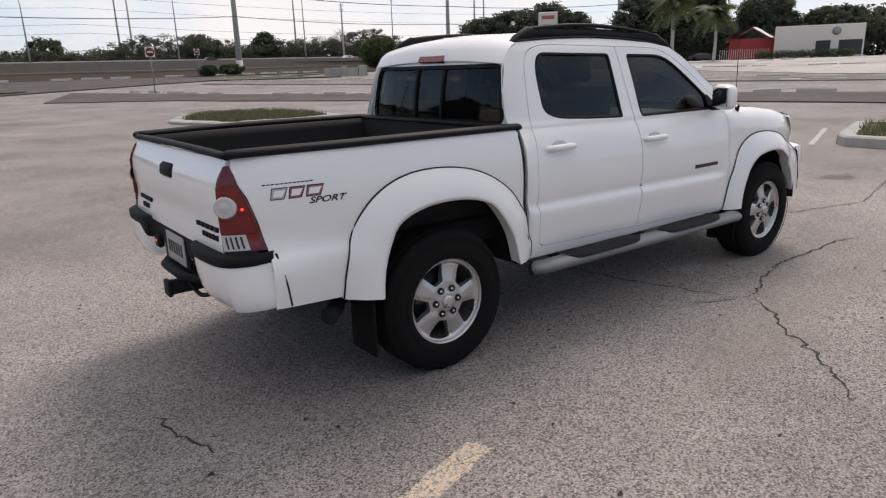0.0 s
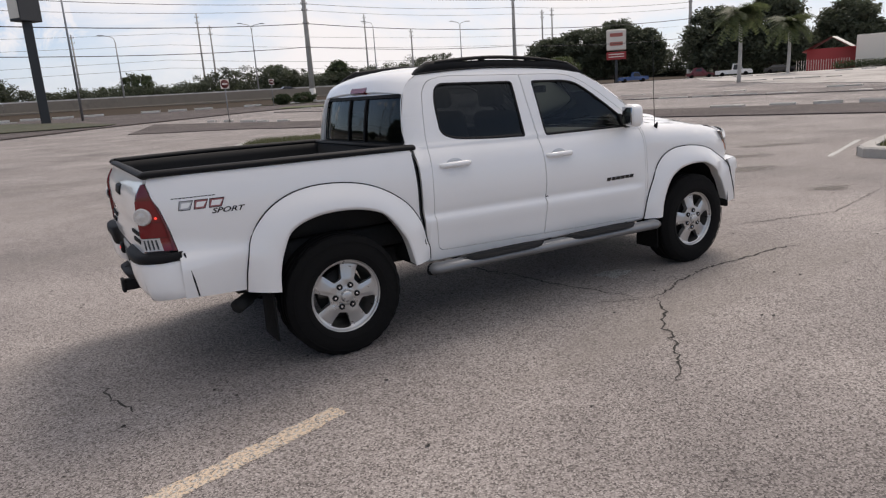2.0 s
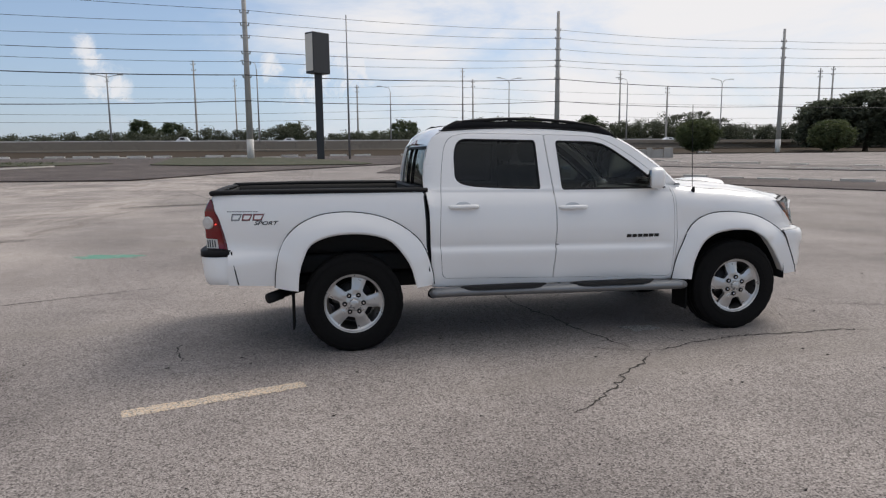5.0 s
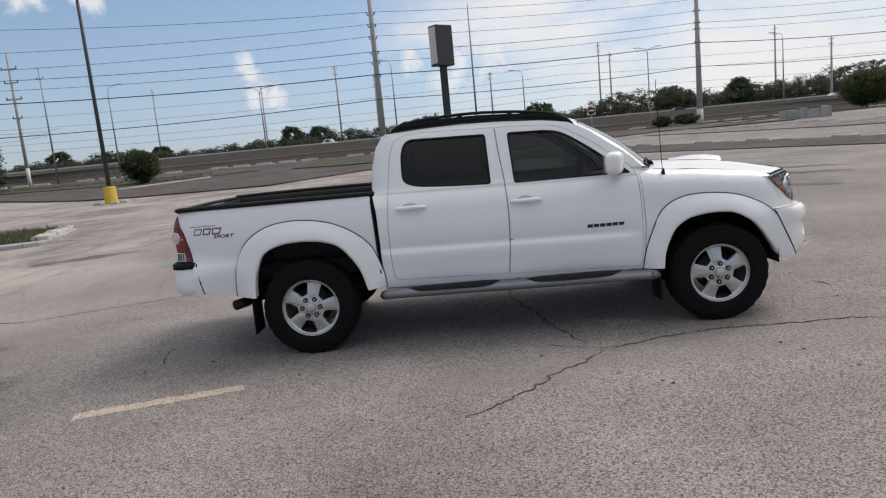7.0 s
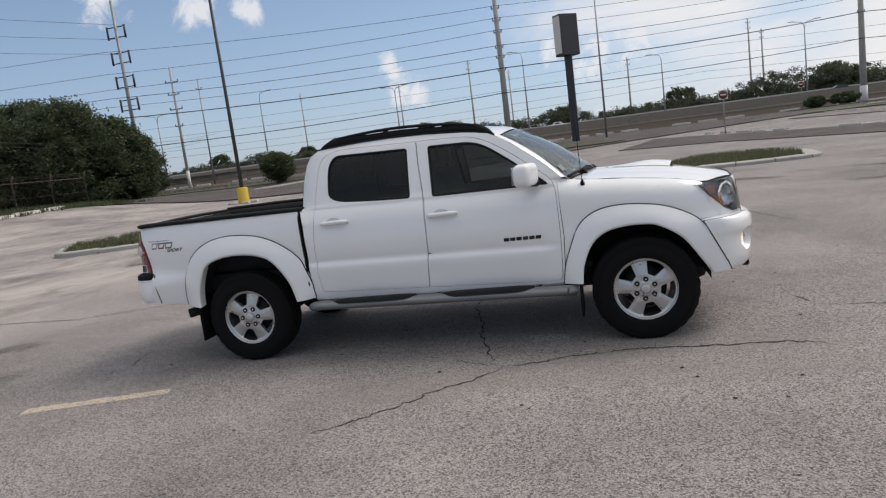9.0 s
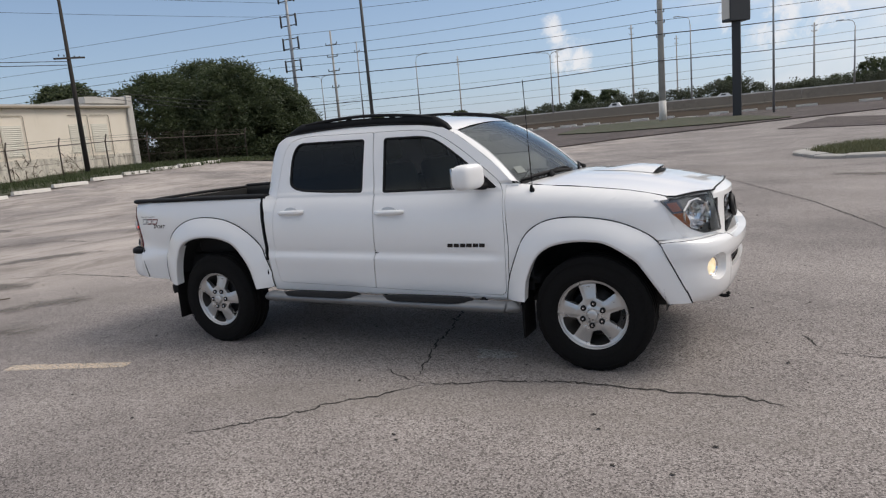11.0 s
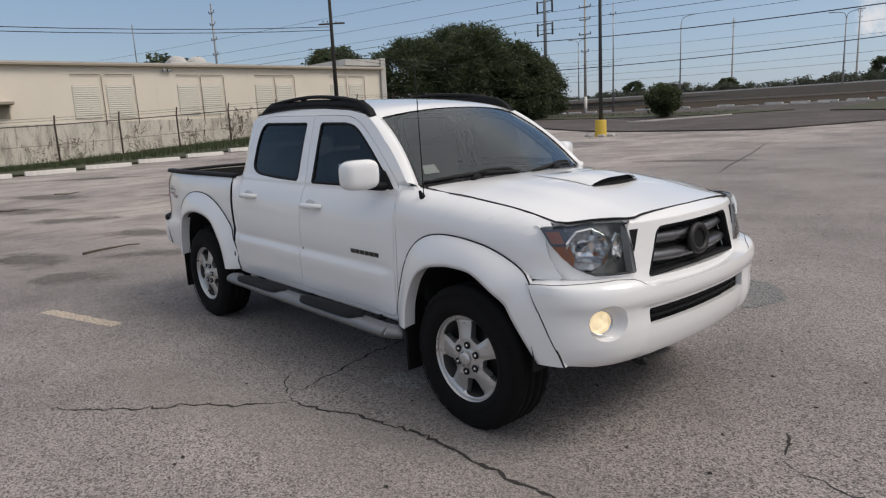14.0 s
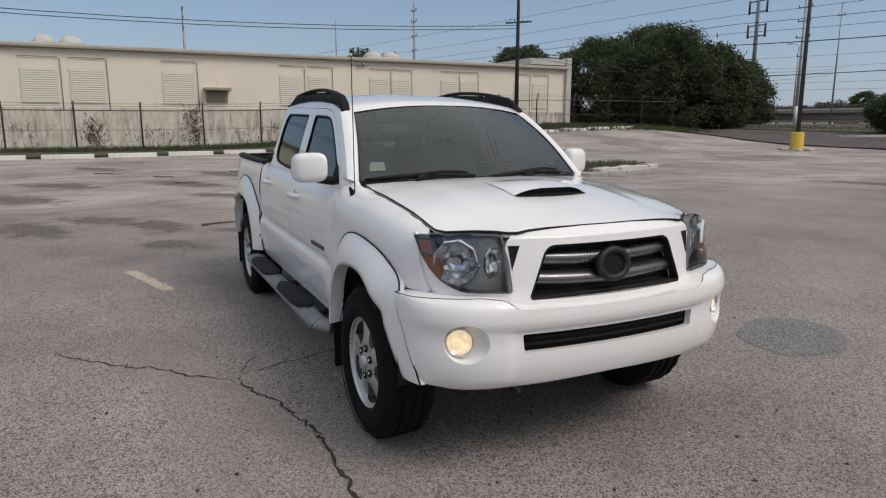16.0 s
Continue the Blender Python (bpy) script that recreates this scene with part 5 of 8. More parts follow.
    bl_loop = [Vector(p) for p in lower + upper]
    intake = rounded([(-0.470, 0.615), (0.470, 0.615), (0.480, 0.695), (-0.480, 0.695)], 0.012)
    sf = s_at(-0.715)
    fogs = [[Vector((c + 0.100 * math.cos(k / 28 * math.tau), 0.668 + 0.084 * math.sin(k / 28 * math.tau))) for k in range(28)] for c in (sf, -sf)]
    fb = part("front_bumper", panel([bl_loop, intake] + fogs, bump, 0.024, 0.016, 0.03, out=1.0), WHITE, tr, "white front bumper with lit fog lamps")
    part("bumper_intake", panel([inset(intake, -0.02)], lambda s, z: bump(s, z, 0.06), 0.1, 0.1, 0), DARK, fb, "black lower air intake")
    for zb in (0.640, 0.668):
        part("intake_slat", tube([bump(-0.46 + 0.92 * k / 20, zb, 0.035) for k in range(21)], 0.008, 6), BLACK_TRIM, fb)
    both("bumper_gap", tube([bump(-SMAX + 0.020 + 0.185 * u ** 1.1, 0.845 - 0.375 * u, 0.004) for u in [k / 14 for k in range(15)]], 0.0045, 6), SEAM, fb)
    shelf = []
    for k in range(97):
        s = (SMAX - 0.004) * (k / 48 - 1)
        zt = float(np.interp(-abs(s), [-SMAX, -SMAX + 0.10, -0.66, -0.56, -0.515, -0.46, 0.0], [0.838, 0.846, 0.852, 0.844, 0.816, 0.803, 0.800]))
        shelf.append([bump(s, zt, 0.001), bump(s, zt + 0.003, 0.03), bump(s, zt + 0.006, 0.09), bump(s, zt + 0.008, 0.17), bump(s, zt + 0.012, 0.30)])
    both("bumper_seam", tube([Vector(r[0]) + Vector((0.0005, 0, 0.001)) for r in shelf if Vector(r[0]).y < -0.50], 0.0017, 6), SEAM, fb)
    part("bumper_shelf", loft(shelf), WHITE, fb, "white bumper top")
    for c in (sf, -sf):
        rows = []
        for r, d in ((1.0, 0.0), (0.94, 0.020), (0.84, 0.040), (0.70, 0.052), (0.55, 0.055)):
            shift = 0.090 * (1 - r) * (-1 if c < 0 else 1)
            rows.append([bump(c + shift + 0.100 * r * math.cos(k / 28 * math.tau), 0.668 + 0.084 * r * math.sin(k / 28 * math.tau), d) for k in range(28)])
        fr = part("fog_recess", loft(rows, close_u=True), WHITE, fb, "white dished fog lamp recess")
        centre = bump(c + (0.036 if c > 0 else -0.036), 0.668, 0.040)
        out_dir = (bump(c, 0.668, 0.0) - bump(c, 0.668, 0.05)).normalized()
        turn = out_dir.to_track_quat("X", "Z").to_matrix().to_4x4()
        place = Matrix.Translation(centre) @ turn
        part("fog_bezel", moved(turned([(0.052, 0.0), (0.054, 0.019), (0.060, 0.019), (0.062, 0.0)], 32, "x"), place), CHROME, fr)
        part("fog_lamp", moved(turned([(0.0005, 0.016), (0.028, 0.013), (0.052, 0.005), (0.054, -0.01)], 32, "x"), place), FOG_GLOW, fr, "lit warm fog lamp")
    part("bumper_underside", box(1.95, 2.28, -0.55, 0.55, 0.46, 0.60, 0.03), DARK, tr, "black underbody")
    part("tow_hook", tube(spline([(2.30, -0.48, 0.455), (2.36, -0.48, 0.425), (2.40, -0.48, 0.43), (2.39, -0.48, 0.45)], 10), 0.012, 8), DARK, tr, "black tow hook")

    # --- mirrors
    for sgn in (1, -1):
        b = bmesh.new()
        bmesh.ops.create_uvsphere(b, u_segments=28, v_segments=16, radius=1)
        for v in b.verts:
            c = v.co
            q = [math.copysign(abs(k) ** 0.55, k) for k in c]
            v.co = Vector((0.838 + q[0] * 0.066, -0.940 + q[1] * 0.092, 1.306 + q[2] * 0.086 + 0.004 * q[1]))
            v.co.x += 0.40 * (v.co.y + 0.940)
        mr = part("wing_mirror", mirror_if(sgn, b), WHITE, tr, "white wing mirror on a black arm")
        part("mirror_glass", mirror_if(sgn, moved(box(-0.006, 0.006, -0.078, 0.078, -0.066, 0.066, 0.005), Matrix.Translation((0.774, -0.940, 1.306)) @ Matrix.Rotation(radians(-21.8), 4, "Z"))), MIRROR_GLASS, mr, "mirror glass")
        part("mirror_arm", mirror_if(sgn, tube(spline([(0.91, -0.775, 1.232), (0.89, -0.83, 1.232), (0.86, -0.90, 1.242)], 8), 0.030, 10, True, 0.85)), BLACK_TRIM, mr, "black mirror arm")
        sail = [Vector(p) for p in ((0.855, 1.222), (0.985, 1.222), (0.87, 1.318), (0.845, 1.32))]
        part("mirror_sail", mirror_if(sgn, panel([sail], side(-0.008), 0.1, 0.1, 0.02)), BLACK_TRIM, mr)

    # --- roof rails
    for sgn in (1, -1):
        rows = []
        for i in range(45):
            u = i / 44
            x = -0.880 + 1.475 * u
            zt = f1(x)
            base = zt + 0.004
            full = 0.082 * math.sin(math.pi * u) ** 0.22 if 0.10 < u < 0.90 else 0.074 * (min(u, 1 - u) / 0.10) ** 0.6
            tall = full * (1 - 0.34 * step(0.20, 0.30, u) * step(0.80, 0.70, u))
            y0 = cab_width(x, zt)
            yo, yi = y0 - 0.012, y0 - 0.062
            rows.append([(x, -yo, base - 0.012), (x, -(yo + 0.004), base + tall * 0.55), (x, -(yo - 0.010), base + tall * 0.92), (x, -(yo - 0.022), base + tall), (x, -(yi + 0.012), base + tall), (x, -yi, base + tall * 0.85), (x, -yi, base - 0.0)])
        bm = loft(rows, close_u=True)
        bmesh.ops.recalc_face_normals(bm, faces=bm.faces[:])
        rr = part("roof_rail", mirror_if(sgn, bm), BLACK_TRIM, tr, "black plastic roof rail")
        bar = []
        for k in range(25):
            x = -0.700 + 1.16 * k / 24
            u = (x + 0.880) / 1.475
            c = Vector((x, -(cab_width(x, f1(x)) - 0.036), f1(x) - 0.006 + 0.082 * math.sin(math.pi * u) ** 0.22))
            bar.append([c + Vector((0, dy, dz)) for dy, dz in ((-0.024, -0.004), (-0.018, 0.008), (0.0, 0.012), (0.018, 0.008), (0.024, -0.004), (0.016, -0.012), (-0.016, -0.012))])
        bm = loft(bar, close_u=True)
        bmesh.ops.recalc_face_normals(bm, faces=bm.faces[:])
        part("rail_bar", mirror_if(sgn, bm), BLACK_TRIM, rr, "black upper rail bar")
        for xx in (-0.30, 0.10):
            part("rail_foot", mirror_if(sgn, box(xx - 0.02, xx + 0.02, -(cab_width(xx, f1(xx)) - 0.022), -(cab_width(xx, f1(xx)) - 0.052), f1(xx) + 0.02, f1(xx) + 0.075, 0.004)), BLACK_TRIM, rr)

    # --- side steps
    for sgn in (1, -1):
        pts = [p + Vector((0, 0.03, 0.032)) for p in spline([(-0.99, -0.93, 0.400), (-0.95, -0.985, 0.412), (-0.80, -1.000, 0.418), (0, -1.000, 0.408), (0.90, -1.000, 0.398), (1.05, -0.985, 0.392), (1.10, -0.93, 0.380)], 40)]
        st = part("side_step", mirror_if(sgn, tube(pts, 0.062, 14, True, 0.62)), STEP_METAL, tr, "grey oval side step with black treads")
        for x0, x1 in ((-0.83, -0.10), (0.10, 0.82)):
            zt = 0.479 - 0.011 * (x0 + 0.8) / 1.7
            rows = []
            for k in range(15):
                u = k / 14
                x = x0 + (x1 - x0) * u
                hw = 0.064 * (1 - abs(2 * u - 1) ** 6) + 0.006
                rows.append([(x, -0.97 - hw, zt - 0.012), (x, -0.97 - hw * 0.9, zt + 0.004), (x, -0.97, zt + 0.010), (x, -0.97 + hw * 0.9, zt + 0.006), (x, -0.97 + hw, zt - 0.012)])
            part("step_tread", mirror_if(sgn, loft(rows, flip=True)), BLACK_TRIM, st, "black rubber step tread")
        for xb in (-0.75, 0.05, 0.85):
            part("step_bracket", mirror_if(sgn, tube([(xb, -0.95, 0.435), (xb, -0.80, 0.45), (xb, -0.62, 0.48)], 0.02, 6)), DARK, st)
        part("step_cap", mirror_if(sgn, tube([(-0.985, -0.905, 0.432), (-1.000, -0.885, 0.430)], 0.064, 14, True, 0.62)), BLACK_TRIM, st)

    # --- mud flaps, exhaust, underbody
    for x, z0, z1 in ((-2.075, 0.20, 0.72), (1.155, 0.20, 0.66)):
        both("mud_flap", moved(box(-0.008, 0.008, -0.915, -0.690, z0, z1, 0.006), Matrix.Translation((x, 0, 0)) @ Matrix.Rotation(0.0, 4, "Y")), RUBBER, tr, "black rubber mud flap")
    part("exhaust_pipe", tube(spline([(-1.3, -0.50, 0.46), (-1.9, -0.55, 0.47), (-2.12, -0.66, 0.45), (-2.235, -0.78, 0.432)], 16), 0.036, 12), DARK, tr, "blackened exhaust pipe")
    part("exhaust_tip", tube([(-2.17, -0.713, 0.4415), (-2.262, -0.800, 0.428)], 0.041, 14), DARK, tr)
    part("chassis", joined(box(-2.2, 2.2, -0.58, -0.44, 0.44, 0.56, 0.01), box(-2.2, 2.2, 0.44, 0.58, 0.44, 0.56, 0.01), box(-0.98, 1.1, -0.80, 0.80, 0.46, 0.55, 0.02), box(-2.5, -1.05, -0.72, 0.72, 0.60, 0.74, 0.02), box(0.3, 2.1, -0.5, 0.5, 0.34, 0.6, 0.05), box(-2.6, -2.2, -0.5, 0.5, 0.56, 0.66, 0.03)), DARK, tr, "black chassis and underbody")
    for x in (-AXLE, AXLE):
        part("axle", tube([(x, -0.75, HUB_Z), (x, 0.75, HUB_Z)], 0.05, 10), DARK, tr)
    part("differential", moved(turned([(0.0005, -0.13), (0.10, -0.10), (0.14, 0.0), (0.10, 0.10), (0.0005, 0.13)], 20, "x"), Matrix.Translation((-AXLE, 0.0, HUB_Z))), DARK, tr)
    part("cabin_floor", box(-1.0, 1.25, -0.78, 0.78, 0.55, 0.60, 0.01), DARK, tr)
    part("firewall", box(1.16, 1.20, -0.78, 0.78, 0.5, 1.20, 0.01), DARK, tr)
    part("cabin_back", box(-1.03, -0.99, -0.76, 0.76, 0.55, 1.22, 0.01), DARK, tr)

    # --- interior
    def seat(x, y, w, tall=0.62, rest=True):
        s = part("seat", joined(box(x - 0.24, x + 0.26, y - w, y + w, 0.78, 0.93, 0.05, 3), moved(box(-0.07, 0.07, y - w, y + w, 0.0, tall, 0.055, 3), Matrix.Translation((x - 0.24, 0, 0.86)) @ Matrix.Rotation(radians(-12), 4, "Y"))), CLOTH, tr, "grey cloth seat")
        return s
    for y in (-0.37, 0.37):
        s = seat(0.30, y, 0.24, 0.56)
        part("headrest", moved(box(-0.045, 0.045, y - 0.13, y + 0.13, 0.0, 0.17, 0.04, 3), Matrix.Translation((-0.07, 0, 1.44)) @ Matrix.Rotation(radians(-10), 4, "Y")), CLOTH, s, "grey headrest")
    s = seat(-0.58, 0.0, 0.66, 0.50)
    for y in (-0.40, 0.40):
        part("headrest", box(-0.90, -0.82, y - 0.12, y + 0.12, 1.32, 1.44, 0.03, 3), CLOTH, s)
    dash = []
    for i in range(17):
        y = -0.74 + 1.48 * i / 16
        dash.append([(0.86, y, 0.80), (0.84, y, 1.00), (0.88, y, 1.13), (0.98, y, 1.165), (1.16, y, 1.185)])
    both("dash_end", box(0.88, 1.15, -0.775, -0.70, 1.0, 1.205, 0.02), DASH, tr)
    d = part("dashboard", loft(dash), DASH, tr, "grey dashboard")
    part("steering_wheel", moved(ring_xy(0.185, 0.017), Matrix.Translation((0.76, 0.37, 1.075)) @ Matrix.Rotation(radians(-62), 4, "Y")), BLACK_TRIM, tr, "black steering wheel")
    part("steering_column", tube([(0.76, 0.37, 1.075), (0.95, 0.37, 0.99)], 0.05, 10), DASH, tr)
    part("rear_view_mirror", box(0.66, 0.69, -0.11, 0.11, 1.515, 1.575, 0.012), BLACK_TRIM, tr, "black rear view mirror")
    part("headliner", moved(box(-0.9, 0.55, -0.58, 0.58, 1.655, 1.665, 0.003), Matrix.Identity(4)), HEADLINER, tr)

    # --- aerial
    ae = part("aerial", tube([(1.236, -0.800, 1.200), (1.226, -0.798, 1.45), (1.212, -0.796, 1.90)], 0.0028, 6), BLACK_TRIM, tr, "thin black whip aerial")
    part("aerial_base", moved(turned([(0.016, 0.0), (0.013, 0.02), (0.005, 0.045)], 14, "z"), Matrix.Translation((1.236, -0.802, 1.172)) @ Matrix.Rotation(radians(28), 4, "X") @ Matrix.Scale(1.25, 4)), BLACK_TRIM, ae)

    # --- raised badges on the doors and decals on the bed, as plain shapes
    for sgn in (1, -1):
        for k in range(6):
            x0 = 0.615 + 0.0485 * k
            shape = [(x0, 0.822), (x0 + 0.040, 0.821), (x0 + 0.043, 0.846), (x0 + 0.003, 0.847)]
            part("door_badge", mirror_if(sgn, panel([[Vector(p) for p in shape]], side(-0.004), 0.1, 0.1, 0.006)), BADGE, tr, "black raised badge shape")
        decals = []
        for k in range(12):
            x0 = -2.533 + 0.019 * k
            decals.append(((x0, 1.096), (x0 + 0.014, 1.0955), (x0 + 0.015, 1.1005), (x0 + 0.001, 1.101), BADGE, 0.0014))
        for x0, w, hole in ((-2.506, 0.072, 0), (-2.428, 0.072, 1), (-2.350, 0.080, 1)):
            lean = 0.010
            decals.append(((x0, 1.030), (x0 + w - 0.012, 1.030), (x0 + w + lean, 1.082), (x0 + lean, 1.082), BADGE, 0.0014))
            decals.append(((x0 + 0.004, 1.034), (x0 + w - 0.015, 1.034), (x0 + w + lean - 0.005, 1.078), (x0 + lean + 0.003, 1.078), DECAL_RED if hole else DECAL_GREY, 0.0020))
            decals.append(((x0 + 0.012, 1.042), (x0 + w - 0.021, 1.042), (x0 + w + lean - 0.013, 1.070), (x0 + lean + 0.011, 1.070), WHITE, 0.0026))
        for p, q, r, t, mat, lift in decals:
            part("bed_decal", mirror_if(sgn, panel([[Vector(v) for v in (p, q, r, t)]], side(-lift), 0.1, 0.1, 0)), mat, tr, "flat slanted decal shape")
        part("bed_lettering", lettering("SPORT", -2.338, -2.158, 0.998, 1.027, sgn), BADGE, tr, "small black slanted lettering", False)

    # the rear overhang is a little shorter than drawn above
    for ob in tr.children_recursive:
        if ob.type == "MESH":
            low = ob.name.startswith(("rear_bumper", "tow_hitch", "exhaust", "chassis")) or under_bumper(ob)
            for v in ob.data.vertices:
                if v.co.x < -2.30:
                    v.co.x += 0.045 * step(-2.30, -2.58, v.co.x) * (1.0 if low else step(1.10, 1.225, v.co.z))
    # and the bed draws in towards the tailgate, the bumper does not
    for ob in tr.children_recursive:
        if ob.type == "MESH" and not (ob.name.startswith(("rear_bumper", "tow_hitch", "mud_flap", "wheel_flare", "exhaust", "chassis")) or under_bumper(ob)):
            for v in ob.data.vertices:
                if v.co.x < -2.08:
                    v.co.y *= 1 - 0.098 * min(1.0, (-2.08 - v.co.x) / 0.60) ** 1.25 * step(0.66, 0.90, v.co.z)

    # the bumper's ends stay flush with the bed
    for ob in tr.children_recursive:
        if ob.type == "MESH" and (ob.name.startswith("rear_bumper") or under_bumper(ob)):
            for v in ob.data.vertices:
                v.co.y *= 1 - 0.042 * step(0.52, 0.80, v.co.z)

    # --- wheels
    first = wheel("wheel")
    for x in (-AXLE, AXLE):
        for sgn in (1, -1):
            m = pose(x, -0.788 * sgn, HUB_Z, 0, 0, 0 if sgn > 0 else 180) @ Matrix.Rotation(radians(13 if x < 0 else -10), 4, "Y")
            if x < 0 and sgn > 0:
                first.parent = tr
                first.matrix_basis = m
                continue
            w = copy_thing(first, m)
            w.parent = tr
    first["label"] = "silver five-spoke wheel with black tyre"
    return tr


def lettering(text, x0, x1, z0, z1, sgn):
    """Flat letters fitted into a box on the side of the body."""
    curve = bpy.data.curves.new("letters", "FONT")
    curve.body, curve.shear, curve.offset, curve.resolution_u = text, 0.35, 0.018, 3
    holder = bpy.data.objects.new("letters", curve)
    bm = bmesh.new()
    bm.from_mesh(holder.to_mesh())
    holder.to_mesh_clear()
    bpy.data.objects.remove(holder)
    bpy.data.curves.remove(curve)
    us, vs = [v.co.x for v in bm.verts], [v.co.y for v in bm.verts]
    for v in bm.verts:
        u, w = (v.co.x - min(us)) / (max(us) - min(us)), (v.co.y - min(vs)) / (max(vs) - min(vs))
        x, y, z = side(-0.0022)(x0 + (x1 - x0) * (u if sgn > 0 else 1 - u), z0 + (z1 - z0) * w)
        v.co = (x, y * sgn, z)
    return bm


def under_bumper(ob):
    while ob.parent is not None:
        ob = ob.parent
        if ob.name.startswith("rear_bumper"):
            return True
    return False


def mirror_if(sgn, bm):
    return bm if sgn > 0 else mirrored_free(bm)


def ring_flat(loop, surf, width):
    inner = inset(loop, width)
    bm = loft([[surf(a[0], a[1], -0.002), surf((a[0] + b[0]) / 2, (a[1] + b[1]) / 2, -0.004), surf(b[0], b[1], 0.004), surf(b[0], b[1], 0.05)] for a, b in zip(loop, inner)], close_v=True)
    bmesh.ops.recalc_face_normals(bm, faces=bm.faces[:])
    return bm


def ring_tube(surf, y, z, ry, rz, r, d):
    pts = [surf(y + ry * math.cos(k / 32 * math.tau), z + rz * math.sin(k / 32 * math.tau), d) for k in range(32)]
    rows = []
    for k, p in enumerate(pts):
        p = Vector(p)
        o = Vector((0, math.cos(k / 32 * math.tau), math.sin(k / 32 * math.tau)))
        rows.append([p + o * r * math.cos(a) + Vector((1, 0, 0)) * r * math.sin(a) for a in [j / 8 * math.tau for j in range(8)]])
    bm = loft(rows, close_u=True, close_v=True)
    bmesh.ops.recalc_face_normals(bm, faces=bm.faces[:])
    return bm


def ring_xy(radius, r):
    rows = []
    for k in range(36):
        a = k / 36 * math.tau
        o = Vector((math.cos(a), math.sin(a), 0))
        rows.append([o * (radius + r * math.cos(b)) + Vector((0, 0, r * math.sin(b))) for b in [j / 8 * math.tau for j in range(8)]])
    bm = loft(rows, close_u=True, close_v=True)
    for a in (0.0, 2.1, 4.2):
        bm = joined(bm, tube([(0, 0, -0.02), (radius * math.cos(a), radius * math.sin(a), 0)], 0.018, 6))
    bmesh.ops.recalc_face_normals(bm, faces=bm.faces[:])
    return bm


STICKER = plain("pale sticker", (0.19, 0.215, 0.20), 0.6, 0, 0.2, 60)
PLATE = plain("dull number plate", (0.40, 0.40, 0.39), 0.5, 0, 0.15, 20)
LENS_BOWL = plain("fluted clear lens", (0.70, 0.68, 0.66), 0.22, 0.25, 0.3, 120, 0.5, 0.3)
LAMP_DARK = plain("smoked lamp housing", (0.26, 0.257, 0.255), 0.24, 0.6, 0.12, 30)
TURN_LENS = plain("pale orange lens", (0.62, 0.26, 0.17), 0.3, 0.0, 0.35, 60, 0.5, 0.2)
BADGE = plain("gloss black badge", (0.012, 0.012, 0.013), 0.25, 0.0, 0.1, 40)
DECAL_GREY = plain("silver decal film", (0.42, 0.42, 0.43), 0.4, 0.2, 0.06, 30)
DECAL_RED = plain("dull red decal film", (0.30, 0.10, 0.10), 0.5, 0, 0.06, 30)
truck = build_truck()

# ---------------------------------------------------------------- ground
def terrain(x, y):
    r = math.hypot(x, y)
    return 1.3 * step(30, 95, r) + 1.1 * step(-22, -38, x) * step(0, 28, y) * step(48, 30, y) - 0.75 * step(-32, -48, x) * step(40, 24, y)


def draped(lift):
    return lambda x, y: (x, y, terrain(x, y) + lift)


def sheet(name, points, material, lift, cell=3.0, label="", category="", radius=0.0, kind="structure", flange=0.05):
    loop = rounded(points, radius) if radius else [Vector(p) for p in points]
    ob = part(name, panel([loop], draped(lift), cell, cell, flange), material)
    return tagged(ob, label, category, "", kind)


def make_ground():
    radii = [0, 1.5, 3, 5, 7.5, 10, 13, 16, 20, 24, 28, 32, 36, 40, 44, 48, 53, 58, 64, 70, 77, 84, 92, 100, 120, 160, 240, 400, 800, 1600, 3000]
    n = 96
    verts, faces = [(0, 0, terrain(0, 0))], []
    for r in radii[1:]:
        for k in range(n):
            a = k / n * math.tau
            x, y = r * math.cos(a), r * math.sin(a)
            verts.append((x, y, terrain(x, y)))
    for k in range(n):
        faces.append((0, 1 + k, 1 + (k + 1) % n))
    for i in range(len(radii) - 2):
        a, b = 1 + i * n, 1 + (i + 1) * n
        for k in range(n):
            faces.append((a + k, b + k, b + (k + 1) % n, a + (k + 1) % n))
    ob = raw("ground", verts, faces, LOT, None, "", True)
    tagged(ob, "bleached stony asphalt car park with stains", "ground", "", "structure")


make_ground()

# dark frontage road beyond the far edge of the car park
sheet("road", [(-140, 42), (-60, 40), (-40, 37.5), (-27.5, 36.3), (-13, 37.0), (-8.5, 46), (2, 57), (16, 66), (60, 84), (140, 110), (140, 121), (60, 118), (0, 118), (-60, 118), (-140, 118)], ROAD, 0.09, 4.0, "dark asphalt frontage road", "road")
sheet("road", [(2.5, 44.5), (8.6, 39.7), (14.7, 27.5), (19.0, 16.0), (21.3, 6.0), (22.0, -6), (22, -30), (29, -30), (29.2, -6), (28.0, 8.5), (24.5, 21), (18.5, 34.5), (10.5, 49.5), (6.0, 56.5)], ROAD, 0.05, 2.0, "dark resurfaced asphalt lane across the car park", "road")
sheet("road", [(27, 44), (36, 28), (40, 12), (41, -20), (46, -20), (45, 13), (40.5, 31), (32, 50), (24, 66), (18, 62)], ROAD_GREY, 0.07, 3.0, "grey worn asphalt lane with gravel", "road")



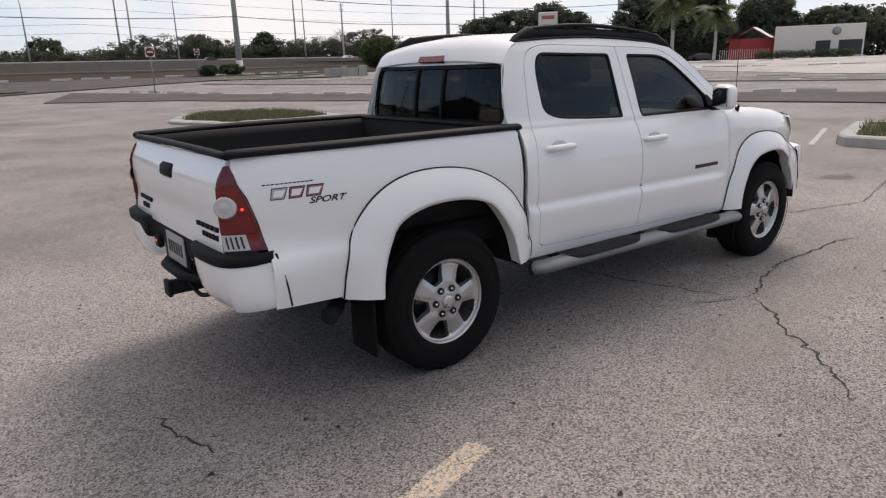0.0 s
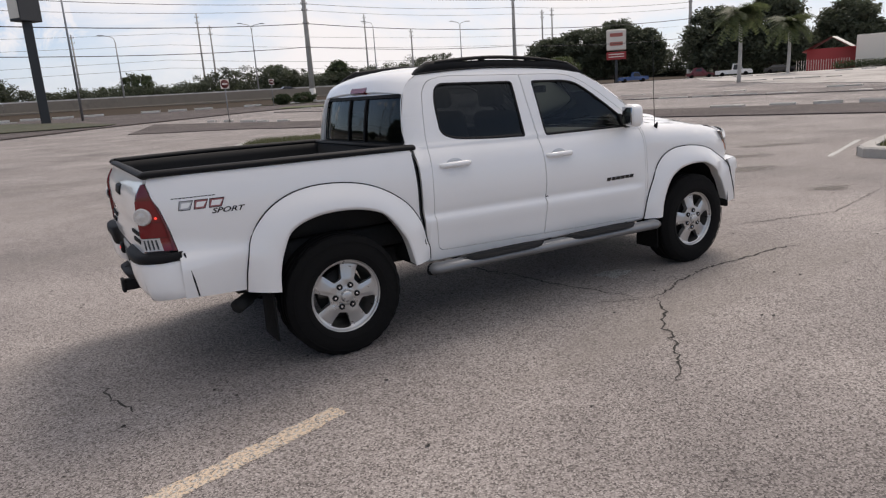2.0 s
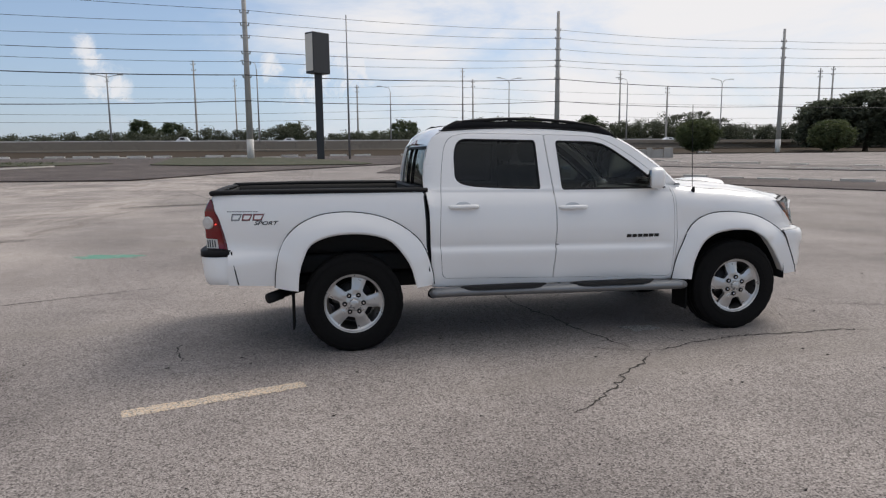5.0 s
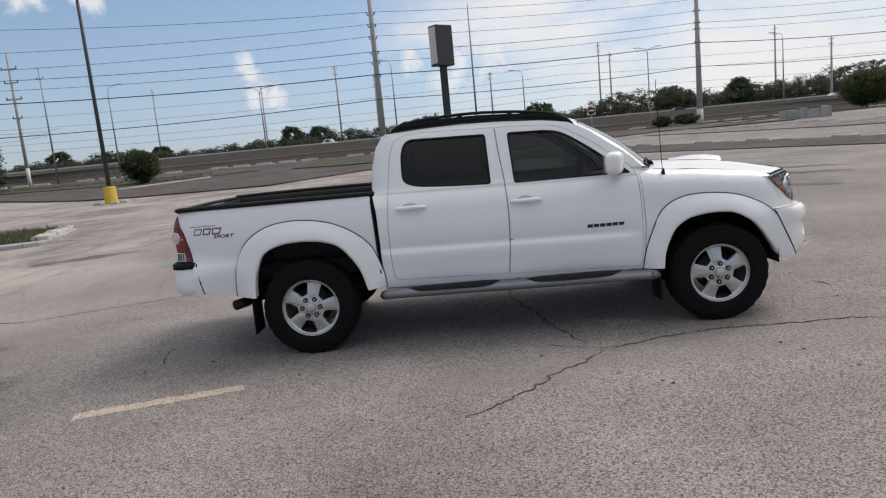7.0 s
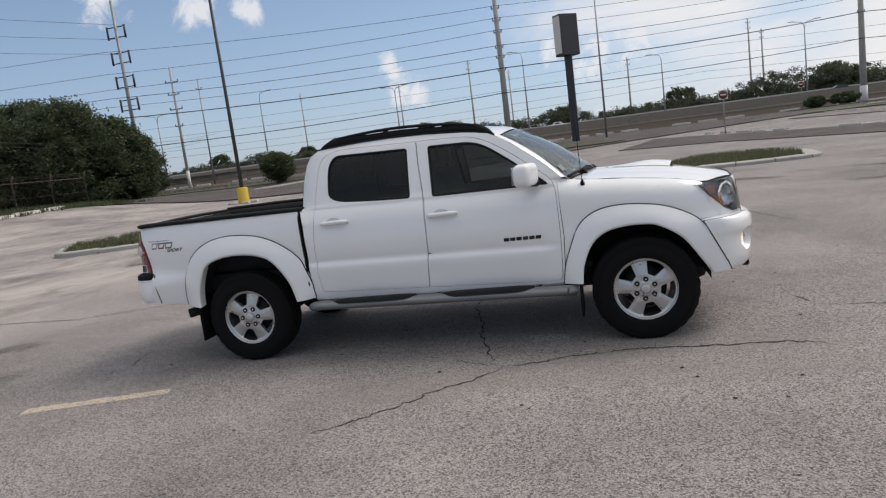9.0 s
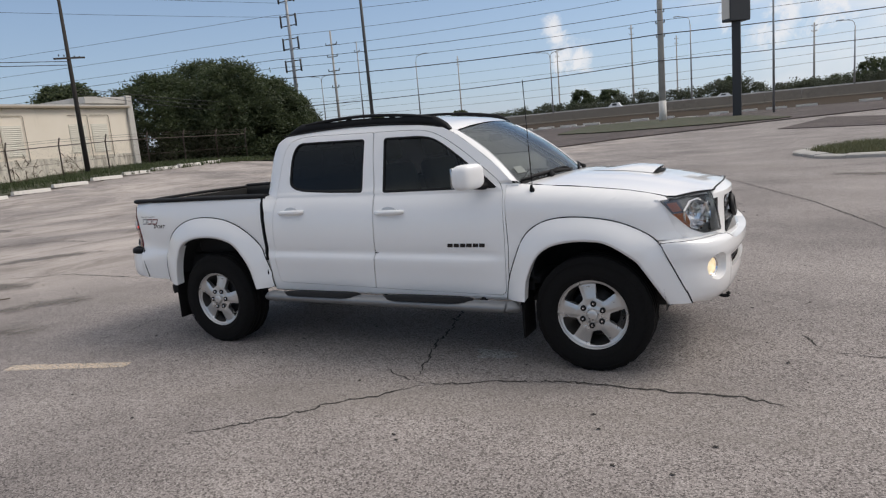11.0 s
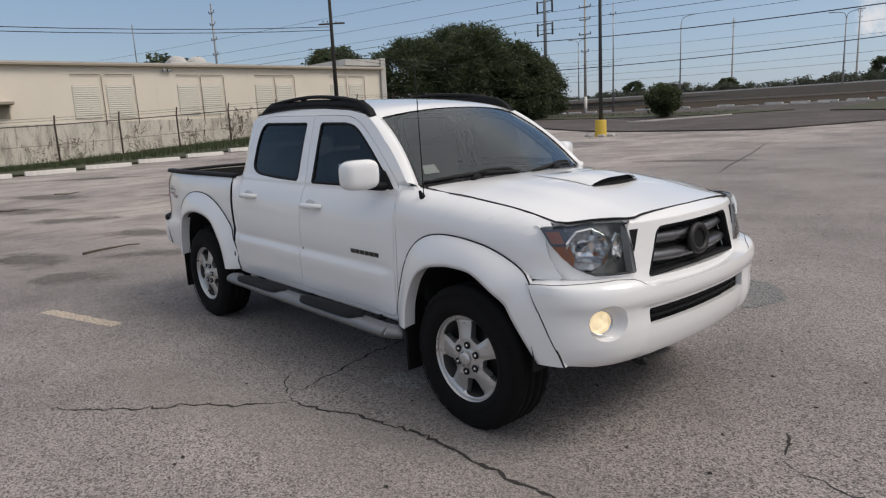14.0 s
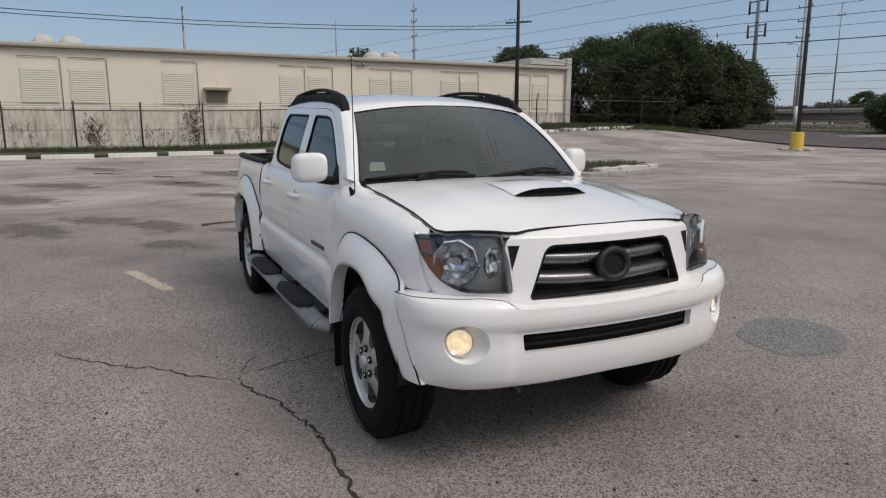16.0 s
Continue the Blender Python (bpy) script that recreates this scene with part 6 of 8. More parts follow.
def slab_material():
    """Old bleached paving with dark streaks of dirt."""
    m = Nodes("bleached old paving")
    c = m.mix(m.noise(0.25, 7, 0.65), (0.34, 0.315, 0.29), (0.56, 0.525, 0.49))
    dirt = m.noise(1.0, 8, 0.72, m.stretch(0.35, 0.12, 1.0), 0.8)
    c = m.mix(m.ramp(dirt, (0.50, 0.0), (0.62, 0.75)), c, (0.15, 0.132, 0.115))
    m.color(c).set(Roughness=0.9)
    m.bump(m.noise(50, 4), 0.3, 0.005)
    return m.mat


PALE_SLAB = slab_material()
sheet("pavement", [(47, -20), (46.5, 8), (48, 20), (52, 31), (62, 46), (76, 58), (92, 66), (112, 62), (122, 25), (122, -20)], PALE_SLAB, 0.045, 4.0, "bleached pale paving before the restaurant", "pavement")


def broken_kerb(a, b, count, seed, size=(1.5, 0.28, 0.16), group="broken kerb stones", label="cracked pale kerb stone beside the lane", gap=0.25):
    rnd = random.Random(seed)
    a, b = Vector(a), Vector(b)
    d = (b - a)
    ang = math.degrees(math.atan2(d.y, d.x))
    for k in range(count):
        if rnd.random() < gap:
            continue
        p = a + d * ((k + rnd.uniform(0.3, 0.7)) / count)
        L = size[0] * rnd.uniform(0.6, 1.15)
        bm = box(-L / 2, L / 2, -size[1] / 2, size[1] / 2, -0.05, size[2] * rnd.uniform(0.7, 1.1), 0.03)
        for v in bm.verts:
            v.co += Vector((rnd.uniform(-1, 1), rnd.uniform(-1, 1), rnd.uniform(-1, 1))) * 0.015
        ob = part("kerb_stone", bm, KERB, None, "", False)
        ob.matrix_world = pose(p.x, p.y, terrain(p.x, p.y), 0, 0, ang + rnd.uniform(-3, 3))
        tagged(ob, label, "kerb", group)


broken_kerb((8, 58), (30, 8), 26, 4)
broken_kerb((22, 66), (41, 14), 24, 5, (1.8, 0.35, 0.12))
broken_kerb((56, 40), (66, 12), 12, 14, (2.0, 0.4, 0.14), gap=0.4)
broken_kerb((68, 50), (84, 18), 14, 15, (2.2, 0.4, 0.16), gap=0.4)
broken_kerb((30, 60), (50, 8), 22, 6, (2.2, 0.5, 0.10), gap=0.35)

# grass verge with white dashes beyond the road
sheet("grass_verge", [(-62, 54), (-34, 55), (-25.0, 58.5), (-21, 63), (-23, 66), (-62, 63)], GRASS, 0.16, 3.0, "rough green verge beside the road", "grass", 0, "stuff")
sheet("grass_verge", [(-17, 60), (-12, 57.8), (2.2, 58.3), (3.5, 60), (0, 70), (-8, 82), (-19, 82), (-18, 72)], GRASS, 0.18, 3.0, "mown grass strip under the power poles", "grass", 0, "stuff")
broken_kerb((-40, 83), (-4, 84), 14, 7, (2.2, 0.3, 0.22), "verge kerb stones", "white kerb stone along the verge", 0.1)
sheet("kerb_strip", [(-28.5, 47.2), (-24.2, 57.0), (-24.0, 57.0), (-28.2, 47.1)], KERB, 0.20, 2.0, "thin white island kerb", "kerb", 0, "structure", 0.15)
sheet("grass_verge", [(24, 86), (36, 80), (60, 90), (100, 104), (100, 110), (50, 108), (26, 96)], GRASS, 0.18, 3.0, "patchy grass with rubble by the pole", "grass", 0, "stuff")


def rubble_wall(x, y, length, tall, turn, seed):
    """A low broken wall of pale concrete lumps."""
    rnd = random.Random(seed)
    w = thing("rubble_wall", "low broken wall of pale concrete rubble", "wall", pose(x, y, terrain(x, y), 0, 0, turn))
    at = -length / 2
    while at < length / 2:
        L = rnd.uniform(0.5, 1.3)
        h = tall * rnd.uniform(0.75, 1.05)
        bm = box(at, at + L - 0.03, -0.25, 0.25 + rnd.uniform(0, 0.2), -0.1, h, 0.06)
        for v in bm.verts:
            v.co += Vector((rnd.uniform(-1, 1), rnd.uniform(-1, 1), rnd.uniform(-1, 1))) * 0.05
        part("concrete_lump", bm, KERB_OLD, w, "", False)
        at += L


rubble_wall(35.0, 64.5, 4.6, 1.05, -26, 51)
rubble_wall(28.5, 67.5, 4.0, 0.35, -24, 52)
sheet("grass_verge", [(20.5, 68.5), (27, 65), (33, 62.2), (35, 65.5), (30, 70), (23, 73)], GRASS_LUSH, 0.12, 2.0, "patchy green grass beside the rubble", "grass", 0, "stuff")


# ---------------------------------------------------------------- islands in the car park
def island(points, label, seed, tall=0.17, tufts=220, radius=1.0, width=0.28):
    loop = rounded(points, radius, 6)
    per = len(loop)
    inner = inset(loop, width)
    base = thing("kerbed_island", label, "traffic island")
    # kerb as a run of separate stones
    length = [0.0]
    for i in range(per):
        length.append(length[-1] + (loop[(i + 1) % per] - loop[i]).length)
    total = length[-1]
    n = max(6, int(total / 1.1))
    rnd = random.Random(seed)

    def at(s, ring):
        s %= total
        k = max(i for i in range(per) if length[i] <= s)
        u = (s - length[k]) / max(1e-6, length[k + 1] - length[k])
        return ring[k].lerp(ring[(k + 1) % per], u)
    for k in range(n):
        s0, s1 = total * k / n + 0.015, total * (k + 1) / n - 0.015
        h = tall * rnd.uniform(0.85, 1.08)
        dx, dy = rnd.uniform(-0.012, 0.012), rnd.uniform(-0.012, 0.012)
        rows = []
        for j in range(4):
            s = s0 + (s1 - s0) * j / 3
            o, i = at(s, loop), at(s, inner)
            m = o.lerp(i, 0.15)
            z = terrain(o.x, o.y)
            rows.append([(o.x + dx, o.y + dy, z - 0.05), (o.x + dx, o.y + dy, z + h - 0.03), (m.x + dx, m.y + dy, z + h), (i.x + dx, i.y + dy, z + h), (i.x + dx, i.y + dy, z - 0.05)])
        bm = loft(rows)
        for ends in (rows[0], rows[-1]):
            bm.faces.new([bm.verts.new(p) for p in ends])
        bmesh.ops.recalc_face_normals(bm, faces=bm.faces[:])
        part("kerb_stone", bm, KERB_OLD, base, "", False)
    part("turf", panel([inset(loop, width * 0.8)], lambda x, y: (x, y, terrain(x, y) + tall * 0.75 + 0.05 * noise.noise((x, y, 0))), 0.6, 0.6, 0.1), GRASS_LUSH, base, "short green grass")
    xs, ys = [p.x for p in inner], [p.y for p in inner]
    verts, faces = [], []
    while len(faces) < tufts * 6:
        x, y = rnd.uniform(min(xs), max(xs)), rnd.uniform(min(ys), max(ys))
        if not inside((x, y), inner):
            continue
        z = terrain(x, y) + tall * 0.7
        for b in range(6):
            a, hgt = rnd.uniform(0, 6.28), rnd.uniform(0.06, 0.22)
            ox, oy = rnd.uniform(-0.08, 0.08), rnd.uniform(-0.08, 0.08)
            w = 0.012
            i = len(verts)
            verts += [(x + ox - w * math.sin(a), y + oy + w * math.cos(a), z), (x + ox + w * math.sin(a), y + oy - w * math.cos(a), z), (x + ox + 0.5 * hgt * math.cos(a), y + oy + 0.5 * hgt * math.sin(a), z + hgt)]
            faces.append((i, i + 1, i + 2))
    raw("grass_cover", verts, faces, LEAF_TURF, base, "fine grass blades")
    return base


def inside(p, loop):
    c = False
    for i in range(len(loop)):
        a, b = loop[i - 1], loop[i]
        if (a[1] > p[1]) != (b[1] > p[1]) and p[0] < (b[0] - a[0]) * (p[1] - a[1]) / (b[1] - a[1]) + a[0]:
            c = not c
    return c


island([(2.9, 20.5), (3.7, 17.2), (6.2, 16.7), (8.0, 17.0), (8.6, 20.5), (7.6, 23.6), (4.6, 23.9)], "small kerbed grass island with broken pale kerb", 1, 0.12, 1500, 0.8, 0.5)
island([(9.2, 1.75), (9.5, -4.5), (12.6, -4.5), (12.9, 2.9), (10.3, 2.1)], "kerbed green grass island with white kerb", 2, 0.17, 500, 0.35)
island([(-11.0, 10.6), (-12.5, 14.6), (-14.8, 15.4), (-15.8, 12.2), (-13.8, 9.6)], "kerbed green island with loose white kerb stones", 3, 0.14, 700, 0.6)
broken_kerb((-11.4, 10.9), (-12.9, 14.7), 4, 11, (1.0, 0.4, 0.26), "loose kerb stones", "loose white kerb stone knocked off the island", 0.0)


# ---------------------------------------------------------------- marks on the asphalt
def strip_mark(name, a, b, width, material, label, category, seed, lift=0.002):
    """A worn painted line with ragged edges."""
    rnd = random.Random(seed)
    a, b = Vector(a), Vector(b)
    t = (b - a).normalized()
    nrm = Vector((-t.y, t.x))
    n = int((b - a).length / 0.035)
    left, right = [], []
    for k in range(n + 1):
        p = a.lerp(b, k / n)
        left.append(p + nrm * (width / 2 + rnd.uniform(-0.012, 0.008)))
        right.append(p - nrm * (width / 2 + rnd.uniform(-0.012, 0.008)))
    loop = left + right[::-1]
    ob = part(name, panel([loop], draped(lift), 1.0, 1.0, 0), material)
    return tagged(ob, label, category, "", "structure")


def worn_paint(name, color, hole_scale, keep):
    m = Nodes(name)
    stones = m.noise(hole_scale, 5, 0.7)
    sep = m.node("ShaderNodeSeparateColor")
    m.link(m.cells(120.0), sep.inputs["Color"])
    base = m.ramp(sep.outputs["Red"], (0.0, (0.08, 0.075, 0.07)), (0.6, (0.30, 0.285, 0.26)), (1.0, (0.5, 0.48, 0.45)))
    m.color(m.mix(m.ramp(stones, (keep - 0.06, 1.0), (keep + 0.06, 0.0)), base, color)).set(Roughness=0.9)
    m.bump(m.noise(150, 3), 0.4, 0.004)
    return m.mat


strip_mark("parking_line", (-1.99, -1.585), (-3.05, -1.905), 0.125, worn_paint("worn yellow line", (0.60, 0.465, 0.335), 55, 0.50), "worn yellow parking bay line", "line marking", 3)
strip_mark("parking_line", (9.2, 2.15), (12.3, 3.25), 0.10, worn_paint("worn white line", (0.6, 0.6, 0.57), 28, 0.5), "worn white bay line", "line marking", 4)
for k in range(4):
    strip_mark("parking_line", (-9.5 - 2.9 * k, -3.0 + 0.3 * k), (-11.8 - 2.9 * k, -1.8 + 0.3 * k), 0.10, worn_paint("faded white line", (0.52, 0.50, 0.47), 22, 0.42), "faded parking bay line", "line marking", 20 + k)


def crack(points, width, seed, label="thin dark crack in the asphalt"):
    """A ragged sunken-looking line of dark filler."""
    rnd = random.Random(seed)
    fine = []
    for a, b in zip(points, points[1:]):
        a, b = Vector(a), Vector(b)
        n = max(2, int((b - a).length / 0.035))
        for k in range(n):
            p = a.lerp(b, k / n)
            fine.append(p + Vector((rnd.gauss(0, 1), rnd.gauss(0, 1))) * 0.012)
    fine.append(Vector(points[-1]))
    left, right = [], []
    for i, p in enumerate(fine):
        t = (fine[min(i + 1, len(fine) - 1)] - fine[max(i - 1, 0)])
        t = t.normalized() if t.length > 1e-6 else Vector((1, 0))
        nrm = Vector((-t.y, t.x))
        w = width * rnd.uniform(0.35, 1.3) * min(1.0, 0.25 + 6 * min(i, len(fine) - 1 - i) / len(fine))
        left.append(p + nrm * w / 2)
        right.append(p - nrm * w / 2)
    verts = [(p.x, p.y, terrain(p.x, p.y) + 0.003) for p in left + right]
    n = len(left)
    faces = [(i, i + 1, n + i + 1, n + i) for i in range(n - 1)]
    ob = raw("crack", verts, faces, CRACK, None)
    tagged(ob, label, "crack", "cracks in the asphalt", "structure")


CRACK = plain("dirt-filled crack", (0.035, 0.032, 0.028), 0.95, 0, 0.25, 90)
crack([(0.50, -1.345), (0.75, -1.36), (1.05, -1.22), (1.5, -1.12), (2.0, -1.13), (2.5, -1.12), (2.75, -1.2)], 0.020, 1)
crack([(0.58, -1.40), (0.42, -1.62), (0.16, -1.85), (-0.03, -2.10), (-0.28, -2.32), (-0.42, -2.42)], 0.016, 2)
crack([(0.50, -1.33), (0.42, -0.95), (0.30, -0.60), (0.22, -0.15), (0.05, 0.5), (0.1, 1.2)], 0.017, 3)
crack([(0.48, -1.34), (0.33, -1.26), (0.20, -1.20)], 0.010, 4)
crack([(2.84, 0.12), (2.87, 0.04), (2.87, -0.03), (2.91, -0.12)], 0.022, 5, "short dark crack in the asphalt")
crack([(-3.0, -0.38), (-2.98, -0.62), (-2.9, -0.9)], 0.012, 6)
crack([(0.2, 16.6), (1.5, 12.6), (2.3, 10.2), (3.2, 7.5), (3.8, 5.0), (3.95, 4.2)], 0.032, 7)
crack([(2.9, -0.2), (4.4, -0.6), (6.2, -0.2)], 0.012, 8)
crack([(-3.3, 26.1), (-2.2, 23.6), (-1.2, 21.3)], 0.05, 9)
crack([(1.7, 8.8), (1.85, 8.1), (2.1, 7.5)], 0.02, 14)
crack([(2.05, 4.2), (2.3, 4.35), (2.55, 4.6)], 0.012, 15)
crack([(-7.6, 24.8), (-5.7, 19.2), (-4.3, 14.6), (-3.6, 12.6)], 0.05, 10)
crack([(-9, 0.5), (-7.0, 1.4), (-5.5, 1.3), (-3.6, 2.2)], 0.02, 12)
crack([(-14, 3.0), (-12.0, 4.5), (-10.5, 4.4)], 0.05, 13)


def blot(name, x, y, rx, ry, color_mat, label, seed, turn=0.0, wild=0.5):
    rnd = random.Random(seed)
    loop = []
    for k in range(40):
        a = k / 40 * math.tau
        r = 1 + wild * noise.noise((math.cos(a) * 2 + seed, math.sin(a) * 2, 0.3)) + rnd.uniform(-0.3, 0.3) * wild
        p = Vector((rx * r * math.cos(a), ry * r * math.sin(a)))
        c, s = math.cos(turn), math.sin(turn)
        loop.append(Vector((x + p.x * c - p.y * s, y + p.x * s + p.y * c)))
    ob = part(name, panel([loop], draped(0.0025), 0.5, 0.5, 0), color_mat)
    tagged(ob, label, "stain", "", "structure")


def stain_material(name, tone):
    m = Nodes(name)
    sep = m.node("ShaderNodeSeparateColor")
    m.link(m.cells(120.0), sep.inputs["Color"])
    m.color(m.mix(1.0, m.ramp(sep.outputs["Red"], (0.0, 0.05), (0.45, 0.25), (1.0, 0.46)), tone, "MULTIPLY")).set(Roughness=0.8)
    m.bump(m.cells(120.0, "Distance"), 0.4, 0.006)
    return m.mat


STAIN = stain_material("oil darkened asphalt", (0.62, 0.60, 0.58))
blot("oil_stain", 1.50, 2.50, 0.36, 0.50, STAIN, "round dark oil stain on the asphalt", 1, 0.5, 0.10)
blot("oil_stain", 0.85, -0.72, 0.16, 0.10, stain_material("damp mark with painted reflection", (1.15, 1.13, 1.1)), "damp drip mark under the truck, its pale reflection painted in", 2)


def smudge_material():
    """Grime that thins out raggedly towards the edge of its patch."""
    m = Nodes("grimy darkened asphalt")
    world = m.node("ShaderNodeNewGeometry").outputs["Position"]
    sep = m.node("ShaderNodeSeparateColor")
    m.link(m.cells(120.0, "Color", world), sep.inputs["Color"])
    m.color(m.ramp(sep.outputs["Red"], (0.0, (0.05, 0.043, 0.037)), (0.5, (0.15, 0.131, 0.115)), (1.0, (0.28, 0.25, 0.225)))).set(Roughness=0.85)
    far = m.node("ShaderNodeVectorMath")
    far.operation = "LENGTH"
    m.link(m.coord, far.inputs[0])
    ragged = m.node("ShaderNodeMath")
    ragged.operation = "MULTIPLY_ADD"
    m.link(m.noise(2.2, 8, 0.72, world), ragged.inputs[0])
    ragged.inputs[1].default_value = 1.9
    m.link(far.outputs["Value"], ragged.inputs[2])
    cover = m.node("ShaderNodeMapRange")
    cover.interpolation_type = "SMOOTHSTEP"
    for k, v in (("From Min", 1.75), ("From Max", 1.15), ("To Min", 0.0), ("To Max", 0.66)):
        cover.inputs[k].default_value = v
    m.link(ragged.outputs["Value"], cover.inputs["Value"])
    clear = m.node("ShaderNodeBsdfTransparent")
    mx = m.node("ShaderNodeMixShader")
    m.link(cover.outputs["Result"], mx.inputs["Fac"])
    m.link(clear.outputs["BSDF"], mx.inputs[1])
    m.link(m.b.outputs["BSDF"], mx.inputs[2])
    m.link(mx.outputs["Shader"], m.t.nodes["Material Output"].inputs["Surface"])
    return m.mat


SMUDGE = smudge_material()


def smudge(x, y, rx, ry, turn, k):
    bm = bmesh.new()
    ring = [bm.verts.new((math.cos(a / 24 * math.tau), math.sin(a / 24 * math.tau), 0)) for a in range(24)]
    bm.faces.new(ring)
    ob = part("oil_stain", bm, SMUDGE)
    ob.matrix_world = Matrix.Translation((x, y, terrain(x, y) + 0.0015 + 0.00004 * k)) @ Matrix.Rotation(turn, 4, "Z") @ Matrix.Diagonal((rx, ry, 1, 1))
    tagged(ob, "dark weathered grime patch on the asphalt", "stain", "", "structure")


spots = [(6.9, 2.3, 1.1, 0.5), (8.6, 3.5, 1.0, 0.5), (10.7, 4.2, 1.3, 0.5), (5.8, 0.3, 0.6, 0.3), (7.0, 8.8, 1.6, 0.6), (8.6, 11.9, 2.0, 0.7), (-11.3, -3.9, 2.2, 1.0), (-14.4, -3.2, 2.4, 1.0), (-6.6, -3.1, 1.6, 0.7), (-7.3, -2.2, 1.4, 0.6),
         (-13.6, -0.3, 2.2, 0.9), (-10.5, 0.1, 1.6, 0.7), (-6.3, -1.4, 1.3, 0.6), (-4.5, -1.3, 0.9, 0.5), (-7.4, 0.4, 1.2, 0.6), (-5.3, -0.2, 0.9, 0.4), (-13.4, 3.3, 1.4, 0.5), (-9.5, 2.6, 1.5, 0.6), (-17, 1.0, 2.4, 0.9), (-20.8, -2.6, 3.0, 1.0), (-18, 6, 2.2, 0.8), (-24, 4, 3.0, 1.0), (-8, 7, 1.6, 0.6), (4.6, 12, 1.8, 0.6), (9.5, 14, 2.2, 0.7), (-12, 11, 2.2, 0.7), (-6, 16, 2.6, 0.8)]
rnd = random.Random(77)
for k, (x, y, rx, ry) in enumerate(spots):
    smudge(x, y, rx, ry, rnd.uniform(0.2, 1.0) if x < 0 else rnd.uniform(-0.7, -0.2), k)
m_green = Nodes("faded green paint")
m_green.color(m_green.mix(m_green.ramp(m_green.noise(9, 5, 0.7), (0.30, 0.15), (0.50, 1.0)), (0.32, 0.32, 0.29), (0.10, 0.27, 0.20))).set(Roughness=0.9)
blot("paint_patch", -5.05, 4.92, 0.52, 0.20, m_green.mat, "faded green paint patch on the asphalt", 9, -0.1)


def litter(seed, count, x0, x1, y0, y1):
    """Bits of leaf and grit strewn over the asphalt."""
    rnd = random.Random(seed)
    verts, faces = [], []
    for _ in range(count):
        x, y = rnd.uniform(x0, x1), rnd.uniform(y0, y1)
        s, a = rnd.uniform(0.006, 0.02), rnd.uniform(0, 6.28)
        z = terrain(x, y) + 0.002
        i = len(verts)
        for q in range(4):
            b = a + q * 1.5708
            verts.append((x + s * math.cos(b), y + s * 0.6 * math.sin(b), z + (0.006 if q % 2 else 0.0)))
        faces.append((i, i + 1, i + 2, i + 3))
    ob = raw("leaf_litter", verts, faces, CRACK)
    tagged(ob, "tiny dark bits of leaf and grit", "litter", "", "stuff")


def stick(x, y, length, turn, bend, seed):
    rnd = random.Random(seed)
    path = [(length * (k / 5 - 0.5), bend * length * (1 - (2 * k / 5 - 1) ** 2) + rnd.uniform(-0.02, 0.02), 0.012 + rnd.uniform(0, 0.03)) for k in range(6)]
    st = part("fallen_branch", tube(spline(path, 14), lambda u: 0.018 - 0.010 * u, 6), BARK)
    part("twig", tube([path[2], (path[2][0] + 0.16, path[2][1] + 0.12, 0.03)], lambda u: 0.008 - 0.004 * u, 5), BARK, st)
    st.matrix_world = Matrix.Translation((x, y, terrain(x, y))) @ Matrix.Rotation(turn, 4, "Z")
    tagged(st, "thin dry brown branch lying on the asphalt", "branch", "fallen branches on the lot")


for k, (x, y, length, turn, bend) in enumerate(((-18.05, -2.2, 0.9, 1.0, 0.05), (-15.8, -0.8, 0.8, 0.6, 0.30), (-13.8, -0.35, 0.6, 1.2, 0.08), (-17.4, 1.6, 0.8, 1.9, -0.15), (-6.1, -0.45, 0.8, 1.75, 0.03))):
    stick(x, y, length, turn, bend, 300 + k)


litter(3, 900, -14, 9, -6, 14)
litter(4, 700, -30, -8, -10, 26)

# ---------------------------------------------------------------- concrete wheel stops along the grass
STOP_WHITE = concrete_material("chalky white concrete", 1.95)
rnd = random.Random(9)
first_stop = None
y = -14.0
k = 0
while y < 34:
    L = 2.05 if k % 5 else 1.6
    x = -29.3 - 0.17 * y
    if first_stop is None:
        bm = bmesh.new()
        prof = [(-0.16, 0), (-0.115, 0.17), (-0.08, 0.19), (0.08, 0.19), (0.115, 0.17), (0.16, 0)]
        rows = [[(a, yy, b - 0.0) for a, b in prof] for yy in (-1.0, -0.97, 0.97, 1.0)]
        bm = loft(rows)
        for r in (rows[0], rows[-1]):
            bm.faces.new([bm.verts.new(p) for p in r])
        bmesh.ops.recalc_face_normals(bm, faces=bm.faces[:])
        first_stop = part("wheel_stop", bm, STOP_WHITE, None, "", False)
        first_stop.matrix_world = pose(x, y, terrain(x, y), 0, 0, 0)
        tagged(first_stop, "weathered white concrete wheel stop", "wheel stop", "wheel stops by the grass")
    else:
        copy_thing(first_stop, pose(x + rnd.uniform(-0.12, 0.12), y, terrain(x, y), 0, 0, rnd.uniform(-4, 4)))
    y += 2.55
    k += 1
sheet("grass_verge", [(-19.6, -60), (-29.8, 0), (-33.2, 20), (-36.4, 38), (-40, 46), (-50.5, 46), (-50.5, -60)], GRASS, 0.10, 2.5, "rough green grass along the fence", "grass", 0, "stuff")


# ---------------------------------------------------------------- the long low building
WALL_X, WALL_Y0, WALL_Y1, WALL_TOP = -38.0, -45.0, 28.6, 5.45


def farther(k):
    """Stands a thing k times as far off, and as large, as drawn from the middle of the car park."""
    eye = Vector((4.0, -3.2, 1.57))
    return Matrix.Translation(eye) @ Matrix.Scale(k, 4) @ Matrix.Translation(-eye)


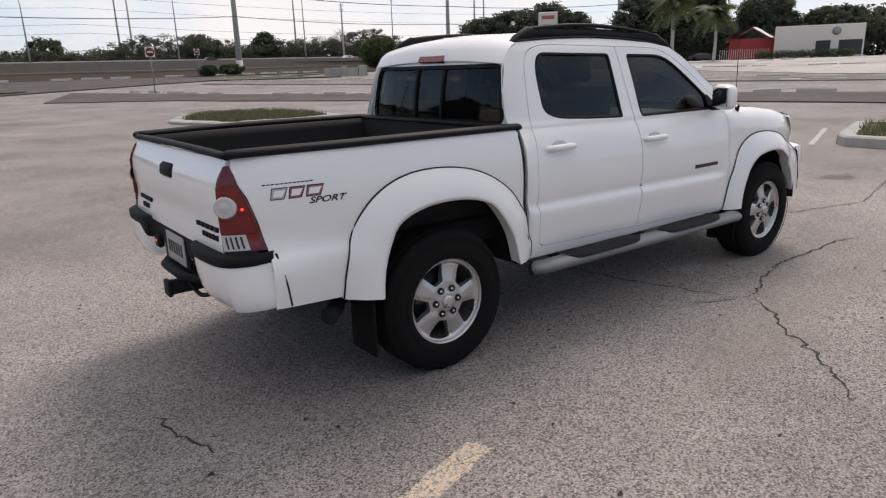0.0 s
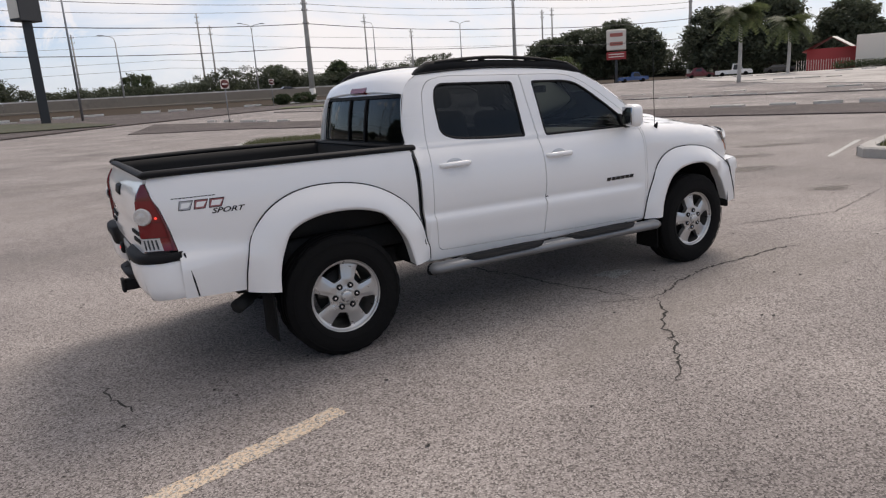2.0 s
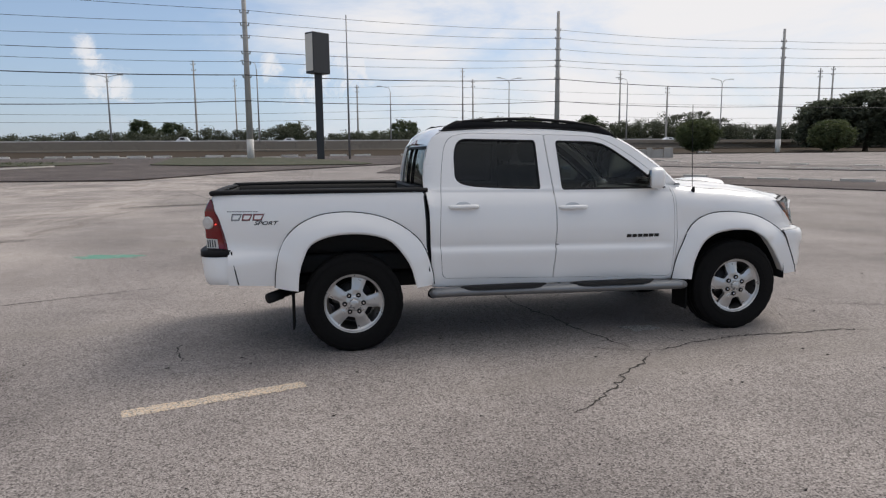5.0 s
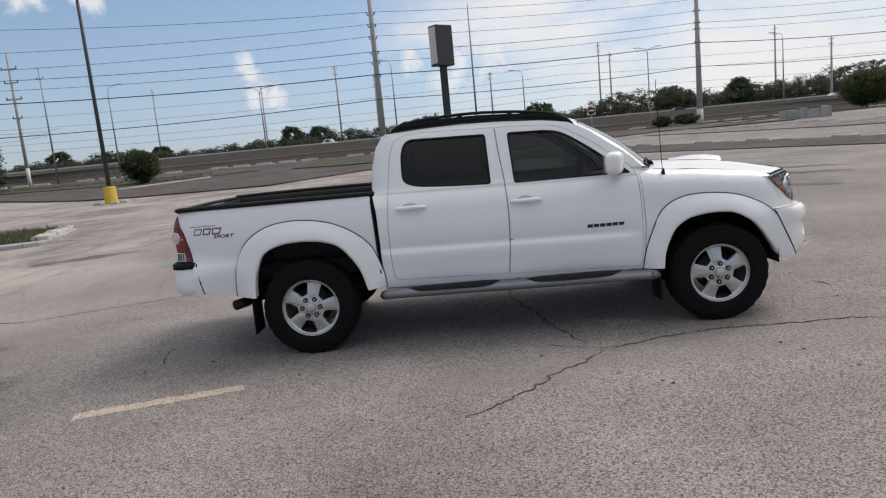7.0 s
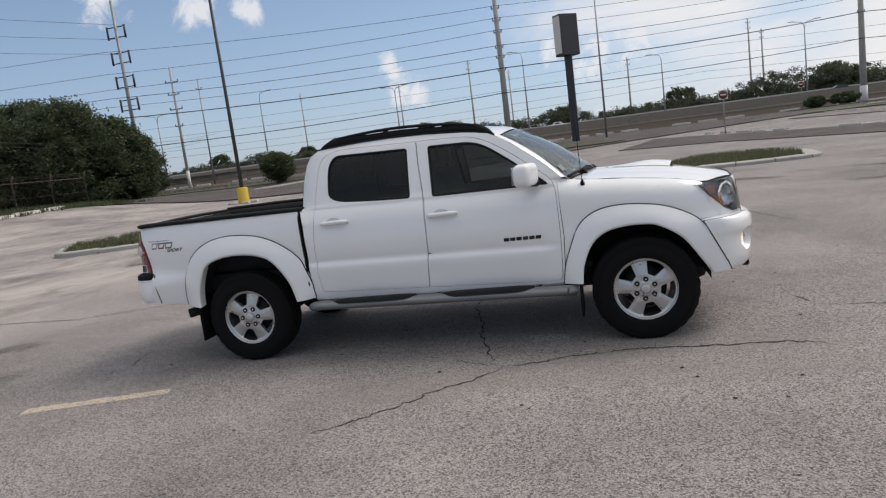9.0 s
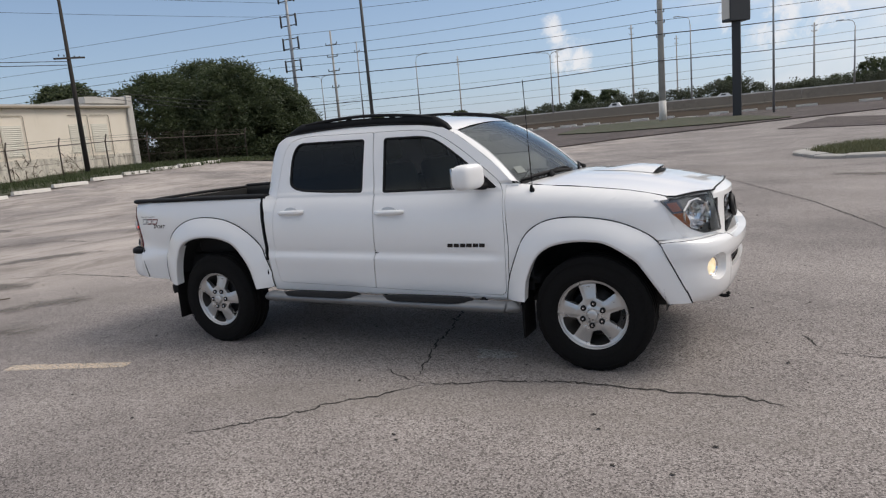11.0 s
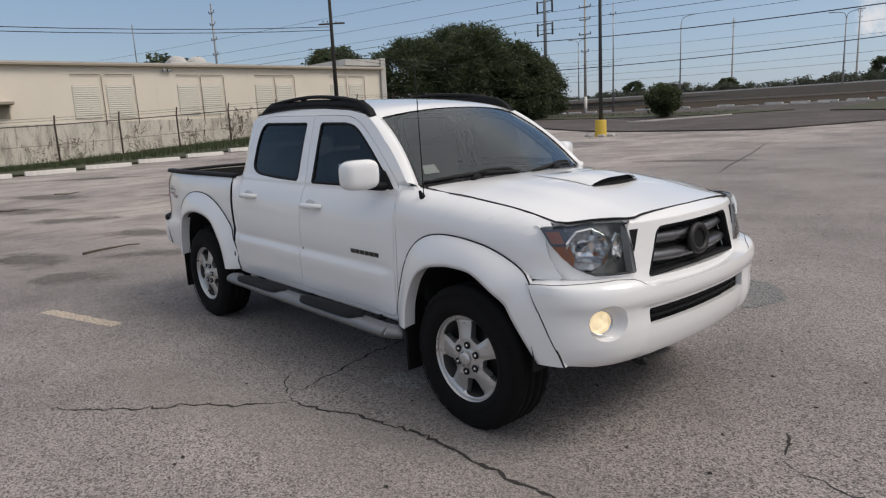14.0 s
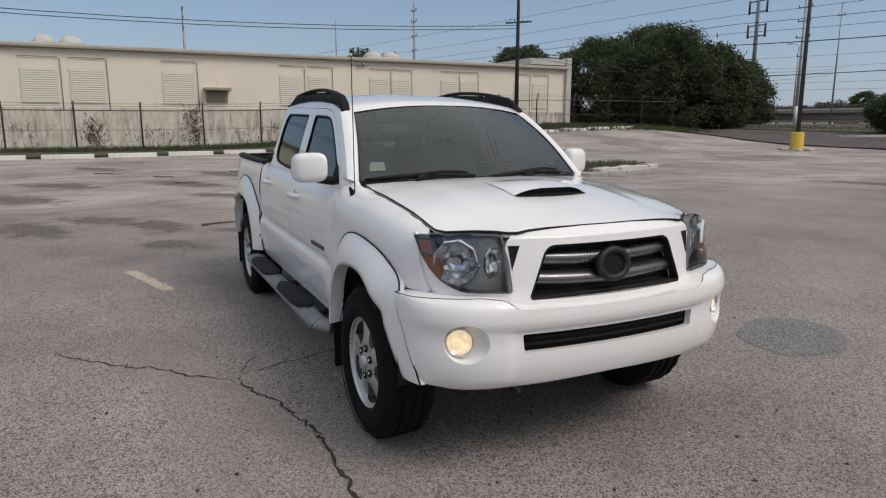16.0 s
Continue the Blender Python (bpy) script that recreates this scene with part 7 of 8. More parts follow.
def building():
    b = thing("warehouse", "long low cream rendered warehouse with louvred vents and stained walls", "building", farther(1.3))
    part("wall", box(WALL_X - 14, WALL_X, WALL_Y0, WALL_Y1, 2.35, WALL_TOP), CREAM, b, "cream rendered wall", False)
    part("wall", box(WALL_X - 14, WALL_X + 0.02, WALL_Y0, WALL_Y1 - 0.02, -0.5, 2.35), MOULD, b, "mould-stained lower wall", False)
    part("fascia", box(WALL_X - 14.2, WALL_X + 0.30, WALL_Y0, WALL_Y1 + 0.05, WALL_TOP, WALL_TOP + 0.13, 0.02), TRIM_TAN, b, "tan roof fascia", False)
    part("roof", box(WALL_X - 14.1, WALL_X + 0.26, WALL_Y0 + 0.1, WALL_Y1 - 0.1, WALL_TOP + 0.13, WALL_TOP + 0.22), KERB, b, "pale flat roof", False)
    part("parapet", box(WALL_X - 14.1, WALL_X + 0.1, WALL_Y1 - 3.2, WALL_Y1 + 0.08, WALL_TOP + 0.30, WALL_TOP + 0.75, 0.03), KERB, b, "pale end parapet", False)
    part("end_pier", box(WALL_X - 0.4, WALL_X + 0.22, WALL_Y1 - 0.1, WALL_Y1 + 0.35, 0, WALL_TOP + 0.85, 0.03), KERB, b, "pale corner pier", False)
    # louvred vents in pairs, each with a brown pipe beside it
    spots = [(-21.0, 1.75), (-18.6, 1.6), (-13.8, 1.75), (-11.3, 1.6), (-5.62, 1.75), (-3.33, 1.7), (1.36, 1.75), (7.87, 1.4), (9.66, 1.4), (13.68, 1.3), (15.18, 1.3), (18.8, 1.25), (20.3, 1.25), (24.6, 1.2), (26.2, 1.2)]
    for y, w in spots:
        z0, z1 = 2.55, 4.42
        v = part("louvre_vent", box(WALL_X - 0.05, WALL_X + 0.03, y - w / 2, y + w / 2, z0, z1), LOUVRE, b, "white louvred vent panel", False)
        n = 15
        for k in range(n):
            z = z0 + 0.06 + (z1 - z0 - 0.1) * k / n
            sl = raw("slat", [(WALL_X + 0.035, y - w / 2 + 0.04, z + 0.11), (WALL_X + 0.056, y - w / 2 + 0.04, z + 0.012), (WALL_X + 0.056, y + w / 2 - 0.04, z + 0.012), (WALL_X + 0.035, y + w / 2 - 0.04, z + 0.11), (WALL_X + 0.035, y - w / 2 + 0.04, z - 0.005), (WALL_X + 0.035, y + w / 2 - 0.04, z - 0.005)], [(0, 1, 2, 3), (1, 4, 5, 2)], LOUVRE, v)
        side_y = y + w / 2 + 0.18
        part("conduit", tube([(WALL_X + 0.07, side_y, 2.2), (WALL_X + 0.07, side_y, z1 + 0.5), (WALL_X + 0.07, side_y - 0.1, z1 + 0.58), (WALL_X + 0.07, y - w / 2, z1 + 0.58)], 0.020, 6), BROWN, b, "brown pipe")
    part("canopy", joined(box(WALL_X, WALL_X + 0.75, 2.7, 4.2, 3.40, 3.55, 0.02), box(WALL_X, WALL_X + 0.06, 2.85, 4.05, 2.7, 3.40)), TRIM_TAN, b, "small tan canopy over a vent", False)
    for y in (-4.7, 14.9):
        domes = []
        for yc in (y - 0.66, y + 0.66):
            dome = bmesh.new()
            bmesh.ops.create_uvsphere(dome, u_segments=18, v_segments=10, radius=1)
            for v in dome.verts:
                v.co = Vector((WALL_X - 2.7 + v.co.x * 0.8, yc + v.co.y * 0.62, WALL_TOP + 0.46 + max(-0.05, v.co.z * 0.50)))
            domes.append(dome)
        vent = joined(*domes, box(WALL_X - 3.6, WALL_X - 1.8, y - 1.4, y + 1.4, WALL_TOP + 0.22, WALL_TOP + 0.50, 0.02))
        part("roof_vent", vent, KERB, b, "pale rounded roof ventilator", False)
    for y, h in ((10.9, 2.4), (-26, 1.6)):
        part("roof_mast", tube([(WALL_X - 0.2, y, WALL_TOP), (WALL_X - 0.2, y, WALL_TOP + h)], 0.03, 6), STEEL, b, "thin roof mast")
    for y in (12.2, 12.5):
        part("flood_lamp", box(WALL_X + 0.05, WALL_X + 0.22, y, y + 0.2, WALL_TOP - 0.30, WALL_TOP - 0.14, 0.03), STEEL, b, "small grey flood lamp", False)


building()


def fence():
    f = thing("chain_link_fence", "rusty chain-link fence with angled post tops and dead creepers", "fence", farther(1.25))
    xf = -35.0
    foot = lambda x, y: 0.05 + 1.0 * step(0, 28, y)
    posts = [-41.4 + 3.12 * k for k in range(26)]
    for y in posts:
        z = foot(xf, y)
        part("post", tube([(xf, y, z - 0.1), (xf, y, z + 2.15), (xf + 0.18, y, z + 2.55)], 0.045, 6), RUST, f, "rusty fence post")
    top = [(xf, y, foot(xf, y) + 2.1) for y in posts]
    part("top_rail", tube(top, 0.03, 6), RUST, f, "rusty top rail")
    for h, r in ((0.12, 0.012), (1.1, 0.010), (2.32, 0.008), (2.45, 0.008)):
        dx = 0.0 if h < 2.2 else (h - 2.15) * 0.45
        part("fence_wire", tube([(xf + dx, y, foot(xf, y) + h) for y in posts], r, 4), RUST, f)
    verts, faces = [], []

    def thread(y0, z0, y1, z1):
        i = len(verts)
        w = 0.0018
        b0, b1 = foot(xf, y0), foot(xf, y1)
        verts.extend([(xf, y0 - w, b0 + z0), (xf, y0 + w, b0 + z0), (xf, y1 + w, b1 + z1), (xf, y1 - w, b1 + z1)])
        faces.append((i, i + 1, i + 2, i + 3))
    y = posts[0]
    while y < posts[-1] - 2.1:
        thread(y, 0.05, y + 2.05, 2.1)
        thread(y + 2.05, 0.05, y, 2.1)
        y += 0.16
    raw("mesh", verts, faces, RUST, f, "fine diamond wire mesh")
    # dead creepers
    rnd = random.Random(12)
    for y, w, h, strands, leaves in ((-10.6, 1.3, 1.7, 40, 4), (-3.1, 0.55, 1.5, 80, 7), (1.7, 0.50, 2.1, 95, 8), (4.6, 1.2, 1.0, 26, 4), (6.6, 1.3, 1.2, 36, 4), (9.6, 1.3, 1.4, 40, 4), (12.4, 1.2, 1.6, 44, 4), (15.2, 1.0, 2.0, 90, 6), (18.5, 1.2, 1.4, 40, 4), (21.5, 1.0, 1.3, 40, 4), (-18, 1.2, 1.5, 40, 4), (-14, 2.0, 1.5, 40, 4), (-7, 2.0, 1.3, 40, 4), (-0.3, 1.4, 1.1, 34, 4)):
        verts, faces = [], []
        for _ in range(strands):
            x0, y0 = xf + rnd.uniform(-0.1, 0.3), y + rnd.gauss(0, w * 0.45)
            z0 = foot(xf, y0) + rnd.uniform(0.0, h * 0.95)
            L, a = rnd.uniform(0.15, 0.7), rnd.uniform(-0.9, 0.9)
            dz, dy = L * math.cos(a), L * math.sin(a)
            t = 0.004 + 0.005 * rnd.random()
            i = len(verts)
            verts += [(x0, y0 - t, z0), (x0, y0 + t, z0), (x0 + rnd.uniform(-0.1, 0.1), y0 + dy + t, z0 + dz), (x0, y0 + dy - t, z0 + dz)]
            faces.append((i, i + 1, i + 2, i + 3))
            for _ in range(leaves):
                u = rnd.random()
                px, py, pz = x0 + rnd.uniform(-0.10, 0.10), y0 + dy * u + rnd.gauss(0, 0.07), z0 + dz * u + rnd.gauss(0, 0.07)
                s = rnd.uniform(0.015, 0.045)
                i = len(verts)
                verts += [(px, py - s, pz), (px + s * 0.5, py, pz - s * 0.6), (px, py + s, pz), (px - s * 0.3, py, pz + s)]
                faces.append((i, i + 1, i + 2, i + 3))
        raw("creeper", verts, faces, WEED, f, "dead brown creeper")


RUST = plain("rusty galvanised wire", (0.12, 0.095, 0.08), 0.8, 0.3, 0.25, 12)
fence()


def weeds(seed, x0, x1, y0, y1, count, tall, material, label, z_lift=0.05):
    rnd = random.Random(seed)
    verts, faces = [], []
    for _ in range(count):
        x, y = rnd.uniform(x0, x1), rnd.uniform(y0, y1)
        z = terrain(x, y) + z_lift
        for _ in range(5):
            a, h = rnd.uniform(0, 6.28), tall * rnd.uniform(0.4, 1.2)
            w = 0.02
            i = len(verts)
            ox, oy = rnd.uniform(-0.1, 0.1), rnd.uniform(-0.1, 0.1)
            verts += [(x + ox - w * math.sin(a), y + oy + w * math.cos(a), z), (x + ox + w * math.sin(a), y + oy - w * math.cos(a), z), (x + ox + 0.4 * h * math.cos(a), y + oy + 0.4 * h * math.sin(a), z + h)]
            faces.append((i, i + 1, i + 2))
    tagged(raw("weeds", verts, faces, material), label, "weeds", "", "stuff")


weeds(1, -50, -33.0, -20, 40, 9500, 0.36, LEAF_WEED, "uneven green weeds along the fence")
weeds(2, -60, -26, 57, 64, 900, 0.3, LEAF_WEED, "rough weeds on the verge")


# ---------------------------------------------------------------- trees
def leaf_cloud(rnd, centres, per, size, squash=1.0):
    """Many small bent leaves round the given clump centres (x, y, z, radius)."""
    verts, faces = [], []
    for cx, cy, cz, cr in centres:
        for _ in range(per):
            dx, dy, dz = (max(-1.0, min(1.0, rnd.gauss(0, 0.55))) for _ in range(3))
            x, y, z = cx + dx * cr, cy + dy * cr, cz + dz * cr * squash
            s = size * rnd.uniform(0.6, 1.3)
            u = Vector((rnd.gauss(0, 1), rnd.gauss(0, 1), rnd.gauss(0, 0.6))).normalized()
            v = u.orthogonal().normalized()
            v.rotate(Matrix.Rotation(rnd.uniform(0, 6.28), 3, u))
            p = Vector((x, y, z))
            i = len(verts)
            verts += [p - u * s, p + v * s * 0.45, p + u * s, p - v * s * 0.45]
            faces.append((i, i + 1, i + 2, i + 3))
    return verts, faces


def tree(x, y, height, spread, seed, leaf=LEAF_DARK, clumps=90, per=55, size=0.22, trunk=0.30, label="dense dark green tree with a wide crown", low=0.25, name="tree", flat=1.0):
    rnd = random.Random(seed)
    z = terrain(x, y)
    t = thing(name, label, "tree", Matrix.Translation((x, y, z)))
    top = height * 0.62
    part("trunk", tube(spline([(0, 0, -0.2), (rnd.uniform(-0.2, 0.2), rnd.uniform(-0.2, 0.2), top * 0.4), (rnd.uniform(-0.5, 0.5), rnd.uniform(-0.5, 0.5), top)], 9), lambda u: trunk * (1.15 - 0.85 * u), 9), BARK, t, "grey brown trunk")
    for k in range(6):
        a = k / 6 * math.tau + rnd.uniform(-0.4, 0.4)
        z0 = top * rnd.uniform(0.35, 0.8)
        r = spread * rnd.uniform(0.45, 0.75)
        part("limb", tube(spline([(0, 0, z0), (r * 0.45 * math.cos(a), r * 0.45 * math.sin(a), z0 + height * 0.14), (r * math.cos(a), r * math.sin(a), z0 + height * 0.26)], 6), lambda u: trunk * 0.45 * (1 - 0.8 * u), 6), BARK, t)
    centres = []
    for _ in range(clumps):
        a, e = rnd.uniform(0, math.tau), rnd.random()
        zz = height * (low + (0.96 - low) * e)
        u = (e - 0.35) / 0.65 if e > 0.35 else (0.35 - e) / 0.5
        rmax = spread * math.sqrt(max(0.05, 1 - u ** 2 * 0.92)) * (0.86 + 0.22 * noise.noise((math.cos(a) * 1.5 + seed, math.sin(a) * 1.5, e * 3)))
        r = rmax * math.sqrt(rnd.uniform(0.25, 1.0))
        centres.append((r * math.cos(a), r * math.sin(a), zz * flat, height * rnd.uniform(0.055, 0.12)))
    verts, faces = leaf_cloud(rnd, centres, per, size, 0.75)
    raw("crown", verts, faces, leaf, t, "uneven leafy crown")
    return t


for x, y, h, s, seed in ((-55.0, 46.0, 9.3, 6.2, 1), (-49.5, 50.5, 10.4, 6.0, 2), (-47.5, 54.5, 8.4, 4.2, 3), (-58.0, 38.0, 8.0, 5.0, 5), (-63, 60, 12.2, 6.5, 6), (-54, 56, 9.0, 5.5, 7), (-60.5, 73.5, 8.2, 5.0, 8)):
    tree(x, y, h, s, seed, clumps=420, per=105, size=0.165, low=0.02, label="dense dark green tree behind the fence")
tree(-72, 26, 8.6, 5.2, 23, clumps=70, per=50, size=0.26, label="dark treetop behind the warehouse")


def shrub(x, y, h, s, seed, leaf, label, squash=1.0, size=0.13, per=70, clumps=130):
    rnd = random.Random(seed)
    z = terrain(x, y)
    t = thing("shrub", label, "shrub", Matrix.Translation((x, y, z)))
    for k in range(4):
        a = k * 1.6
        part("stem", tube([(0, 0, -0.1), (s * 0.25 * math.cos(a), s * 0.25 * math.sin(a), h * 0.45)], 0.05, 6), BARK, t)
    centres = []
    for _ in range(clumps):
        a, e = rnd.uniform(0, math.tau), rnd.random()
        r = s * math.sqrt(max(0.03, 1 - (2 * e - 1) ** 2 * 0.97)) * math.sqrt(rnd.uniform(0.2, 1))
        centres.append((r * math.cos(a), r * math.sin(a), h * (0.17 + 0.76 * e), h * rnd.uniform(0.08, 0.15)))
    verts, faces = leaf_cloud(rnd, centres, per, size, 0.9)
    raw("foliage", verts, faces, leaf, t, "small dense leaves")


shrub(-29.8, 55.1, 3.2, 1.55, 1, LEAF_WEED, "round green bush on the verge")
shrub(27.0, 86.0, 1.5, 1.2, 2, LEAF_DARK, "clipped dark green bush", 1, 0.10)
shrub(31.2, 89.0, 1.6, 1.9, 3, LEAF_DARK, "clipped dark green hedge bush", 1, 0.10)
shrub(61.0, 98.0, 5.6, 3.4, 4, LEAF_LIGHT, "tall rounded yellow-green shrub", 1, 0.18, 70, 230)
shrub(74.0, 83.0, 4.8, 3.0, 5, LEAF_LIGHT, "round yellow-green shrub by the lot", 1, 0.18, 70, 200)


def tree_belt(name, points, heights, seed, label, depth=9, step_m=1.0, per=62, size=0.42, leaf=LEAF_FAR, rows_up=9, base=2.6, clump=1.5, wild=0.55):
    rnd = random.Random(seed)
    centres = []
    pts = [Vector(p) for p in points]
    run = 0.0
    for (a, b), (ha, hb) in zip(zip(pts, pts[1:]), zip(heights, heights[1:])):
        n = int((b - a).length / step_m)
        for k in range(n):
            p = a.lerp(b, k / n)
            h = (ha + (hb - ha) * k / n) * (0.97 - 0.53 * wild + wild * step(-0.25, 0.45, noise.noise((p.x * 0.055 + seed, p.y * 0.055, 0))) + 0.20 * noise.noise((p.x * 0.16, p.y * 0.16, seed)) + 0.06 * rnd.uniform(-1, 1))
            for j in range(rows_up):
                x, y = p.x + rnd.uniform(-2.5, 2.5), p.y + rnd.uniform(0, depth)
                z = base + (4.2 - base + h) * (j + rnd.uniform(0.0, 1.0)) / rows_up
                centres.append((x, y, z, clump * rnd.uniform(0.6, 1.4)))
    verts, faces = leaf_cloud(rnd, centres, per, size, 0.7)
    tagged(raw(name, verts, faces, leaf), label, "trees", "", "stuff")


tree_belt("far_trees", [(-330, 205), (-180, 178), (-60, 165), (40, 172), (130, 178)], [2.6, 2.6, 3.4, 4.6, 5.0], 3, "line of scrubby trees beyond the highway", 9, 0.8, 85, 0.26, LEAF_FAR, 7, 2.6, 1.1, 0.75)
tree_belt("far_trees", [(6, 178), (50, 184), (90, 184), (128, 180)], [2.6, 4.6, 5.6, 6.0], 13, "dark line of trees beyond the highway", 9, 1.0, 80, 0.30, LEAF_DARK, 8, 2.6, 1.3, 0.35)
tree_belt("far_trees", [(95, 165), (150, 150), (180, 120)], [6.2, 7, 6.5], 5, "line of scrubby trees beyond the highway", 9, 0.8, 85, 0.26, LEAF_FAR, 9, 2.6, 1.15, 0.6)
tree_belt("far_trees", [(128, 84), (150, 56), (160, 20), (164, -20)], [5.5, 6.0, 5.5, 5.0], 9, "dark undergrowth behind the restaurant", 10, 1.3, 80, 0.45, LEAF_HAZED, 10, 1.2, 2.0, 0.5)
for x, y, h, s, seed in ((-118, 190, 9.0, 4.5, 61), (-84, 182, 7.5, 4.0, 62), (-46, 180, 9.5, 4.5, 63), (-38, 178, 8.6, 4.6, 64), (-8, 176, 8.5, 3.8, 65), (22, 180, 9.5, 5.0, 66), (58, 182, 10.5, 5.5, 67), (76, 180, 11.0, 5.0, 68)):
    tree(x, y, h, s, seed, LEAF_DARK, 110, 60, 0.34, 0.22, "bushy tree beyond the highway", 0.25)
for az, d, h, s, seed in ((40.6, 168, 11.0, 7.6, 41), (43.0, 168, 12.4, 8.5, 42), (45.6, 166, 13.6, 8.5, 43), (47.6, 164, 11.6, 5.6, 44), (53.0, 142, 12.4, 7.0, 45), (56.9, 140, 14.2, 5.6, 46), (61.7, 142, 11.4, 6.4, 47), (66.2, 146, 8.8, 7.5, 48), (72.0, 150, 10.5, 9.0, 49)):
    tree(-2.9 + d * math.sin(radians(az)), -5.0 + d * math.cos(radians(az)), h, s, seed, LEAF_HAZED, 260, 90, 0.34, 0.5, "broad domed dark tree near the restaurant", 0.16)


def palm(x, y, h, seed):
    rnd = random.Random(seed)
    z = terrain(x, y)
    t = thing("palm_tree", "tall palm with a ragged green crown", "palm tree", Matrix.Translation((x, y, z)))
    part("trunk", tube(spline([(0, 0, -0.1), (0.1, 0, h * 0.5), (0.05, 0.1, h)], 10), lambda u: 0.20 - 0.06 * u, 9), POLE_CONCRETE, t, "pale grey palm trunk")
    for k in range(48):
        a = k * 2.4 + rnd.uniform(-0.2, 0.2)
        up, L = rnd.uniform(-0.45, 1.15), rnd.uniform(1.9, 2.7)
        mid = [(0, 0, h)]
        for q in range(1, 9):
            u = q / 8
            mid.append((L * u * math.cos(a) * math.cos(up * (1 - u)), L * u * math.sin(a) * math.cos(up * (1 - u)), h + L * (math.sin(up) * u - 0.70 * u * u)))
        verts, faces = [], []
        for q in range(8):
            p, n2 = Vector(mid[q]), Vector(mid[q + 1])
            for sgn in (-1, 1):
                for w in (0.0, 0.5):
                    b = p.lerp(n2, w)
                    side_v = Vector((-math.sin(a), math.cos(a), -0.5)) * sgn * 0.85 * (1.15 - q / 9) + Vector((math.cos(a), math.sin(a), 0)) * 0.25
                    i = len(verts)
                    verts += [b, b + (n2 - p) * 0.42, b + side_v]
                    faces.append((i, i + 1, i + 2))
        raw("frond", verts, faces, LEAF_LIGHT, t, "drooping palm frond")


palm(55.6, 36.8, 6.2, 1)
palm(72.3, 42.3, 5.6, 2)


# ---------------------------------------------------------------- highway on its bank
def highway():
    h = thing("highway_barrier", "long stained concrete highway barrier on an earth bank", "barrier", None, "", "structure")
    x = -300.0
    while x < 300:
        yy = 135 + 0.0002 * x * x
        y2 = 135 + 0.0002 * (x + 6) ** 2
        rows = [[(xx, yv, 1.0), (xx, yv, 2.7), (xx, yv + 0.25, 2.85), (xx, yv + 0.3, 4.45), (xx, yv + 0.55, 4.45), (xx, yv + 0.6, 1.0)] for xx, yv in ((x + 0.02, yy), (x + 5.98, y2))]
        bm = loft(rows)
        bmesh.ops.recalc_face_normals(bm, faces=bm.faces[:])
        part("barrier_panel", bm, BARRIER, h, "", False)
        x += 6
    bank, rise = [], []
    for k in range(61):
        xx = -300 + 10 * k
        yv = 135 + 0.0002 * xx * xx
        w = 1.2 * noise.noise((xx * 0.05, 0, 0))
        bank.append([(xx, yv - 16.5, 1.40), (xx, yv - 12 + w, 1.70), (xx, yv - 6 + w, 2.05), (xx, yv - 2, 2.30 + 0.2 * w), (xx, yv + 0.1, 2.55 + 0.2 * w)])
        rise.append([(xx, yv - 34, terrain(xx, 100) - 0.1), (xx, yv - 24, 1.36), (xx, yv - 16.4, 1.42)])
    ob = part("road_slope", loft(rise, flip=True), SLOPE)
    tagged(ob, "dark asphalt service road along the highway", "road", "", "structure")
    ob = part("embankment", loft(bank, flip=True), EARTH)
    tagged(ob, "bare brown highway embankment with scrub", "embankment", "", "structure")
    deck = raw("road_deck", [(-300, 136, 3.75), (300, 136, 3.75), (300, 165, 3.95), (-300, 165, 3.95)], [(0, 1, 2, 3)], ROAD_GREY)
    tagged(deck, "grey highway carriageway behind its barrier", "road", "", "structure")
    rail = thing("guard_rail", "far pale guard rail of the highway", "guard rail")
    part("rail", box(-300, 300, 163.8, 164.1, 3.9, 5.3, 0.02), KERB, rail, "", False)


highway()
rnd = random.Random(31)
for k in range(58):
    x = -170 + 4.3 * k
    if rnd.random() < 0.22:
        continue
    yv = 135 + 0.0002 * x * x - 17.2
    ob = part("kerb_stone", box(-1.5, 1.5, -0.25, 0.25, -0.2, 0.34, 0.03), KERB_PAINT, None, "", False)
    ob.matrix_world = pose(x, yv, 1.36, 0, 0, rnd.uniform(-2, 2))
    tagged(ob, "white kerb stone along the service road", "kerb", "service road kerb stones")


# ---------------------------------------------------------------- poles and wires
def concrete_pole(x, y, h, base_r, arms, label, material=POLE_CONCRETE, lean=(0, 0)):
    z = terrain(x, y)
    p = thing("utility_pole", label, "utility pole", Matrix.Translation((x, y, z)), "power poles")
    part("shaft", tube([(0, 0, -0.3), (lean[0] * 0.5, lean[1] * 0.5, h * 0.5), (lean[0], lean[1], h)], lambda u: base_r * (1 - 0.5 * u), 10), material, p, "tapered pole shaft")
    if base_r > 0.4 or base_r == 0.24:
        part("white_foot", tube([(0, 0, -0.2), (0, 0, 2.4)], base_r * 1.02, 10), KERB_PAINT, p, "white painted pole foot")
    for f, w in arms:
        a = part("crossarm", box(-w, w, -0.07, 0.07, h * f - 0.07, h * f + 0.07, 0.015), STEEL, p, "short crossarm", False)
        for sgn in (-1, 1):
            part("insulator", moved(turned([(0.0005, 0.0), (0.07, 0.02), (0.05, 0.10), (0.08, 0.14), (0.05, 0.24), (0.0005, 0.26)], 8, "z"), Matrix.Translation((sgn * w * 0.92, 0, h * f + 0.07))), STEEL_DARK, a)
    return p


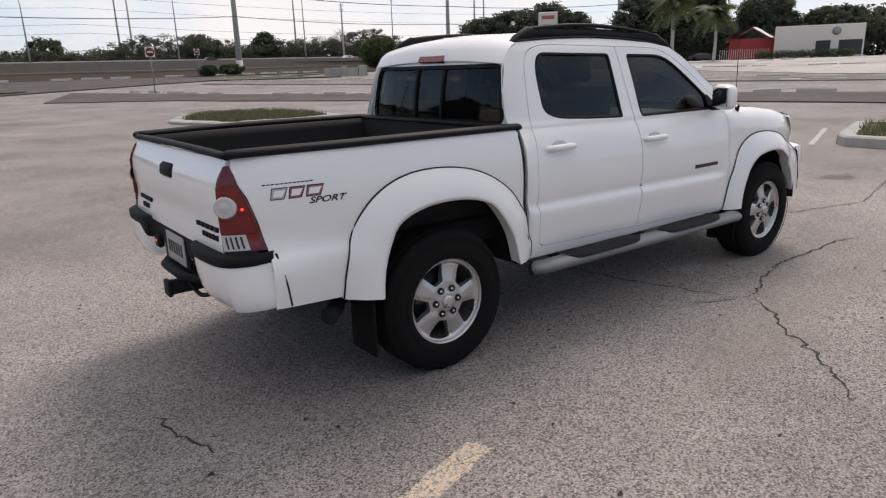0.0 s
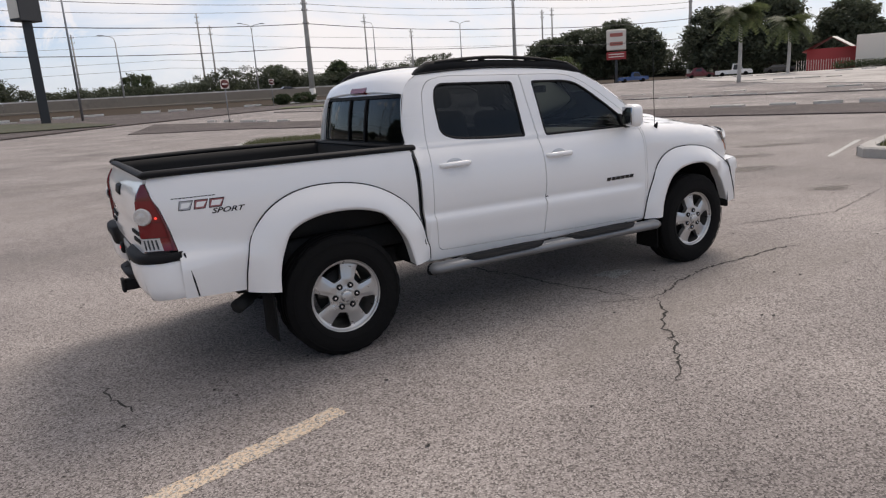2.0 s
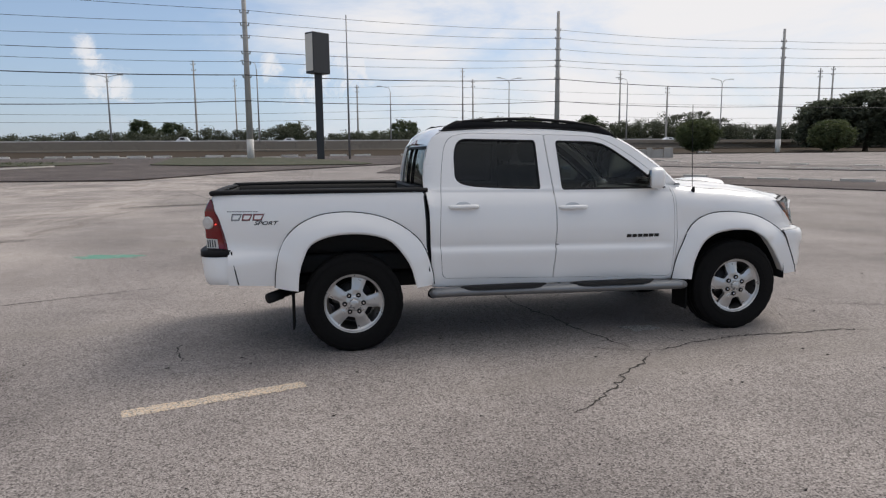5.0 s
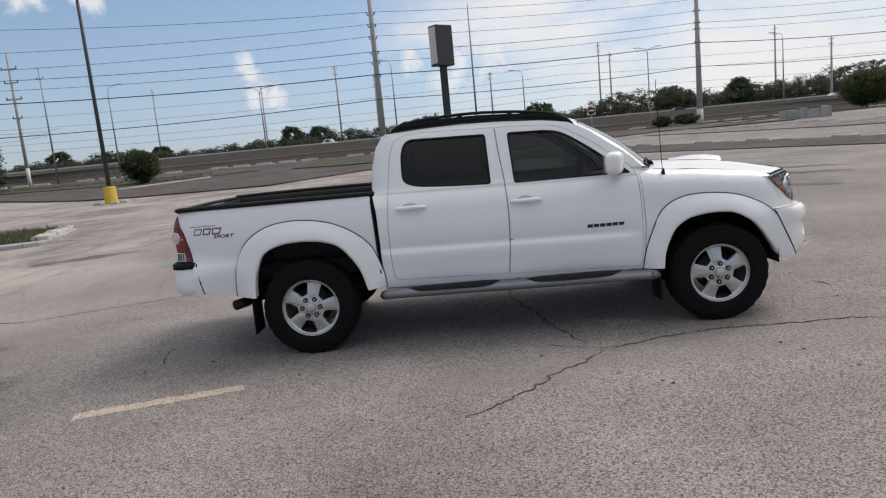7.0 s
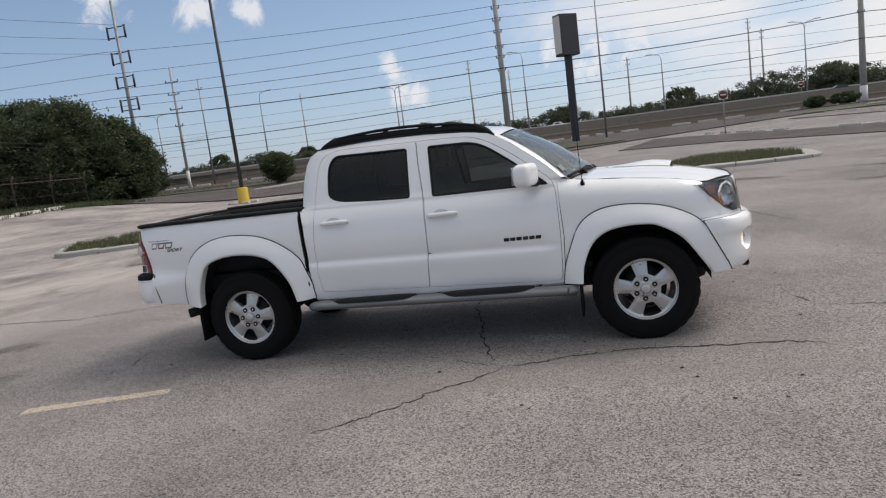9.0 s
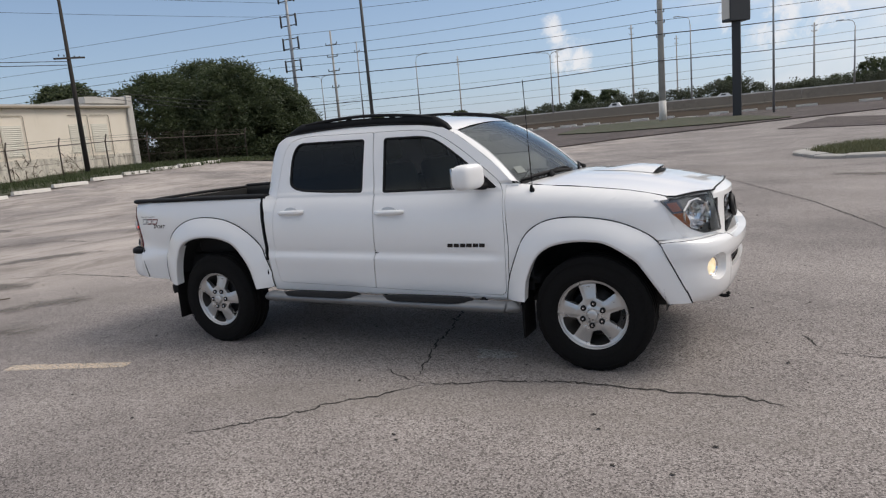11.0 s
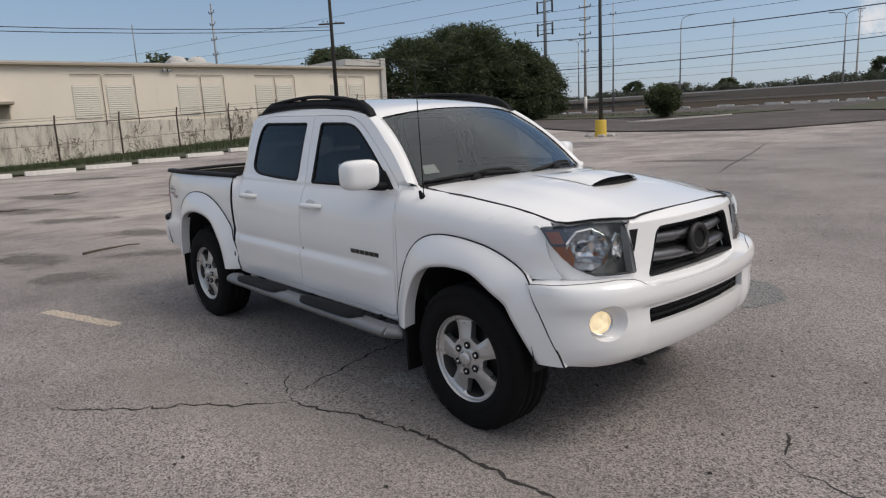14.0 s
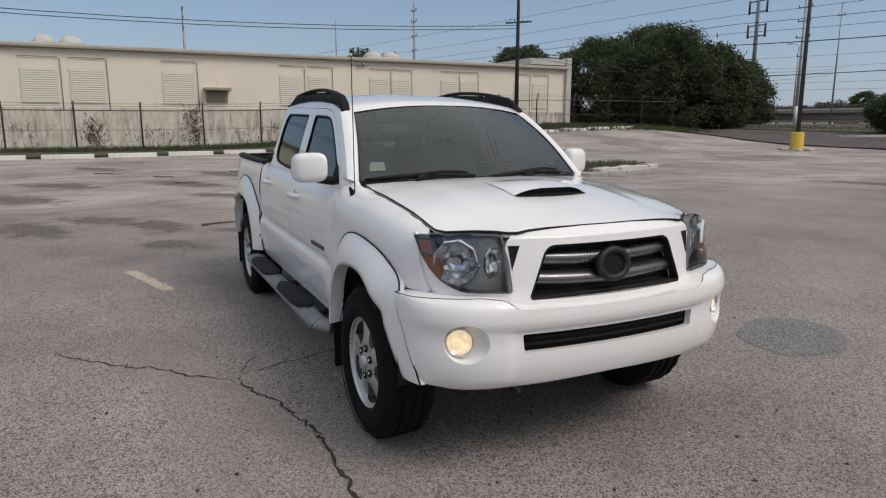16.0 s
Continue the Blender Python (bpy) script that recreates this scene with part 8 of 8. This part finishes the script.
# heights of each line at its five supports and past them, and its thickness
LINES = (((20.4, 20.0, 18.2, 22.2, 20.6, 19.0), 0.024), ((17.5, 17.2, 16.8, 20.8, 19.4, 18.0), 0.024), ((15.5, 15.2, 15.4, 19.0, 17.8, 17.0), 0.024),
         ((14.2, 14.1, 13.6, 17.2, 16.5, 15.5), 0.032), ((13.0, 13.0, 12.4, 16.2, 15.3, 14.5), 0.024), ((11.5, 11.5, 10.9, 14.1, 12.7, 12.5), 0.055), ((7.4, 7.5, 7.95, 10.4, 9.5, 9.0), 0.045))


def arms_of(k, height, count=6):
    return tuple(((heights[k] - 1.3) / height, 0.5) for heights, r in LINES[:count])


POLES = [(-60.0, 72.0, 19.0), (-9.6, 77.6, 24.0), (39.1, 106.0, 24.0), (79.4, 102.3, 21.5), (109.2, 85.6, 20.0)]
concrete_pole(*POLES[1], 0.42, arms_of(2, 24.0), "tall tapered concrete power pole beside the verge")
concrete_pole(*POLES[2], 0.50, arms_of(3, 24.0), "tall tapered concrete power pole with short arms")
concrete_pole(*POLES[3], 0.45, arms_of(4, 21.5, 3), "pale concrete power pole by the far lot")
concrete_pole(*POLES[4], 0.42, arms_of(5, 20.0, 4), "pale concrete power pole by the restaurant")
concrete_pole(-54.5, 77.0, 16.5, 0.24, ((0.88, 1.0), (0.78, 0.9), (0.66, 1.0), (0.52, 0.6)), "weathered wooden power pole with crossarms")
concrete_pole(-62.8, 78.5, 27.0, 0.34, (), "tall steel transmission pole with square brackets", STEEL)
concrete_pole(-60.0, 92.0, 17.0, 0.15, ((0.9, 0.5),), "thin grey pole behind the wooden one", STEEL)
t_arms = thing("pole_brackets", "square steel brackets round the transmission pole", "bracket")
for zc in (24.0, 20.5, 17.2, 14.0):
    for sgn in (-1, 1):
        pts = [(-62.8 + sgn * 0.3, 78.5, zc - 0.7), (-62.8 + sgn * 1.4, 78.5, zc - 0.7), (-62.8 + sgn * 1.4, 78.5, zc + 0.7), (-62.8 + sgn * 0.3, 78.5, zc + 0.7)]
        part("bracket", tube(pts, 0.09, 6), STEEL_DARK, t_arms)
        part("insulator", tube([(-62.8 + sgn * 1.4, 78.5, zc - 0.9), (-62.8 + sgn * 1.4, 78.5, zc + 0.9)], 0.14, 6), STEEL_DARK, t_arms)


def wire(a, b, sag, r, parent):
    a, b = Vector(a), Vector(b)
    pts = [a.lerp(b, k / 16) - Vector((0, 0, sag * 4 * (k / 16) * (1 - k / 16))) for k in range(17)]
    part("wire", tube(pts, r, 4, False), WIRE, parent)


lines = thing("power_lines", "sagging black power lines between the poles", "cable")
chain = [(-230.0, 41.0, 19.0), (-60.0, 72.0, 21.0)] + POLES[1:]
for heights, r in LINES:
    for (a, za), (b, zb) in zip(zip(chain, heights), zip(chain[1:], heights[1:])):
        wire((a[0], a[1] - 0.5, za), (b[0], b[1] - 0.5, zb), 0.5, r, lines)
for z0, z1, yy in ((15.0, 14.0, 118), (13.2, 12.6, 122), (10.4, 10.2, 124), (9.0, 8.6, 120)):
    wire((-120, yy - 10, z0), (20, yy, z1), 1.6, 0.022, lines)
    wire((20, yy, z1), (150, yy + 4, z0), 1.6, 0.022, lines)
for z0, z1 in ((25.0, 22.5), (23.0, 19.5), (21.0, 17.0)):
    wire((-62.8, 78.5, z0), (-150, -110, z1 + 9), 3.0, 0.022, lines)

dp = concrete_pole(-43.0, 27.8, 14.0, 0.19, (), "dark wooden power pole beside the fence", POLE_WOOD)
for zc, w in ((8.5, 1.2), (12.9, 1.25)):
    part("crossarm", moved(box(-0.06, 0.06, -w, w, -0.06, 0.06), Matrix.Translation((0.1, 0, zc)) @ Matrix.Rotation(radians(6), 4, "X")), POLE_WOOD, dp, "", False)
    for yy in (-0.8, -0.4, 0.4, 0.8):
        part("insulator", moved(turned([(0.0005, 0), (0.04, 0.02), (0.05, 0.12), (0.0005, 0.16)], 8, "z"), Matrix.Translation((0.1, yy, zc + 0.06))), STEEL_DARK, dp)
service = thing("service_lines", "thin drooping service cables from the dark pole", "cable")
for za, b, sag in ((6.0, (-58, 88, 8.2), 1.4), (6.4, (-57, 90, 9.2), 1.2), (6.2, (-60, 92, 9.0), 1.3)):
    wire((-42.9, 27.8, terrain(-43, 27.8) + za), b, sag, 0.018, service)
for z0 in (9.2, 8.95):
    wire((-42.9, 27.8, z0), (-42.9, -49, z0 + 1.75), 2.0, 0.024, service)
far_pole = concrete_pole(-92, 40, 17.5, 0.22, ((0.93, 0.9), (0.84, 0.9), (0.72, 0.9), (0.60, 0.8)), "distant power pole behind the warehouse", STEEL)
concrete_pole(-84, 6.5, 14.5, 0.2, ((0.97, 0.4), (0.9, 0.4), (0.82, 0.4)), "distant power pole behind the warehouse", STEEL)

# car park lamp on its yellow base
lamp = thing("lamp_post", "tall dark lamp post on a chipped yellow concrete base", "lamp post", Matrix.Translation((-20.8, 32.4, terrain(-20.8, 32.4))))
part("base", turned([(0.0005, 1.02), (0.30, 1.02), (0.34, 0.98), (0.36, 0.02), (0.40, -0.05)], 18, "z"), YELLOW, lamp, "chipped yellow base")
part("pole", tube([(0, 0, 0.9), (-0.02, 0, 6), (-0.05, 0, 13.5)], lambda u: 0.13 - 0.05 * u, 10), STEEL_DARK, lamp, "dark steel pole")
part("lamp_arm", tube([(-1.2, 0, 13.3), (0, 0, 13.5), (1.2, 0, 13.3)], 0.05, 6), STEEL_DARK, lamp)
for sgn in (-1, 1):
    part("lamp_head", box(sgn * 1.1 - 0.35, sgn * 1.1 + 0.35, -0.2, 0.2, 13.2, 13.4, 0.05), STEEL_DARK, lamp)
rnd = random.Random(5)
for k in range(7):
    a = k * 0.9
    bm = box(-0.22, 0.22, -0.14, 0.14, 0, 0.14, 0.03)
    ob = part("rubble", bm, KERB, None, "", False)
    x, y = -20.8 + 0.75 * math.cos(a), 32.4 + 0.75 * math.sin(a)
    ob.matrix_world = pose(x, y, terrain(x, y), 0, 0, 60 * k)
    tagged(ob, "broken pale concrete lump by the lamp base", "rubble", "rubble round the lamp base")

# pylon sign
sx0, sy0 = -1.4, 72.6
sg = thing("pylon_sign", "tall dark pylon with a blank white sign box", "sign", Matrix.Translation((sx0, sy0, terrain(sx0, sy0))))
part("pole", box(-0.42, 0.42, -0.35, 0.35, -0.2, 9.8, 0.04), STEEL_DARK, sg, "dark steel column", False)
part("sign_box", moved(box(-1.15, 1.15, -0.72, 0.72, 9.65, 14.1, 0.06), Matrix.Rotation(radians(38), 4, "Z")), STEEL_DARK, sg, "dark sign box", False)
part("sign_face", moved(box(-1.21, -1.152, -0.62, 0.62, 9.9, 13.9, 0.01), Matrix.Rotation(radians(38), 4, "Z")), WHITE_SIGN, sg, "blank white sign face", False)
part("sign_face", moved(box(1.152, 1.21, -0.62, 0.62, 9.9, 13.9, 0.01), Matrix.Rotation(radians(38), 4, "Z")), WHITE_SIGN, sg, "blank white sign face", False)
concrete_pole(2.0, 75.3, 16.6, 0.14, (), "thin pale metal pole", STEEL)


def street_light(x, y, z0, h, double, heading_deg):
    s = thing("street_lamp", "tall grey highway lamp with a curved arm", "street lamp", pose(x, y, z0, 0, 0, heading_deg), "highway lamps")
    part("pole", tube([(0, 0, 0), (0, 0, h * 0.9)], lambda u: 0.20 - 0.09 * u, 8), STEEL, s, "grey pole")
    for sgn in ((-1, 1) if double else (1,)):
        part("arm", tube(spline([(0, 0, h * 0.88), (sgn * 0.4, 0, h * 0.97), (sgn * 2.4, 0, h)], 8), 0.07, 6), STEEL, s)
        part("lamp_head", box(sgn * 2.1 - 0.1, sgn * 3.3, -0.2, 0.2, h - 0.06, h + 0.10, 0.05), STEEL, s, "", False)


for x, y, h, dbl in ((-77, 144, 18, False), (-45, 150, 15, True), (-14, 147, 18, False), (16, 158, 14, False), (47.3, 164, 17, True), (78, 160, 17, False), (105, 160, 17, True), (-110, 150, 17, True)):
    street_light(x, y, 3.8, h, dbl, 0 if x % 2 else 180)
for x, y, h in ((-34, 190, 26), (-108, 236, 30), (44, 205, 27), (48, 208, 24), (90, 190, 25), (-70, 240, 28), (-30, 250, 28), (10, 190, 20), (130, 150, 22), (118, 140, 20), (92, 165, 18)):
    concrete_pole(x, y, h, 0.35, ((0.96, 0.6), (0.90, 0.6)), "distant grey power pole beyond the highway", POLE_CONCRETE)


def entry_sign(x, y, h, r, turn):
    s = thing("no_entry_sign", "round red no-entry sign on a thin post", "road sign", pose(x, y, terrain(x, y), 0, 0, turn), "no-entry signs")
    part("post", tube([(0, 0, -0.2), (0, 0, h + r)], 0.04, 6), STEEL, s, "thin steel post")
    part("sign_board", box(-r, r, -0.03, -0.01, h - r, h + r, 0.01), WHITE_SIGN, s, "white square board", False)
    part("sign_disc", moved(turned([(0.0005, -0.045), (r * 0.92, -0.045), (r * 0.92, -0.03)], 28, "y"), Matrix.Translation((0, 0, h))), SIGN_RED_DULL, s, "dull red disc")
    part("sign_bar", box(-r * 0.62, r * 0.62, -0.052, -0.046, h - r * 0.14, h + r * 0.14), WHITE_SIGN, s, "white bar", False)


entry_sign(10.8, 50.9, 3.0, 0.36, 10)
entry_sign(24.5, 82.0, 3.1, 0.36, 10)


# ---------------------------------------------------------------- restaurant and its sign
def restaurant():
    b = thing("restaurant", "low pale restaurant with a red canopy roof", "building", pose(94.5, 46.5, terrain(95, 45), 0, 0, -63))
    part("wall", box(0, 11, 0, 9, -0.3, 4.4, 0.03), WHITE_SIGN, b, "pale plastered wall", False)
    part("wall", box(-6, 0, 1.5, 8, -0.3, 3.0, 0.03), RED_SIGN, b, "red side wing", False)
    rows = [[(-6.5, -1.2, 2.6), (-3.2, 3.0, 4.6), (0, -1.2, 2.6)], [(-6.5, 8, 2.6), (-3.2, 8, 4.6), (0, 8, 2.6)]]
    part("roof", loft(rows), RED_SIGN, b, "bright red pitched canopy", False)
    part("skylight", loft([[(-3.0, 0.0, 4.5), (-0.6, -1.25, 2.98)], [(-2.4, 1.0, 4.5), (0.0, -1.0, 2.95)]]), WHITE_SIGN, b, "white awning panel", False)
    for x0, x1 in ((5.2, 7.0), (8.0, 10.8)):
        w = part("window", box(x0, x1, -0.06, 0.02, 0.3, 2.3, 0.02), STEEL_DARK, b, "dark shutter", False)
    part("badge", moved(turned([(0.0005, -0.08), (0.55, -0.08), (0.55, -0.02)], 20, "y"), Matrix.Translation((7.6, 0, 3.5))), STEEL, b, "round badge shape")
    for k in range(22):
        part("railing_bar", box(-7 + 0.3 * k, -6.95 + 0.3 * k, -1.9, -1.85, 0, 1.5), WHITE_SIGN, b, "", False)
    hedge = random.Random(3)
    verts, faces = leaf_cloud(hedge, [(-2 + 0.45 * k, -3.0 + hedge.uniform(-0.2, 0.2), 0.55, 0.55) for k in range(26)], 160, 0.13)
    h = raw("hedge", verts, faces, LEAF_DARK)
    h.matrix_world = b.matrix_world.copy()
    tagged(h, "low dark hedge in front of the restaurant", "hedge")


restaurant()
bs = thing("restaurant_sign", "tall white and red roadside sign on a dark post", "sign", pose(100.1, 96.0, terrain(100, 96), 0, 0, -45))
part("post", box(-0.25, 0.25, -0.2, 0.2, -0.2, 6.5), STEEL_DARK, bs, "dark post", False)
part("sign_box", box(-1.9, 1.9, -0.3, 0.3, 6.4, 10.4, 0.25, 4), WHITE_SIGN, bs, "white rounded sign box", False)
part("sign_shape", box(-1.25, 1.25, -0.34, -0.28, 7.3, 9.7, 0.03), SIGN_RED_PALE, bs, "bleached red square shape", False)
part("sign_shape", box(-1.25, 1.25, -0.36, -0.30, 8.0, 9.0, 0.02), WHITE_SIGN, bs, "pale bar", False)
part("reader_board", box(-1.9, 1.9, -0.25, 0.25, 4.6, 6.1, 0.04), RED_SIGN, bs, "red lower board", False)
for z in (5.05, 5.55):
    part("board_bar", box(-1.5, 1.5, -0.28, -0.25, z, z + 0.2), WHITE_SIGN, bs, "", False)


# ---------------------------------------------------------------- vehicles in the distance
def far_car(x, y, z, turn, paint, length, height, kind, label, cat):
    c = thing(kind, label, cat, pose(x, y, z, 0, 0, turn))
    L, H = length / 2, height
    if kind == "pickup":
        top = [(-L, 0.95), (-L * 0.1, 0.98), (-L * 0.05, H), (L * 0.32, H), (L * 0.48, 1.05), (L * 0.95, 0.95), (L, 0.55)]
    elif kind == "van":
        top = [(-L, 0.9), (-L * 0.96, H), (L * 0.5, H), (L * 0.78, 1.1), (L, 0.9), (L, 0.5)]
    else:
        top = [(-L, 0.85), (-L * 0.72, 0.95), (-L * 0.45, H), (L * 0.12, H), (L * 0.45, 0.95), (L * 0.95, 0.78), (L, 0.5)]
    prof = [(-L, 0.35)] + top + [(L, 0.35)]
    rows = []
    for yy, k in ((-0.88, 0.0), (-0.80, 0.04), (0.80, 0.04), (0.88, 0.0)):
        rows.append([(a, yy if b < 1.0 else yy * 0.84, b + k * 0.3) for a, b in prof])
    bm = loft(rows)
    for r in (rows[0], rows[-1]):
        bm.faces.new([bm.verts.new(p) for p in r])
    bmesh.ops.recalc_face_normals(bm, faces=bm.faces[:])
    part("body", bm, paint, c, "", False)
    g0 = [p for p in top if p[1] > 0.97]
    for sgn in (-1, 1):
        gx0, gx1 = min(p[0] for p in g0), max(p[0] for p in g0)
        w = [(gx0 * 0.86 + 0.05, 0.98), (gx1 * 0.95, 0.98), (gx1 * 0.62, H - 0.12), (gx0 * 0.86 + 0.25, H - 0.12)]
        raw("window", [(a, sgn * (0.86 if b < 1 else 0.80), b) for a, b in w], [(0, 1, 2, 3)], STEEL_DARK, c, "dark side glass")
    for a in (-L * 0.62, L * 0.62):
        for sgn in (-1, 1):
            w = part("wheel", moved(turned([(0.0005, -0.1), (0.2, -0.1), (0.33, -0.08), (0.33, 0.1), (0.0005, 0.1)], 18, "y"), Matrix.Translation((a, sgn * 0.80, 0.33))), RUBBER, c)
    return c


CAR_WHITE = plain("white car body", (0.70, 0.70, 0.69), 0.3, 0, 0.04, 4, 0, 0.5)
CAR_RED = plain("dark red car body", (0.14, 0.012, 0.016), 0.3, 0, 0.05, 4, 0, 0.5)
CAR_BLUE = plain("blue car body", (0.03, 0.08, 0.22), 0.35, 0, 0.05, 4, 0, 0.5)
CAR_BLACK = plain("black car body", (0.012, 0.012, 0.014), 0.3, 0, 0.05, 4, 0, 0.5)
far_car(-30, 146, 3.85, 180, CAR_WHITE, 4.8, 1.75, "suv", "white car on the far highway", "car")
far_car(-8, 146, 3.85, 180, CAR_WHITE, 4.7, 1.5, "saloon_car", "white car on the far highway", "car")
far_car(50, 150, 3.87, 0, CAR_BLACK, 4.6, 1.45, "saloon_car", "black car on the far highway", "car")
far_car(86, 152, 3.88, 0, CAR_WHITE, 4.6, 1.45, "saloon_car", "white car on the far highway", "car")
far_car(92, 84, terrain(92, 84), -35, CAR_BLUE, 5.2, 1.75, "pickup", "blue pickup parked by the restaurant sign", "pickup truck")
far_car(104, 79, terrain(104, 79), -45, CAR_RED, 4.8, 1.8, "suv", "red car parked by the restaurant", "car")
far_car(97, 67, terrain(97, 67), -50, CAR_WHITE, 5.6, 1.9, "pickup", "white pickup with a dark trailer", "pickup truck")
far_car(102, 62, terrain(102, 62), -55, CAR_BLACK, 5.0, 1.3, "saloon_car", "black car parked by the restaurant", "car")
far_car(110, 58, terrain(110, 58), -60, CAR_WHITE, 4.8, 1.6, "suv", "white car parked by the restaurant", "car")
